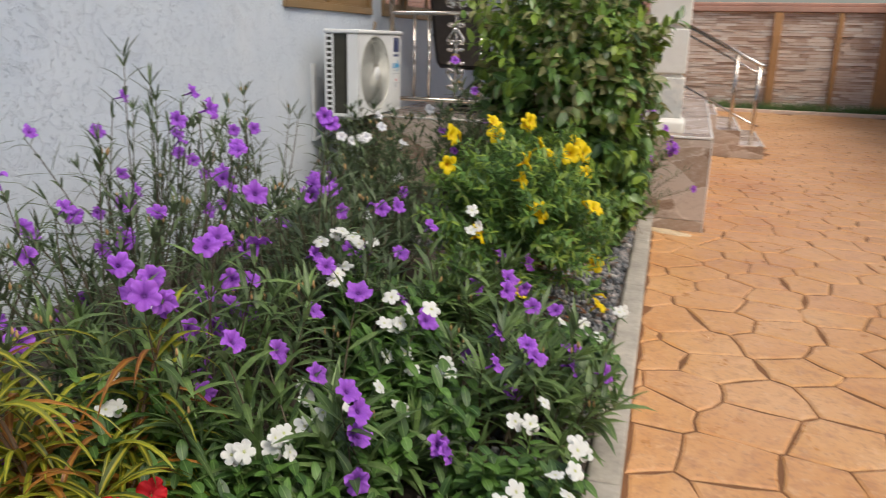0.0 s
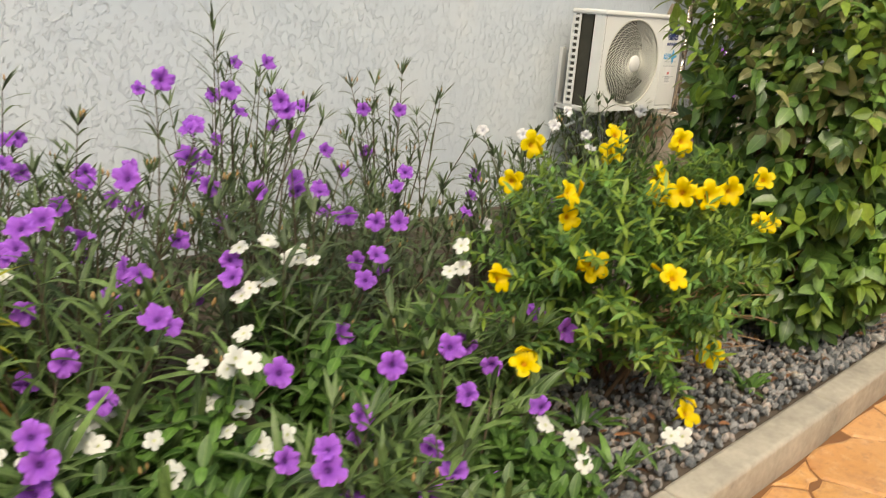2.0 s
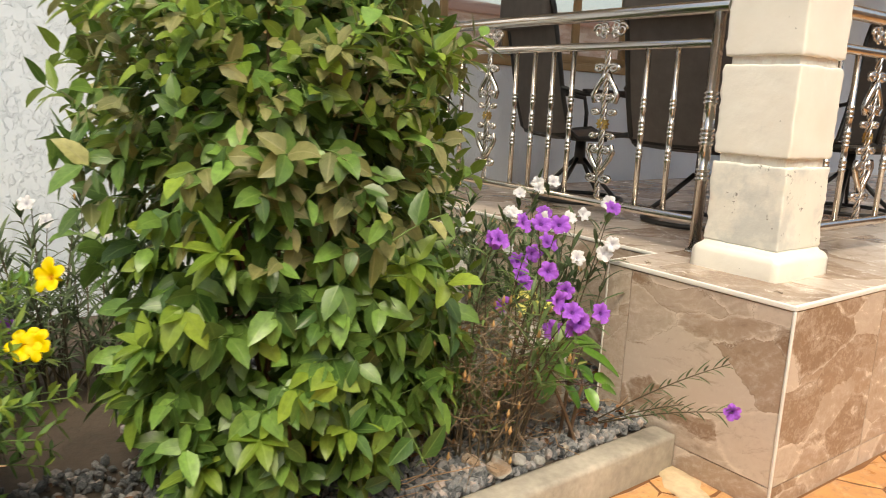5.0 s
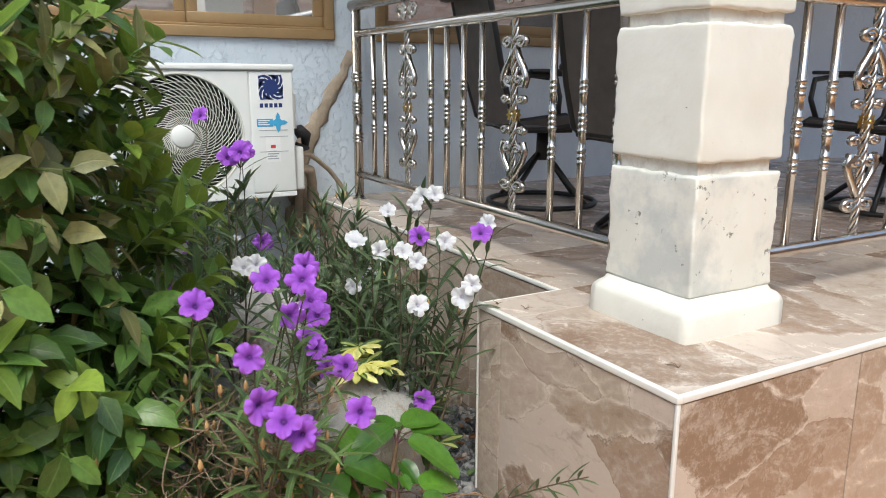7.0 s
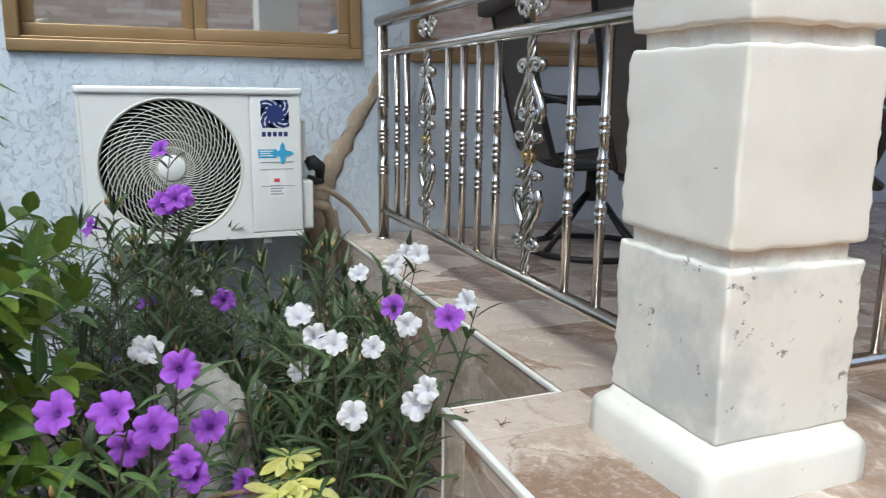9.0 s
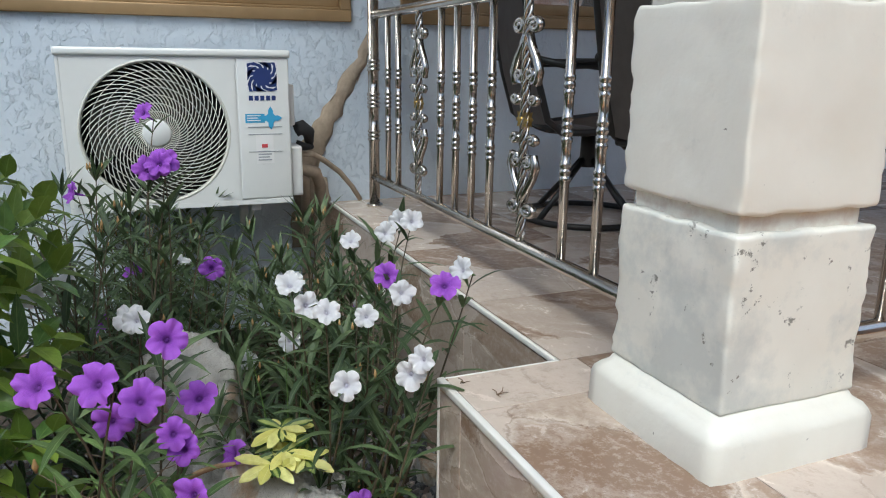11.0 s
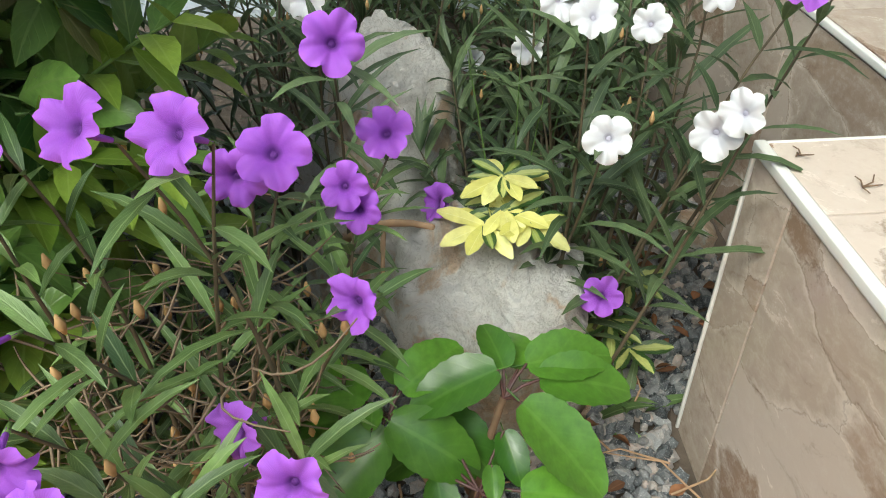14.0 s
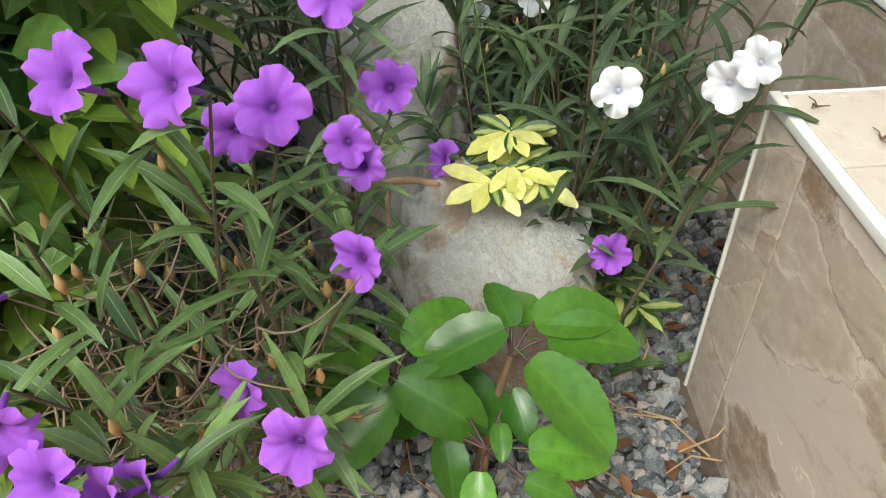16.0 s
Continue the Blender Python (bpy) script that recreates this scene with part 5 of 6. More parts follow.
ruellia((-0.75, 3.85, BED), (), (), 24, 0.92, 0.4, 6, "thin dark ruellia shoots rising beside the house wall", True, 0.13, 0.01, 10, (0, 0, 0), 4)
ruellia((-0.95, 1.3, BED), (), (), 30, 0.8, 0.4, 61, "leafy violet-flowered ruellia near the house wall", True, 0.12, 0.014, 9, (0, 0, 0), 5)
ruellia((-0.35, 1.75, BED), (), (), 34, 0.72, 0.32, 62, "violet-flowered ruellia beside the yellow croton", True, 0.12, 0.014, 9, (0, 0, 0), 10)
ruellia((0.5, 2.15, BED), ((0.35, 1.992, 0.65), (0.366, 2.16, 0.557), (0.515, 2.306, 0.69), (0.626, 2.53, 0.548), (0.638, 2.045, 0.502), (0.64, 2.03, 0.45), (0.61, 2.04, 0.55), (0.66, 1.98, 0.36)), (),
        15, 0.36, 0.3, 7, "low violet-flowered ruellia with long strap leaves", False, 0.17, 0.022, 7)
ruellia((0.85, 2.65, BED), ((0.822, 2.698, 0.606), (0.861, 2.885, 0.498), (0.807, 3.014, 0.507), (0.815, 2.631, 0.499), (0.931, 2.471, 0.546), (0.861, 2.427, 0.492), (0.888, 2.766, 0.405), (1.011, 2.723, 0.448), (1.13, 2.67, 0.403), (0.78, 2.9, 0.58), (0.96, 2.46, 0.52), (0.78, 2.2, 0.36), (0.8, 2.19, 0.35)), (),
        28, 0.38, 0.3, 8, "violet-flowered ruellia leaning over the kerb", False, 0.14, 0.019, 7, (0.05, 0, 0), 4)
ruellia((0.55, 3.15, BED), ((0.654, 3.327, 0.53), (0.75, 3.36, 0.5), (0.521, 2.863, 0.74), (0.9, 3.1, 0.42)), (), 36, 0.46, 0.28, 9, "dark-leaved ruellia in front of the yellow bush", False, 0.15, 0.02, 7, (0, 0, 0), 3)
ruellia((-0.2, 4.0, BED), (), (), 34, 0.6, 0.34, 11, "dark leafy ruellia between the yellow bush and the wall", True, 0.13, 0.014, 9, (0, 0, 0), 3, 1)
ruellia((-0.15, 3.35, BED), (), (), 44, 0.66, 0.38, 10, "dark leafy ruellia behind the yellow bush", True, 0.12, 0.014, 9, (0, 0, 0), 5)

# -- white vincas --
vinca((0.58, 2.35, BED), ((0.582, 2.432, 0.564), (0.56, 2.44, 0.55), (0.704, 2.446, 0.442), (0.627, 2.407, 0.444), (0.592, 2.265, 0.45), (0.636, 2.288, 0.397), (0.552, 2.417, 0.469), (0.61, 2.44, 0.6), (0.72, 2.45, 0.43), (0.42, 2.2, 0.44)), 70, 0.38, 0.26, 21, "white vinca in flower among the ruellia", 0.055)
vinca((0.38, 2.8, BED), ((0.282, 2.767, 0.699), (0.3, 2.76, 0.68), (0.594, 3.074, 0.751), (0.604, 3.032, 0.691), (0.3, 2.62, 0.62), (0.26, 2.7, 0.72)), 46, 0.52, 0.22, 22, "taller white vinca with pale green shoots", 0.06)
vinca((0.05, 1.98, BED), ((0.041, 2.112, 0.66), (0.02, 1.95, 0.52), (0.1, 1.85, 0.5)), 90, 0.44, 0.28, 23, "bushy vinca with few white flowers", 0.05)
vinca((0.46, 1.95, BED), ((0.49, 2.051, 0.43), (0.455, 1.957, 0.42), (0.392, 1.895, 0.42), (0.508, 1.951, 0.42), (0.512, 2.155, 0.44), (0.47, 1.99, 0.44), (0.4, 1.91, 0.4)), 70, 0.3, 0.26, 24, "low white vinca at the edge of the clump", 0.05)
vinca((0.98, 2.12, BED), ((1.11, 2.211, 0.42), (1.12, 2.116, 0.41), (1.019, 1.978, 0.42), (0.988, 2.269, 0.42), (1.08, 2.087, 0.41), (1.0, 1.95, 0.36)), 44, 0.28, 0.2, 25, "white vinca beside the kerb", 0.05)
vinca((0.93, 3.0, BED), ((1.1, 3.394, 0.336), (0.93, 3.1, 0.38), (1.06, 3.1, 0.34)), 95, 0.27, 0.21, 26, "bright green vinca spreading to the kerb", 0.048)
vinca((0.72, 1.72, BED), ((0.7, 1.8, 0.33), (0.85, 1.75, 0.33), (0.6, 1.7, 0.35)), 90, 0.26, 0.3, 27, "low leafy vinca in the front of the bed", 0.05)


# -- yellow croton and red flowers --
def croton(base, seed, label):
    rnd = random.Random(seed)
    plant = empty("croton", base, label, "foliage plant")
    wood, yellow, red = Geo(), Geo(), Geo()
    for k in range(17):
        a, r = rnd.random() * math.tau, rnd.uniform(0.05, 0.24)
        tip = Vector((r * math.cos(a), r * math.sin(a), rnd.uniform(0.2, 0.53)))
        pts = curve((tip.x * 0.3, tip.y * 0.3, 0), tip, (0, 0, 0), 6)
        wood.tube(pts, [0.006, 0.0055, 0.005, 0.0045, 0.004, 0.003], 6, 0, False)
        for q in range(19):
            p, d = along(pts, rnd.uniform(0.3, 1.0))
            a = rnd.random() * math.tau
            way = Vector((math.cos(a), math.sin(a), rnd.uniform(0.3, 1.3)))
            geo = red if rnd.random() < 0.2 else yellow
            geo.leaf(p, way, (0, 0, 1), rnd.uniform(0.15, 0.29), rnd.uniform(0.012, 0.022), strap, 0, 7, rnd.uniform(0.8, 2.2), 0.35, 0, 0.002)
    part("stem_tangle", wood, BARK, plant, "", True, "stuff")
    part("yellow_leaves", yellow, L_CROTON, plant, "narrow yellow-green leaves", True, "stuff")
    part("red_leaves", red, L_CROTON_RED, plant, "narrow reddish leaves", True, "stuff")


croton((0.06, 1.8, BED), 31, "croton with narrow arching yellow, green and red leaves")


def red_flowers(base, seed):
    rnd = random.Random(seed)
    base = Vector(base)
    plant = empty("red_flowering_plant", base, "small plant with bright red flowers and round leaves", "flowering plant")
    wood, green = Geo(), Geo()
    for k in range(9):
        a, r = rnd.random() * math.tau, rnd.uniform(0.02, 0.1)
        tip = Vector((r * math.cos(a), r * math.sin(a), rnd.uniform(0.21, 0.27)))
        pts = curve((0, 0, 0), tip, (0, 0, 0), 5)
        wood.tube(pts, 0.003, 5, 0, False)
        for q in range(5):
            p, d = along(pts, 0.3 + 0.14 * q)
            a = rnd.random() * math.tau
            green.leaf(p, (math.cos(a), math.sin(a), 0.4), (0, 0, 1), 0.055, 0.04, oval, 0, 4, 0.4, 0.2)
        if k < 5:
            bloom(plant, base, F_RED, base + tip + Vector((0, 0, 0.015)), away(rnd, (0.5, -0.5, 0.8), 0.2), rnd)
    part("stem_tangle", wood, GREEN_STEM, plant, "", True, "stuff")
    part("foliage", green, L_VINCA, plant, "", True, "stuff")


red_flowers((0.29, 1.75, BED - 0.035), 5)


# -- yellow allamanda bush --
def allamanda(base, seed, flowers, label):
    rnd = random.Random(seed)
    base = Vector(base)
    plant = empty("allamanda_bush", base, label, "flowering bush")
    wood, twigs, green = Geo(), Geo(), Geo()
    c, rad = Vector((0.0, -0.02, 0.43)), Vector((0.46, 0.6, 0.47))
    ends = [(Vector(p) - base, True) for p in flowers]
    for _ in range(400):
        d = Vector((rnd.gauss(0, 1), rnd.gauss(0, 1), rnd.gauss(0.25, 0.9))).normalized()
        r = rnd.uniform(0.55, 1.0) * (1 + 0.12 * noise.noise(d * 2.2))
        p = c + Vector((d.x * rad.x, d.y * rad.y, d.z * rad.z)) * r
        if p.z > 0.06 and not (p.x > 0.14 and p.y > -0.05 and p.z < 0.34) and not (p.z < 0.3 and rnd.random() < 0.25):
            ends.append((p, False))
    for tip, kind in ends:
        inner = c + (tip - c) * 0.45 - Vector((0, 0, 0.1))
        out = (tip - c).normalized()
        pts = curve(inner, tip - (out * 0.05 if kind else Vector()), (0, 0, 0.01), 6)
        wood.tube(pts, [0.003, 0.0027, 0.0024, 0.002, 0.0017, 0.0014], 5, 0, False)
        for q in range(6):
            p, d = along(pts, 0.35 + 0.65 * q / 5)
            side = Matrix.Rotation(q * 0.8 + rnd.random(), 3, d) @ d.orthogonal().normalized()
            for k in range(4):
                way = Matrix.Rotation(k * math.pi / 2 + rnd.uniform(-0.3, 0.3), 3, d) @ side + d * rnd.uniform(0.25, 0.9)
                green.leaf(p, way, Vector((0, 0, 1)) + d * 0.5, rnd.uniform(0.032, 0.06), rnd.uniform(0.01, 0.017), lance, 1 if q >= 4 and rnd.random() < 0.6 else 0, 3, rnd.uniform(0.0, 0.5), 0.2)
        if kind:
            bloom(plant, base, F_YELLOW, base + tip, away(rnd, (0.8, -0.4, 0.4), 0.3), rnd, rnd.uniform(0.85, 1.1))
            if rnd.random() < 0.6:
                e = tip + Vector((rnd.gauss(0, 0.03), rnd.gauss(0, 0.03), 0.03))
                wood.tube([tip - out * 0.05, e - out * 0.02, e], [0.002, 0.006, 0.002], 6, 1)
    for k in range(16):
        a = rnd.random() * math.tau
        pts = curve((rnd.gauss(0, 0.05), rnd.gauss(0, 0.05), 0), (0.3 * math.cos(a), 0.36 * math.sin(a), rnd.uniform(0.25, 0.55)), (0, 0, 0.04), 7)
        wood.tube(pts, [0.008 - 0.0008 * q for q in range(7)], 6, 2, False)
    # tangle of bare tan twigs low on the side away from the street
    for k in range(34):
        a = (rnd.uniform(0.05, 0.26), rnd.uniform(-0.2, 0.15), rnd.uniform(0.16, 0.42))
        b = (rnd.uniform(0.2, 0.38), rnd.uniform(-0.05, 0.44), rnd.uniform(0.18, 0.46))
        twigs.tube(curve(a, b, (rnd.gauss(0, 0.04), rnd.gauss(0, 0.04), 0), 6), [0.0034, 0.003, 0.0028, 0.0024, 0.002, 0.0015], 5, 0, False)
    part("stem_tangle", wood, [GREEN_STEM, YELLOW, BARK], plant, "", True, "stuff")
    part("bare_twig_tangle", twigs, TWIG, plant, "bare tan twigs", True, "stuff")
    part("foliage", green, [L_ALLA, L_SHRUB_NEW], plant, "", True, "stuff")


allamanda((0.6, 3.8, BED), 41, ((0.73, 3.329, 0.898), (0.384, 3.453, 0.838), (0.697, 3.797, 0.901), (0.829, 3.688, 0.883), (0.764, 3.68, 0.866), (0.884, 3.754, 0.878), (0.844, 3.944, 0.859), (0.595, 4.032, 0.969),
                                (0.833, 4.258, 0.719), (0.81, 4.24, 0.72), (0.774, 3.411, 0.695), (0.75, 3.4, 0.7), (0.372, 3.552, 0.943), (0.468, 3.837, 0.984), (0.971, 3.496, 0.71), (0.761, 4.297, 0.85), (0.57, 4.06, 0.95),
                                (0.49, 3.8, 0.93), (0.71, 3.36, 0.82), (0.58, 3.25, 0.62), (0.75, 3.2, 0.45), (0.95, 3.8, 0.4), (1.0, 3.65, 0.27)),
          "allamanda bush with large yellow trumpet flowers and bare twigs")


# -- big broad-leaved shrub --
def leaf_mesh(name, length, width, shape, mat, droop, fold, segs=5, seed=0, scallop=0.0, thick=0.0):
    """One leaf lying along +y with its face to +z."""
    gg = Geo()
    rows = []
    rnd = random.Random(seed)
    n = segs if not scallop else 18
    for k in range(n + 1):
        s = k / n
        y = length * s * (1 - 0.12 * droop * s)
        z = -length * droop * 0.35 * s * s
        w = width * 0.5 * shape(s) * (1 + (scallop * (0.5 - abs((s * 7) % 1 - 0.5)) * 2 if scallop else 0))
        ru = 0.03 * w * math.sin(s * 14 + seed)
        rows.append((gg.vert((-w, y, z + w * fold + ru), (0, s)), gg.vert((-w * 0.5, y, z + w * fold * 0.3), (0.25, s)), gg.vert((0, y, z - 0.0006), (0.5, s)),
                     gg.vert((w * 0.5, y, z + w * fold * 0.3), (0.75, s)), gg.vert((w, y, z + w * fold - ru), (1, s))))
    for a, b in zip(rows, rows[1:]):
        for j in range(4):
            gg.face((a[j], a[j + 1], b[j + 1], b[j]))
    gg.tube([(0, -0.02, -0.002), (0, 0.002, -0.001)], 0.0012, 4, 0, False)
    return gg.mesh(name, [mat])


SHRUB_LEAVES = [leaf_mesh("leaf", 0.092, 0.048, ovate, L_SHRUB, 0.3 + 0.25 * s, 0.16 + 0.1 * s, 4, s) for s in range(3)]
SHRUB_NEW = [leaf_mesh("leaf", 0.08, 0.046, ovate, L_SHRUB_NEW, 0.2 + 0.2 * s, 0.2, 4, s + 5) for s in range(2)]
SHRUB_OLD = [leaf_mesh("leaf", 0.08, 0.05, ovate, L_SHRUB_OLD, 0.6, 0.35, 4, 9)]


def shrub(base, seed, label):
    rnd = random.Random(seed)
    base = Vector(base)
    plant = empty("broad_leaved_shrub", base, label, "shrub")
    wood, green = Geo(), Geo()
    prof = ((0.04, 0.32), (0.2, 0.44), (0.45, 0.5), (0.75, 0.51), (1.0, 0.5), (1.2, 0.48), (1.35, 0.4), (1.46, 0.27), (1.54, 0.06))

    def radius(z):
        for (z0, r0), (z1, r1) in zip(prof, prof[1:]):
            if z0 <= z <= z1:
                return r0 + (r1 - r0) * (z - z0) / (z1 - z0)
        return 0.02

    near = []

    def put(p, way, nrm, L, kind):
        """kind 0 grown, 1 young, 2 ageing; leaves that face the drive are set out singly."""
        if p.x > 0.28 and len(near) < 300 and rnd.random() < 0.4:
            near.append(p)
            ob = part("leaf", rnd.choice((SHRUB_LEAVES, SHRUB_NEW, SHRUB_OLD)[kind]), None, plant)
            ob.matrix_local = lay(p, way, nrm, L / 0.085)
        else:
            green.leaf(p, way, nrm, L, L * 0.54, ovate, kind, 4, rnd.uniform(0.2, 0.9), rnd.uniform(0.1, 0.4))

    # sprigs all over the outline, each with leaves in pairs
    for k in range(700):
        z = rnd.uniform(0.06, 1.5)
        a = rnd.random() * math.tau
        out = Vector((math.cos(a), math.sin(a), 0))
        lump = 1 + 0.16 * noise.noise((out.x * 1.7, out.y * 1.7, z * 2.6)) + 0.06 * noise.noise((out.x * 5, out.y * 5, z * 6))
        r = radius(z) * lump * rnd.uniform(0.72, 1.0)
        rise = rnd.uniform(-0.55, 0.75) + 0.9 * max(0, (z - 1.05) / 0.45)
        axis = (out + Vector((rnd.gauss(0, 0.45), rnd.gauss(0, 0.45), rise))).normalized()
        L = rnd.uniform(0.08, 0.16)
        tip = out * r + Vector((0, 0, z))
        pts = curve(tip - axis * L, tip, (0, 0, 0), 4)
        wood.tube(pts, [0.0026, 0.0022, 0.0018, 0.0014], 4, 1, False)
        patch = noise.noise((out.x * 2.5, out.y * 2.5, z * 3.5 + 4))
        young = rnd.random() < 0.14 + 0.46 * min(1, max(0, (z - 0.9) / 0.35))
        n = rnd.randint(5, 8)
        for q in range(n):
            p, d = along(pts, (q + 0.4) / n)
            side = Matrix.Rotation(q * 2.4 + rnd.uniform(-0.5, 0.5), 3, d) @ d.orthogonal().normalized()
            way = side + d * rnd.uniform(0.2, 1.0) + Vector((0, 0, rnd.uniform(-1.3, 0.0) if z < 1.0 else rnd.uniform(-0.5, 0.6)))
            nrm = Vector((0, 0, 0.7)) + out * rnd.uniform(0.4, 1.4) + d * 0.3 + Vector((rnd.gauss(0, 0.5), rnd.gauss(0, 0.5), rnd.gauss(0, 0.3)))
            old = z > 0.75 and patch > -0.2 and rnd.random() < 0.5
            kind = 2 if old else 1 if young and q >= n - 5 else 0
            put(p, way, nrm, rnd.uniform(0.06, 0.1) * (1.08 if z < 0.7 else 0.76 if z > 1.05 else 1), kind)
    # shaded leaves inside
    for k in range(2000):
        z = rnd.uniform(0.08, 1.45) if k < 1500 else rnd.uniform(0.85, 1.4)
        a = rnd.random() * math.tau
        out = Vector((math.cos(a), math.sin(a), 0))
        p = out * radius(z) * rnd.uniform(0.25, 0.75) + Vector((0, 0, z))
        green.leaf(p, out + Vector((rnd.gauss(0, 0.6), rnd.gauss(0, 0.6), rnd.uniform(-0.8, 0.4))), out + Vector((0, 0, 0.6)), rnd.uniform(0.065, 0.09), 0.05, ovate, 0, 3, 0.5, 0.2)
    # fresh shoots that stand out of the outline
    shoots = [(math.radians(q), z, L) for q, z, L in ((212, 1.28, 0.34), (222, 1.16, 0.32), (215, 1.2, 0.34), (228, 1.05, 0.3), (240, 0.98, 0.26), (208, 1.12, 0.32), (218, 1.02, 0.28), (232, 1.22, 0.3), (225, 1.3, 0.34), (205, 0.9, 0.16), (200, 1.3, 0.22), (320, 0.75, 0.08), (295, 0.5, 0.09), (330, 0.3, 0.08), (280, 0.35, 0.1), (310, 0.2, 0.1), (0, 0.3, 0.06), (30, 1.2, 0.09), (60, 1.0, 0.12), (80, 0.9, 0.12), (20, 0.7, 0.08), (75, 0.55, 0.14), (60, 0.4, 0.15), (45, 0.3, 0.14), (85, 0.75, 0.16), (70, 1.15, 0.18), (50, 0.2, 0.12), (300, 1.38, 0.2), (345, 1.4, 0.2), (190, 1.42, 0.24), (250, 1.4, 0.22), (100, 1.4, 0.2),
                                                       (90, 0.8, 0.26), (95, 0.68, 0.28), (84, 0.6, 0.28), (106, 0.78, 0.28), (74, 0.8, 0.22), (112, 0.65, 0.3), (80, 0.45, 0.28), (100, 0.5, 0.3), (115, 0.85, 0.24), (88, 0.3, 0.26))]
    shoots += [(rnd.random() * math.tau, rnd.uniform(1.12, 1.49), rnd.uniform(0.08, 0.2)) for _ in range(44)]
    for a, z, L in shoots:
        out = Vector((math.cos(a), math.sin(a), 0))
        p0 = out * radius(z) * 0.8 + Vector((0, 0, z))
        p1 = p0 + out * L * 0.75 + Vector((0, 0, L * (0.55 if z < 1.25 else 1.0)))
        pts = curve(p0, p1, (0, 0, 0), 5)
        wood.tube(pts, [0.0035, 0.003, 0.0026, 0.002, 0.0015], 5, 1, False)
        for q in range(7):
            p, d = along(pts, 0.25 + 0.75 * q / 6)
            side = Matrix.Rotation(q * 2.1, 3, d) @ d.orthogonal().normalized()
            for sgn in (1, -1):
                green.leaf(p, side * sgn + d * rnd.uniform(0.3, 0.9), Vector((0, 0, 1)) + out * 0.3, rnd.uniform(0.06, 0.11), rnd.uniform(0.028, 0.046), ovate, 1 if rnd.random() < (0.4 if z > 1.1 and L < 0.21 else 0.75) else 2 if z > 1.1 and rnd.random() < 0.5 else 0, 4, rnd.uniform(0.2, 0.6), 0.25)
    for k in range(26):
        a, z = rnd.random() * math.tau, rnd.uniform(0.4, 1.42)
        r = radius(z) * 0.6
        wood.tube(curve((rnd.gauss(0, 0.05), rnd.gauss(0, 0.05), 0), (r * math.cos(a), r * math.sin(a), z), (0, 0, 0.05), 7), [0.012 - 0.0015 * q for q in range(7)], 6, 0, False)
    part("branch_tangle", wood, [BARK, GREEN_STEM], plant, "", True, "stuff")
    part("foliage", green, [L_SHRUB, L_SHRUB_NEW, L_SHRUB_OLD], plant, "", True, "stuff")


shrub((0.64, 4.9, BED), 51, "dense broad-leaved shrub with glossy pointed oval leaves and pale new shoots")

# -- corner by the porch: ruellia, stones, kalanchoe, variegated plant --
ruellia((0.82, 5.47, BED), ((1.171, 5.655, 0.688), (0.981, 5.699, 0.706), (1.039, 5.589, 0.931), (0.949, 5.642, 0.86), (0.971, 5.403, 0.888), (1.147, 5.451, 0.827), (1.034, 5.52, 0.938), (1.055, 5.58, 0.617),
                           (1.186, 5.535, 0.667), (1.212, 5.489, 0.726), (1.19, 5.46, 0.75), (1.21, 5.52, 0.69), (1.006, 5.396, 0.898), (0.791, 5.684, 0.718), (0.8, 5.7, 0.69), (0.93, 5.6, 0.82), (0.719, 5.733, 0.747)), (),
        15, 0.46, 0.24, 71, "violet-flowered ruellia beside the boulder, with dry pods", False, 0.11, 0.0145, 6, (-0.14, -0.05, 0), 0, 0, 0.42)
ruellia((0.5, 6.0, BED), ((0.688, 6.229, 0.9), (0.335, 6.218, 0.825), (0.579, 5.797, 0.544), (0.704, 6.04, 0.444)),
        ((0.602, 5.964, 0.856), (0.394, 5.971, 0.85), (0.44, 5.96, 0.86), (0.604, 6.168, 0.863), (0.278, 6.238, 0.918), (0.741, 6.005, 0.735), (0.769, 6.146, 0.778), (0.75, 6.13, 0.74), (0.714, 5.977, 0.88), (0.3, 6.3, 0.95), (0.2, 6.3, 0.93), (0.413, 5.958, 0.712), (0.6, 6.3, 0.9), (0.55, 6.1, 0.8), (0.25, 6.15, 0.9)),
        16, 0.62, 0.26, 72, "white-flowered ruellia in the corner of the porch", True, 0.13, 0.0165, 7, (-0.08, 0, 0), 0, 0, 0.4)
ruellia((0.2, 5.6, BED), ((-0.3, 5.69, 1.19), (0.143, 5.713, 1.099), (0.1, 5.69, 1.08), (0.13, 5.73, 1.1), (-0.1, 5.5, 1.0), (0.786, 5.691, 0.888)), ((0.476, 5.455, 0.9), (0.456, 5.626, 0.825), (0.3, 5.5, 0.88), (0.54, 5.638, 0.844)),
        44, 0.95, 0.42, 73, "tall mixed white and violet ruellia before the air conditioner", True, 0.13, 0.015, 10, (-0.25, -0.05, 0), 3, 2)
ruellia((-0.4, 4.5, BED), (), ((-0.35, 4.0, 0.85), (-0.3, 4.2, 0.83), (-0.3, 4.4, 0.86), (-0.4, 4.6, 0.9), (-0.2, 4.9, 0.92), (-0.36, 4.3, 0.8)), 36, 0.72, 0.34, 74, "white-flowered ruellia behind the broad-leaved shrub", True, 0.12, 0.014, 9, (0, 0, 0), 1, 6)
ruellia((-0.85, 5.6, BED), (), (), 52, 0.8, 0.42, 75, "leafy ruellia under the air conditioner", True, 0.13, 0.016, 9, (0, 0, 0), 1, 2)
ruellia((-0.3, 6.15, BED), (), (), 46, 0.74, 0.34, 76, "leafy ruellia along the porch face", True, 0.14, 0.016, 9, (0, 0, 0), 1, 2)


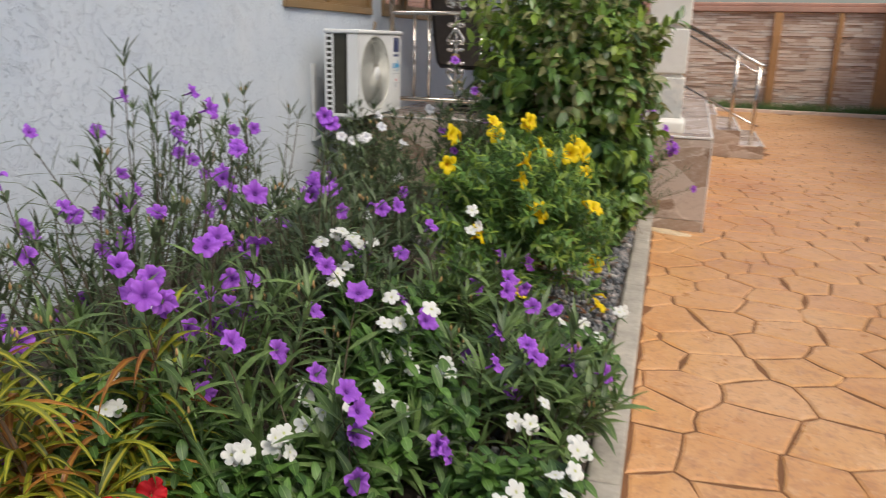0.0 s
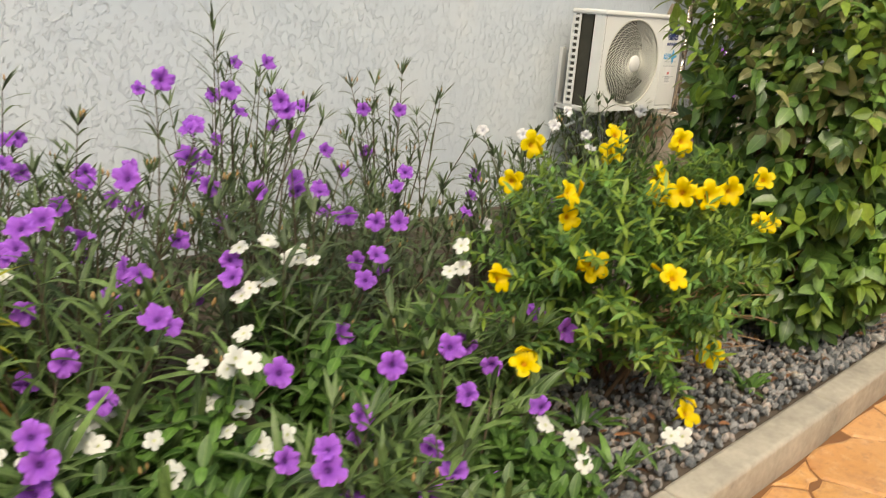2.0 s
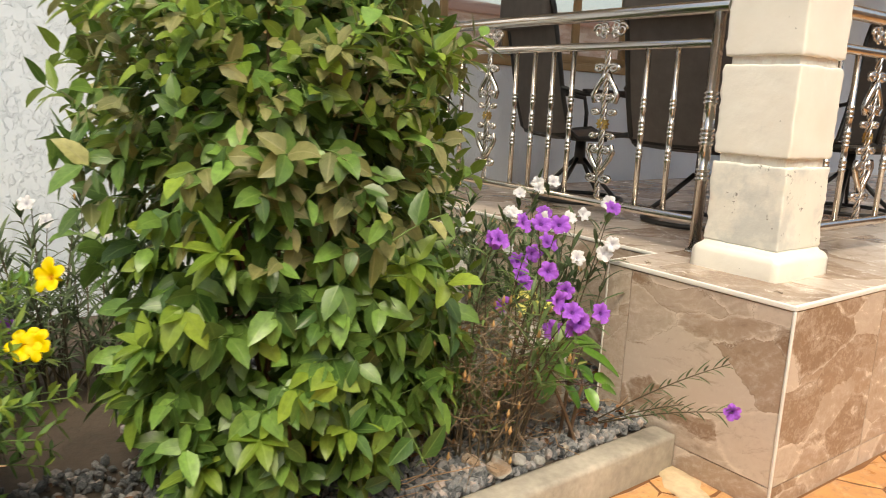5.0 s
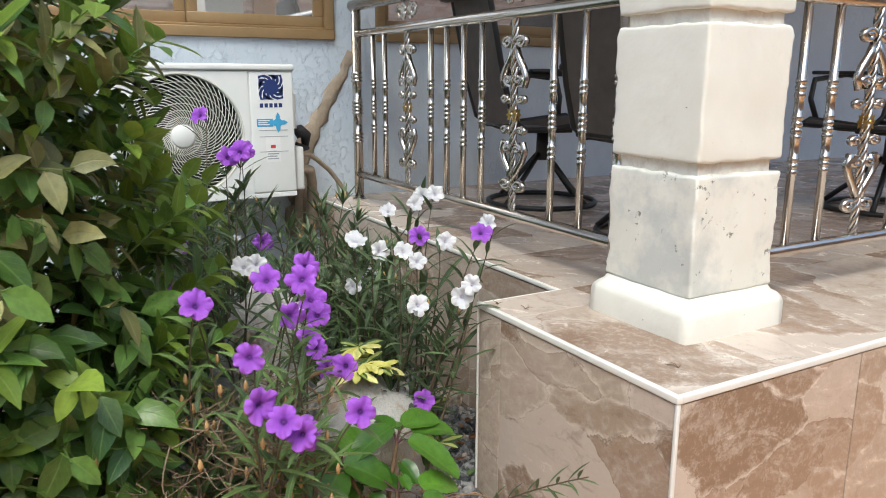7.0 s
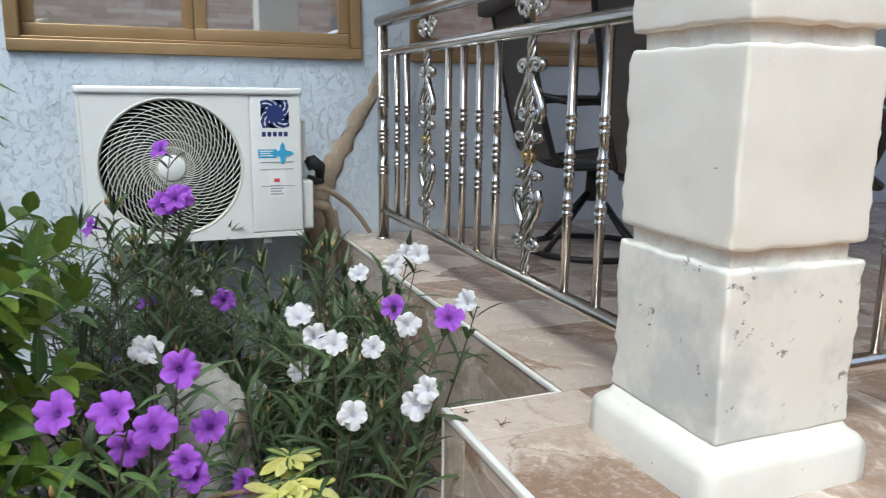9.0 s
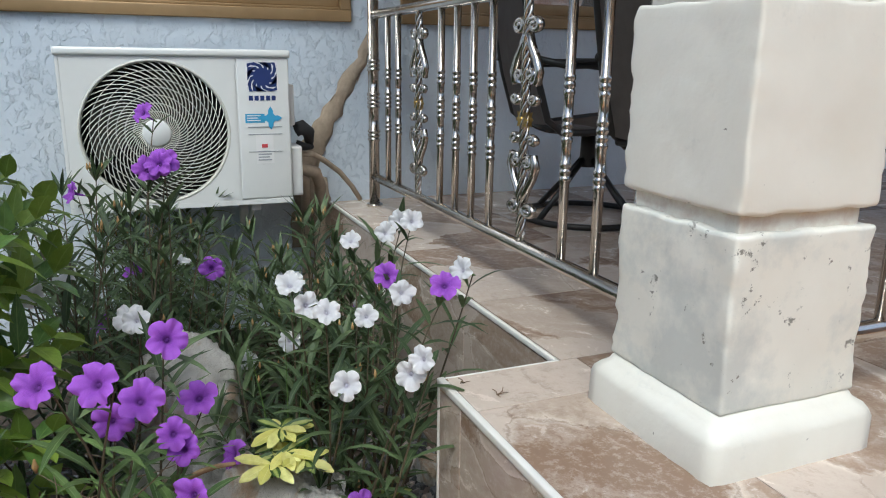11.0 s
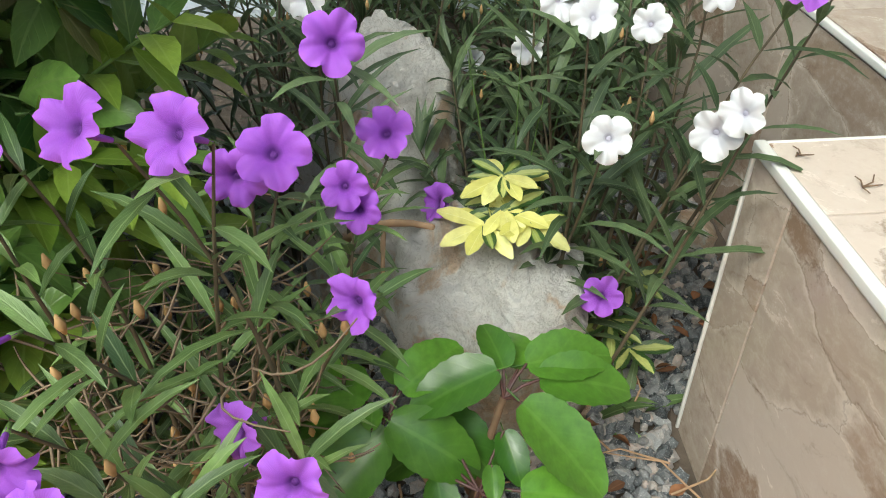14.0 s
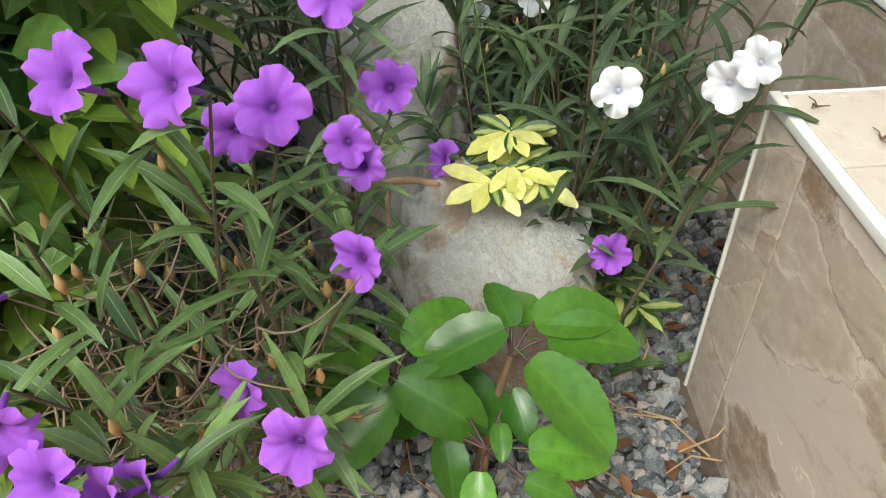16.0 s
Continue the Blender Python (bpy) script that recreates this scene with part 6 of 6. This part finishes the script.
def sprig():
    """A thin runner that leans out over the kerb and ends in a flower."""
    rnd = random.Random(4)
    base = Vector((0.85, 5.98, BED))
    plant = empty("ruellia_runner", base, "thin ruellia runner leaning over the kerb with one violet flower", "flowering plant")
    wood, green = Geo(), Geo()
    for tip, kind in (((1.355, 6.09, 0.353), True), ((1.32, 6.1, 0.5), False), ((1.2, 6.06, 0.33), False)):
        tip = Vector(tip) - base
        pts = curve((0, 0, 0), tip, (0.03, 0, -0.01), 9)
        wood.tube(pts, [0.003 - 0.0002 * q for q in range(9)], 5, 0, False)
        for q in range(10):
            p, d = along(pts, 0.4 + 0.06 * q)
            side = Matrix.Rotation(q * 1.57, 3, d) @ d.orthogonal().normalized()
            for sgn in (1, -1):
                green.leaf(p, side * sgn * 0.8 + d, (0, 0, 1), rnd.uniform(0.04, 0.08), 0.008, lance, 0, 3, 0.4, 0.3)
        if kind:
            bloom(plant, base, F_PURPLE, base + tip, (0.6, -0.7, 0.2), rnd, 0.85)
    part("stem_tangle", wood, RU_STEM, plant, "", True, "stuff")
    part("foliage", green, L_RUELLIA_DARK, plant, "", True, "stuff")


sprig()


def boulder(name, at, size, seed, cuts, label, faces=()):
    """A broken lump: a ball cut by planes, then roughened; faces are large planes of its own."""
    rnd = random.Random(seed)
    bm = bmesh.new()
    bmesh.ops.create_icosphere(bm, subdivisions=6 if faces else 4, radius=1.0 if not faces else 1.25)
    planes = [(Vector((rnd.gauss(0, 1), rnd.gauss(0, 1), rnd.gauss(0, 0.8))).normalized(), rnd.uniform(0.66, 0.9)) for _ in range(cuts)]
    planes += [(Vector(q).normalized(), d) for q, d in faces] if faces else [(Vector((0.15, 0.1, 1)).normalized(), 0.72)]
    for v in bm.verts:
        for nrm, d in planes:
            over = v.co.dot(nrm) - d
            if over > 0:
                v.co -= nrm * over * 0.97
        q = v.co.copy()
        v.co *= 1 + 0.07 * noise.noise(q * 2.2 + Vector((seed, 0, 0))) + 0.055 * noise.noise(q * 5.5) - 0.075 * abs(noise.noise(q * 8)) + 0.03 * noise.noise(q * 19) + 0.014 * noise.noise(q * 47)
        v.co = Vector((v.co.x * size[0], v.co.y * size[1], v.co.z * size[2]))
    gg = Geo()
    gg.take(bm)
    ob = part(name, gg, BOULDER)
    ob.location = at
    return tagged(ob, label, "rock")


boulder("boulder", (0.66, 5.885, 0.245), (0.16, 0.178, 0.255), 6, 7, "large whitish quartz boulder with tan flanks in the gravel",
        (((0.45, 0.05, 1), 0.78), ((0, 1, 0.1), 0.92), ((0.1, -1, 0.15), 0.9), ((1, 0.1, 0.1), 0.86), ((0.5, -0.8, 0.3), 0.93)))
boulder("boulder", (0.29, 5.7, 0.335), (0.155, 0.185, 0.305), 12, 7, "pale quartz boulder half hidden by flowers",
        (((0.5, -0.1, 1), 0.86), ((0, 1, 0.2), 0.92), ((0.2, -1, 0), 0.9), ((1, 0, 0.2), 0.85)))
boulder("rock", (0.22, 6.39, 0.18), (0.06, 0.055, 0.05), 3, 8, "small tan rock near the porch face")
for k, (x, y, s) in enumerate(((0.92, 5.5, 0.04), (0.97, 5.56, 0.03), (0.99, 5.46, 0.045), (1.0, 5.62, 0.022), (0.98, 5.75, 0.02), (0.9, 5.42, 0.035), (1.0, 5.05, 0.028), (0.98, 4.4, 0.025))):
    boulder("rock", (x, y, BED + 0.025 + s * 0.4), (s, s * 0.8, s * 0.6), 30 + k, 7, "cream-coloured rock lying on the gravel")


# -- kalanchoe with scalloped leaves --
def kalanchoe():
    base = Vector((0.93, 5.82, BED))
    plant = empty("kalanchoe", base, "kalanchoe with glossy bright green scalloped leaves before the boulder", "succulent plant")
    rnd = random.Random(17)
    meshes = [leaf_mesh("leaf", 0.125, 0.066, oval, L_KAL, 0.35 + 0.25 * k, 0.3, 5, k, 0.09) for k in range(3)]
    # each shoot: its head, then the stalk end and tip of every leaf on it
    shoots = (((0.88, 5.87, 0.435), (((0.844, 5.904, 0.46), (0.826, 6.016, 0.45)), ((0.864, 5.918, 0.45), (0.872, 6.036, 0.44)), ((0.901, 5.89, 0.45), (0.98, 5.974, 0.38)),
                                     ((0.851, 5.873, 0.46), (0.781, 5.857, 0.47)), ((0.86, 5.863, 0.47), (0.889, 5.757, 0.44)), ((0.844, 5.893, 0.45), (0.746, 5.888, 0.44)))),
              ((0.885, 5.72, 0.42), (((0.898, 5.712, 0.42), (0.978, 5.631, 0.36)), ((0.9, 5.721, 0.43), (0.95, 5.825, 0.38)), ((0.85, 5.689, 0.41), (0.77, 5.593, 0.39)),
                                     ((0.841, 5.732, 0.43), (0.768, 5.732, 0.43)), ((0.861, 5.737, 0.44), (0.8, 5.817, 0.46)), ((0.836, 5.669, 0.36), (0.825, 5.582, 0.33)), ((0.922, 5.698, 0.44), (0.881, 5.701, 0.44)))),
              ((0.965, 5.83, 0.36), (((0.856, 5.779, 0.39), (0.929, 5.856, 0.36)), ((0.893, 5.768, 0.36), (0.905, 5.713, 0.32)), ((0.938, 5.777, 0.36), (0.995, 5.787, 0.31)), ((0.948, 5.848, 0.39), (0.986, 5.846, 0.37)),
                                     ((0.975, 5.881, 0.37), (0.98, 5.981, 0.34)), ((0.996, 5.818, 0.36), (1.05, 5.809, 0.32)), ((0.904, 5.868, 0.4), (0.96, 5.882, 0.37)), ((1.012, 5.872, 0.36), (1.03, 5.925, 0.33)))))
    wood = Geo()
    for head, leaves in shoots:
        h = Vector(head) - base
        wood.tube(curve((rnd.gauss(0, 0.02), rnd.gauss(0, 0.02), 0), h + Vector((0, 0, 0.005)), (0, 0, 0), 6), [0.007, 0.0068, 0.0064, 0.006, 0.0055, 0.005], 7, 0, False)
        for foot, tip in leaves:
            a, e = Vector(foot) - base, Vector(tip) - base
            wood.tube([h, h.lerp(a, 0.5) + Vector((0, 0, 0.006)), a], [0.0024, 0.0022, 0.002], 5, 1, False)
            ob = part("leaf", rnd.choice(meshes), None, plant)
            ob.matrix_local = lay(a, e - a + Vector((0, 0, 0.012)), (rnd.gauss(0.35, 0.12), rnd.gauss(0, 0.15), 1), max(0.4, min(1.35, (e - a).length / 0.106)))
    part("stem_tangle", wood, [BARK, PLUM_STEM], plant, "dark purple stalks", True, "stuff")


kalanchoe()


# -- variegated umbrella plant --
def umbrella_plant(at, heads, seed, label, size=1.0, green_share=0.25):
    base = Vector(at)
    plant = empty("umbrella_plant", base, label, "foliage plant")
    rnd = random.Random(seed)
    ym = [leaf_mesh("leaflet", 0.084, 0.028, lambda s: oval(s ** 1.75), L_SCHEF, 0.4, 0.2, 5, k) for k in range(2)]
    gm = [leaf_mesh("leaflet", 0.08, 0.028, lambda s: oval(s ** 1.75), L_SCHEF_G, 0.5, 0.2, 5, k + 3) for k in range(2)]
    wood = Geo()
    for hx, hy, hz, n in heads:
        h = Vector((hx, hy, hz)) - base
        wood.tube(curve((rnd.gauss(0, 0.02), rnd.gauss(0, 0.02), 0), h, (0, 0, 0), 6), 0.004, 6, 0, False)
        a0 = rnd.random() * 6
        for k in range(n):
            a = a0 + math.tau * k / n + rnd.uniform(-0.15, 0.15)
            ob = part("leaflet", rnd.choice(gm if rnd.random() < green_share else ym), None, plant)
            ob.matrix_local = lay(h, (math.cos(a) + 0.3, math.sin(a), rnd.uniform(-0.15, 0.5)), (0.4, 0, 1), size * rnd.uniform(0.8, 1.15))
    part("stem_tangle", wood, GREEN_STEM, plant, "", True, "stuff")


umbrella_plant((0.5, 5.9, BED), ((0.635, 5.935, 0.535, 10), (0.635, 5.87, 0.535, 9), (0.575, 5.905, 0.58, 11), (0.57, 5.905, 0.545, 8), (0.62, 5.9, 0.55, 6)), 81, "yellow variegated umbrella plant behind the boulder", 0.82, 0.32)
umbrella_plant((0.56, 6.1, BED), ((0.62, 6.09, 0.31, 6), (0.54, 6.138, 0.34, 6), (0.65, 6.12, 0.27, 5)), 82, "green and cream variegated plant low in the corner", 0.95, 1.0)


def grass_tuft(at, tips, seed):
    base = Vector(at)
    gg = Geo()
    rnd = random.Random(seed)
    for t in tips:
        d = Vector(t) - base
        gg.leaf((rnd.gauss(0, 0.006), rnd.gauss(0, 0.006), 0), d + Vector((0, 0, 0.1)), (1, 0, 0.2), d.length * 1.1, 0.0042, strap, 0, 9, 0.55, 0.3)
    ob = part("grass_tuft", gg, L_GRASS, None)
    ob.location = base
    tagged(ob, "tuft of long thin grass blades behind the boulder", "grass")


def dead_stems():
    rnd = random.Random(55)
    base = Vector((0.86, 5.48, BED))
    gg = Geo()
    for _ in range(420):
        p = Vector((min(rnd.gauss(0.02, 0.12), 0.17), min(rnd.gauss(-0.01, 0.13), 0.12), rnd.uniform(0.12, 0.53)))
        a = rnd.random() * math.tau
        L = rnd.uniform(0.05, 0.14)
        d = Vector((math.cos(a) * L, math.sin(a) * L, rnd.uniform(-0.1, 0.1)))
        gg.tube(curve(p, p + d, (rnd.gauss(0, 0.025), rnd.gauss(0, 0.025), -0.03), 6), [0.0017, 0.0016, 0.0014, 0.0012, 0.001, 0.0008], 4, 0, False)
        if rnd.random() < 0.22:
            e = p + d
            gg.tube([e, e + Vector((0.002, 0, 0.012)), e + Vector((0.003, 0, 0.026))], [0.002, 0.0055, 0.0015], 7, 1)
    ob = part("dead_ruellia_stems", gg, [DEAD_STEM, DRY_POD])
    ob.location = base
    tagged(ob, "tangle of dry tan stems with seed pods among the ruellia", "dead stems", "", "stuff")


dead_stems()
g = Geo()
g.tube(curve((0.5, 5.65, 0.42), (0.72, 5.79, 0.6), (0, 0, 0.0), 6), [0.007, 0.0065, 0.006, 0.006, 0.005, 0.004], 7)
g.tube(curve((0.62, 5.72, 0.52), (0.8, 5.72, 0.54), (0, 0, 0.0), 5), [0.004, 0.004, 0.003, 0.003, 0.002], 6)
tagged(part("dry_branch", g, TWIG), "dry tan branch leaning on the boulder", "branch")
grass_tuft((0.475, 5.93, BED), ((0.5, 5.86, 0.74), (0.49, 5.93, 0.72), (0.53, 5.96, 0.68), (0.42, 6.02, 0.7), (0.5, 6.06, 0.6)), 3)

for k, (x, y, n) in enumerate(((0.9, 4.2, 16), (0.74, 3.5, 20), (0.95, 3.4, 14), (0.7, 6.05, 8), (0.66, 6.13, 10), (0.5, 5.35, 16))):
    rnd = random.Random(90 + k)
    plant = empty("seedling", (x, y, BED), "small green seedling growing in the gravel", "plant", "seedlings")
    for _ in range(n):
        a = rnd.random() * math.tau
        gg = Geo()
        gg.leaf((rnd.gauss(0, 0.012), rnd.gauss(0, 0.012), 0.0), (math.cos(a), math.sin(a), rnd.uniform(0.5, 1.6)), (0, 0, 1), rnd.uniform(0.07, 0.14), rnd.uniform(0.018, 0.026), lance, 0, 4, 0.7, 0.25)
        part("leaf", gg, L_ALLA if k < 3 else L_RUELLIA, plant)

g = Geo()
rd = random.Random(77)
for k in range(220):
    y = rd.uniform(3.4, 6.4) if k < 170 else rd.uniform(5.75, 6.42)
    lim = kerb_x(y) - 0.13 if y < 6.15 else 0.66
    x = lim - abs(rd.gauss(0, 0.35))
    a = rd.random() * math.tau
    g.leaf((x, y, BED + rd.uniform(0.035, 0.055)), (math.cos(a), math.sin(a), rd.uniform(-0.1, 0.3)), (rd.gauss(0, 0.3), rd.gauss(0, 0.3), 1), rd.uniform(0.03, 0.055), rd.uniform(0.01, 0.02), lance, 0, 4, rd.uniform(-0.5, 0.8), rd.uniform(0.3, 1.0))
tagged(part("fallen_leaves", g, DRY_LEAF), "dry brown fallen leaves scattered over the gravel", "leaf litter", "", "stuff")
g = Geo()
for _ in range(36):
    y = rd.uniform(5.0, 6.2)
    x = kerb_x(y) - 0.14 - abs(rd.gauss(0, 0.25))
    a = rd.random() * math.tau
    L = rd.uniform(0.06, 0.2)
    p = Vector((x, y, BED + 0.05))
    g.tube([p, p + Vector((math.cos(a) * L * 0.5, math.sin(a) * L * 0.5, rd.uniform(0, 0.03))), p + Vector((math.cos(a + 0.3) * L, math.sin(a + 0.3) * L, rd.uniform(-0.01, 0.04)))], [0.0022, 0.0018, 0.001], 5, 0, False)
tagged(part("fallen_twigs", g, TWIG), "thin dry twigs lying on the gravel", "twigs", "", "stuff")


# dry sprig crumbs on the plinth
for k, (x, y) in enumerate(((0.745, 6.25), (0.82, 6.29), (1.33, 6.33))):
    rnd = random.Random(140 + k)
    g = Geo()
    for _ in range(4):
        a = rnd.random() * math.tau
        L = rnd.uniform(0.012, 0.03)
        g.tube([(0, 0, 0.0012), (math.cos(a) * L * 0.5, math.sin(a) * L * 0.5, 0.006), (math.cos(a + 0.5) * L, math.sin(a + 0.5) * L, rnd.uniform(0.002, 0.012))], [0.0011, 0.001, 0.0007], 5)
    ob = part("dry_sprig", g, BARK)
    ob.location = (x, y, DECK + (0.003 if y < 6.222 else 0.0))
    tagged(ob, "tiny dry flower sprig lying on the tiles", "twig", "dry sprigs")


# ---- stamped concrete pattern: every stone its own raised piece ----
def clip(poly, p, q):
    """The part of a polygon nearer to p than to q."""
    mx, my, nx_, ny_ = (p[0] + q[0]) / 2, (p[1] + q[1]) / 2, q[0] - p[0], q[1] - p[1]
    out = []
    for k, a in enumerate(poly):
        b = poly[(k + 1) % len(poly)]
        da, db = (a[0] - mx) * nx_ + (a[1] - my) * ny_, (b[0] - mx) * nx_ + (b[1] - my) * ny_
        if da <= 0:
            out.append(a)
        if da * db < 0:
            t = da / (da - db)
            out.append((a[0] + (b[0] - a[0]) * t, a[1] + (b[1] - a[1]) * t))
    return out


rv = random.Random(19)
SX, SY = 0.29, 0.27
seeds = {}
for a in range(0, 18):
    for b in range(-20, 68):
        seeds[a, b] = (1.0 + (a + (0.5 if b % 2 else 0)) * SX + rv.uniform(-0.09, 0.09), b * SY + rv.uniform(-0.08, 0.08))
far_geo, count = Geo(), 0


def stone(geo, poly, shift, rnd):
    cx, cy = sum(p[0] for p in poly) / len(poly), sum(p[1] for p in poly) / len(poly)
    rough = []
    for k, a in enumerate(poly):
        b = poly[(k + 1) % len(poly)]
        rough.append(a)
        w = rnd.uniform(-0.012, 0.012)
        L = math.hypot(b[0] - a[0], b[1] - a[1])
        if L > 0.08:
            rough.append(((a[0] + b[0]) / 2 + (b[1] - a[1]) / L * w, (a[1] + b[1]) / 2 - (b[0] - a[0]) / L * w))
    rows = []
    for inset, z in ((0.005, -0.009), (0.008, -0.004), (0.02, 0.0)):
        row = []
        for x, y in rough:
            d = math.hypot(x - cx, y - cy)
            k = max(0.2, 1 - inset / d) if d > 0.01 else 1
            row.append(geo.vert((cx + (x - cx) * k - shift[0], cy + (y - cy) * k - shift[1], z + shift[2])))
        rows.append(row)
    for p, q in zip(rows, rows[1:]):
        for k in range(len(p)):
            geo.face((p[k], p[(k + 1) % len(p)], q[(k + 1) % len(p)], q[k]))
    geo.face(rows[-1])


for (a, b), p in sorted(seeds.items(), key=lambda it: (it[1][1] > 9.5 or it[1][1] < 0.4, it[1][0] > 3.9, it[1][1])):
    poly = [(p[0] - 0.6, p[1] - 0.6), (p[0] + 0.6, p[1] - 0.6), (p[0] + 0.6, p[1] + 0.6), (p[0] - 0.6, p[1] + 0.6)]
    for da in range(-2, 3):
        for db in range(-3, 4):
            q = seeds.get((a + da, b + db))
            if q and (da or db):
                poly = clip(poly, p, q)
    if p[0] > 5.3 or p[1] > 17.6 or p[1] < -5.0:
        continue
    # keep to the drive: beside the kerb, then beside the porch, whose face steps out at the plinth
    cut = TIP[1] - 0.004
    pieces = []
    if len(poly) > 2 and min(q[0] for q in poly) > PLINTH_X + 0.006:
        pieces.append(poly)
        poly = []
    if poly and min(q[1] for q in poly) < cut:
        lim = kerb_x(min(p[1], cut)) + 0.006
        low = clip(poly, (0, cut - 1), (0, cut + 1))
        pieces.append(clip(low, (lim + 1, p[1]), (lim - 1, p[1])) if len(low) > 2 else [])
    if poly and max(q[1] for q in poly) > cut:
        lim = PLINTH_X + 0.006
        high = clip(poly, (0, cut + 1), (0, cut - 1))
        pieces.append(clip(high, (lim + 1, p[1]), (lim - 1, p[1])) if len(high) > 2 else [])
    for piece in pieces:
        if len(piece) < 3 or (p[0] < 2.2 and 10.35 < p[1] < 12.35):
            continue
        area = abs(sum(piece[k][0] * piece[(k + 1) % len(piece)][1] - piece[(k + 1) % len(piece)][0] * piece[k][1] for k in range(len(piece)))) / 2
        if area < 0.003:
            continue
        if count < 290:
            gg = Geo()
            stone(gg, piece, (p[0], p[1], 0), rv)
            ob = part("paving_stone", gg, PAVER, drive, "", False)
            ob.location = (p[0], p[1], DRIVE)
            count += 1
        else:
            stone(far_geo, piece, (0, 0, DRIVE), rv)
part("paving_stones", far_geo, PAVER, drive, "", False, "stuff")
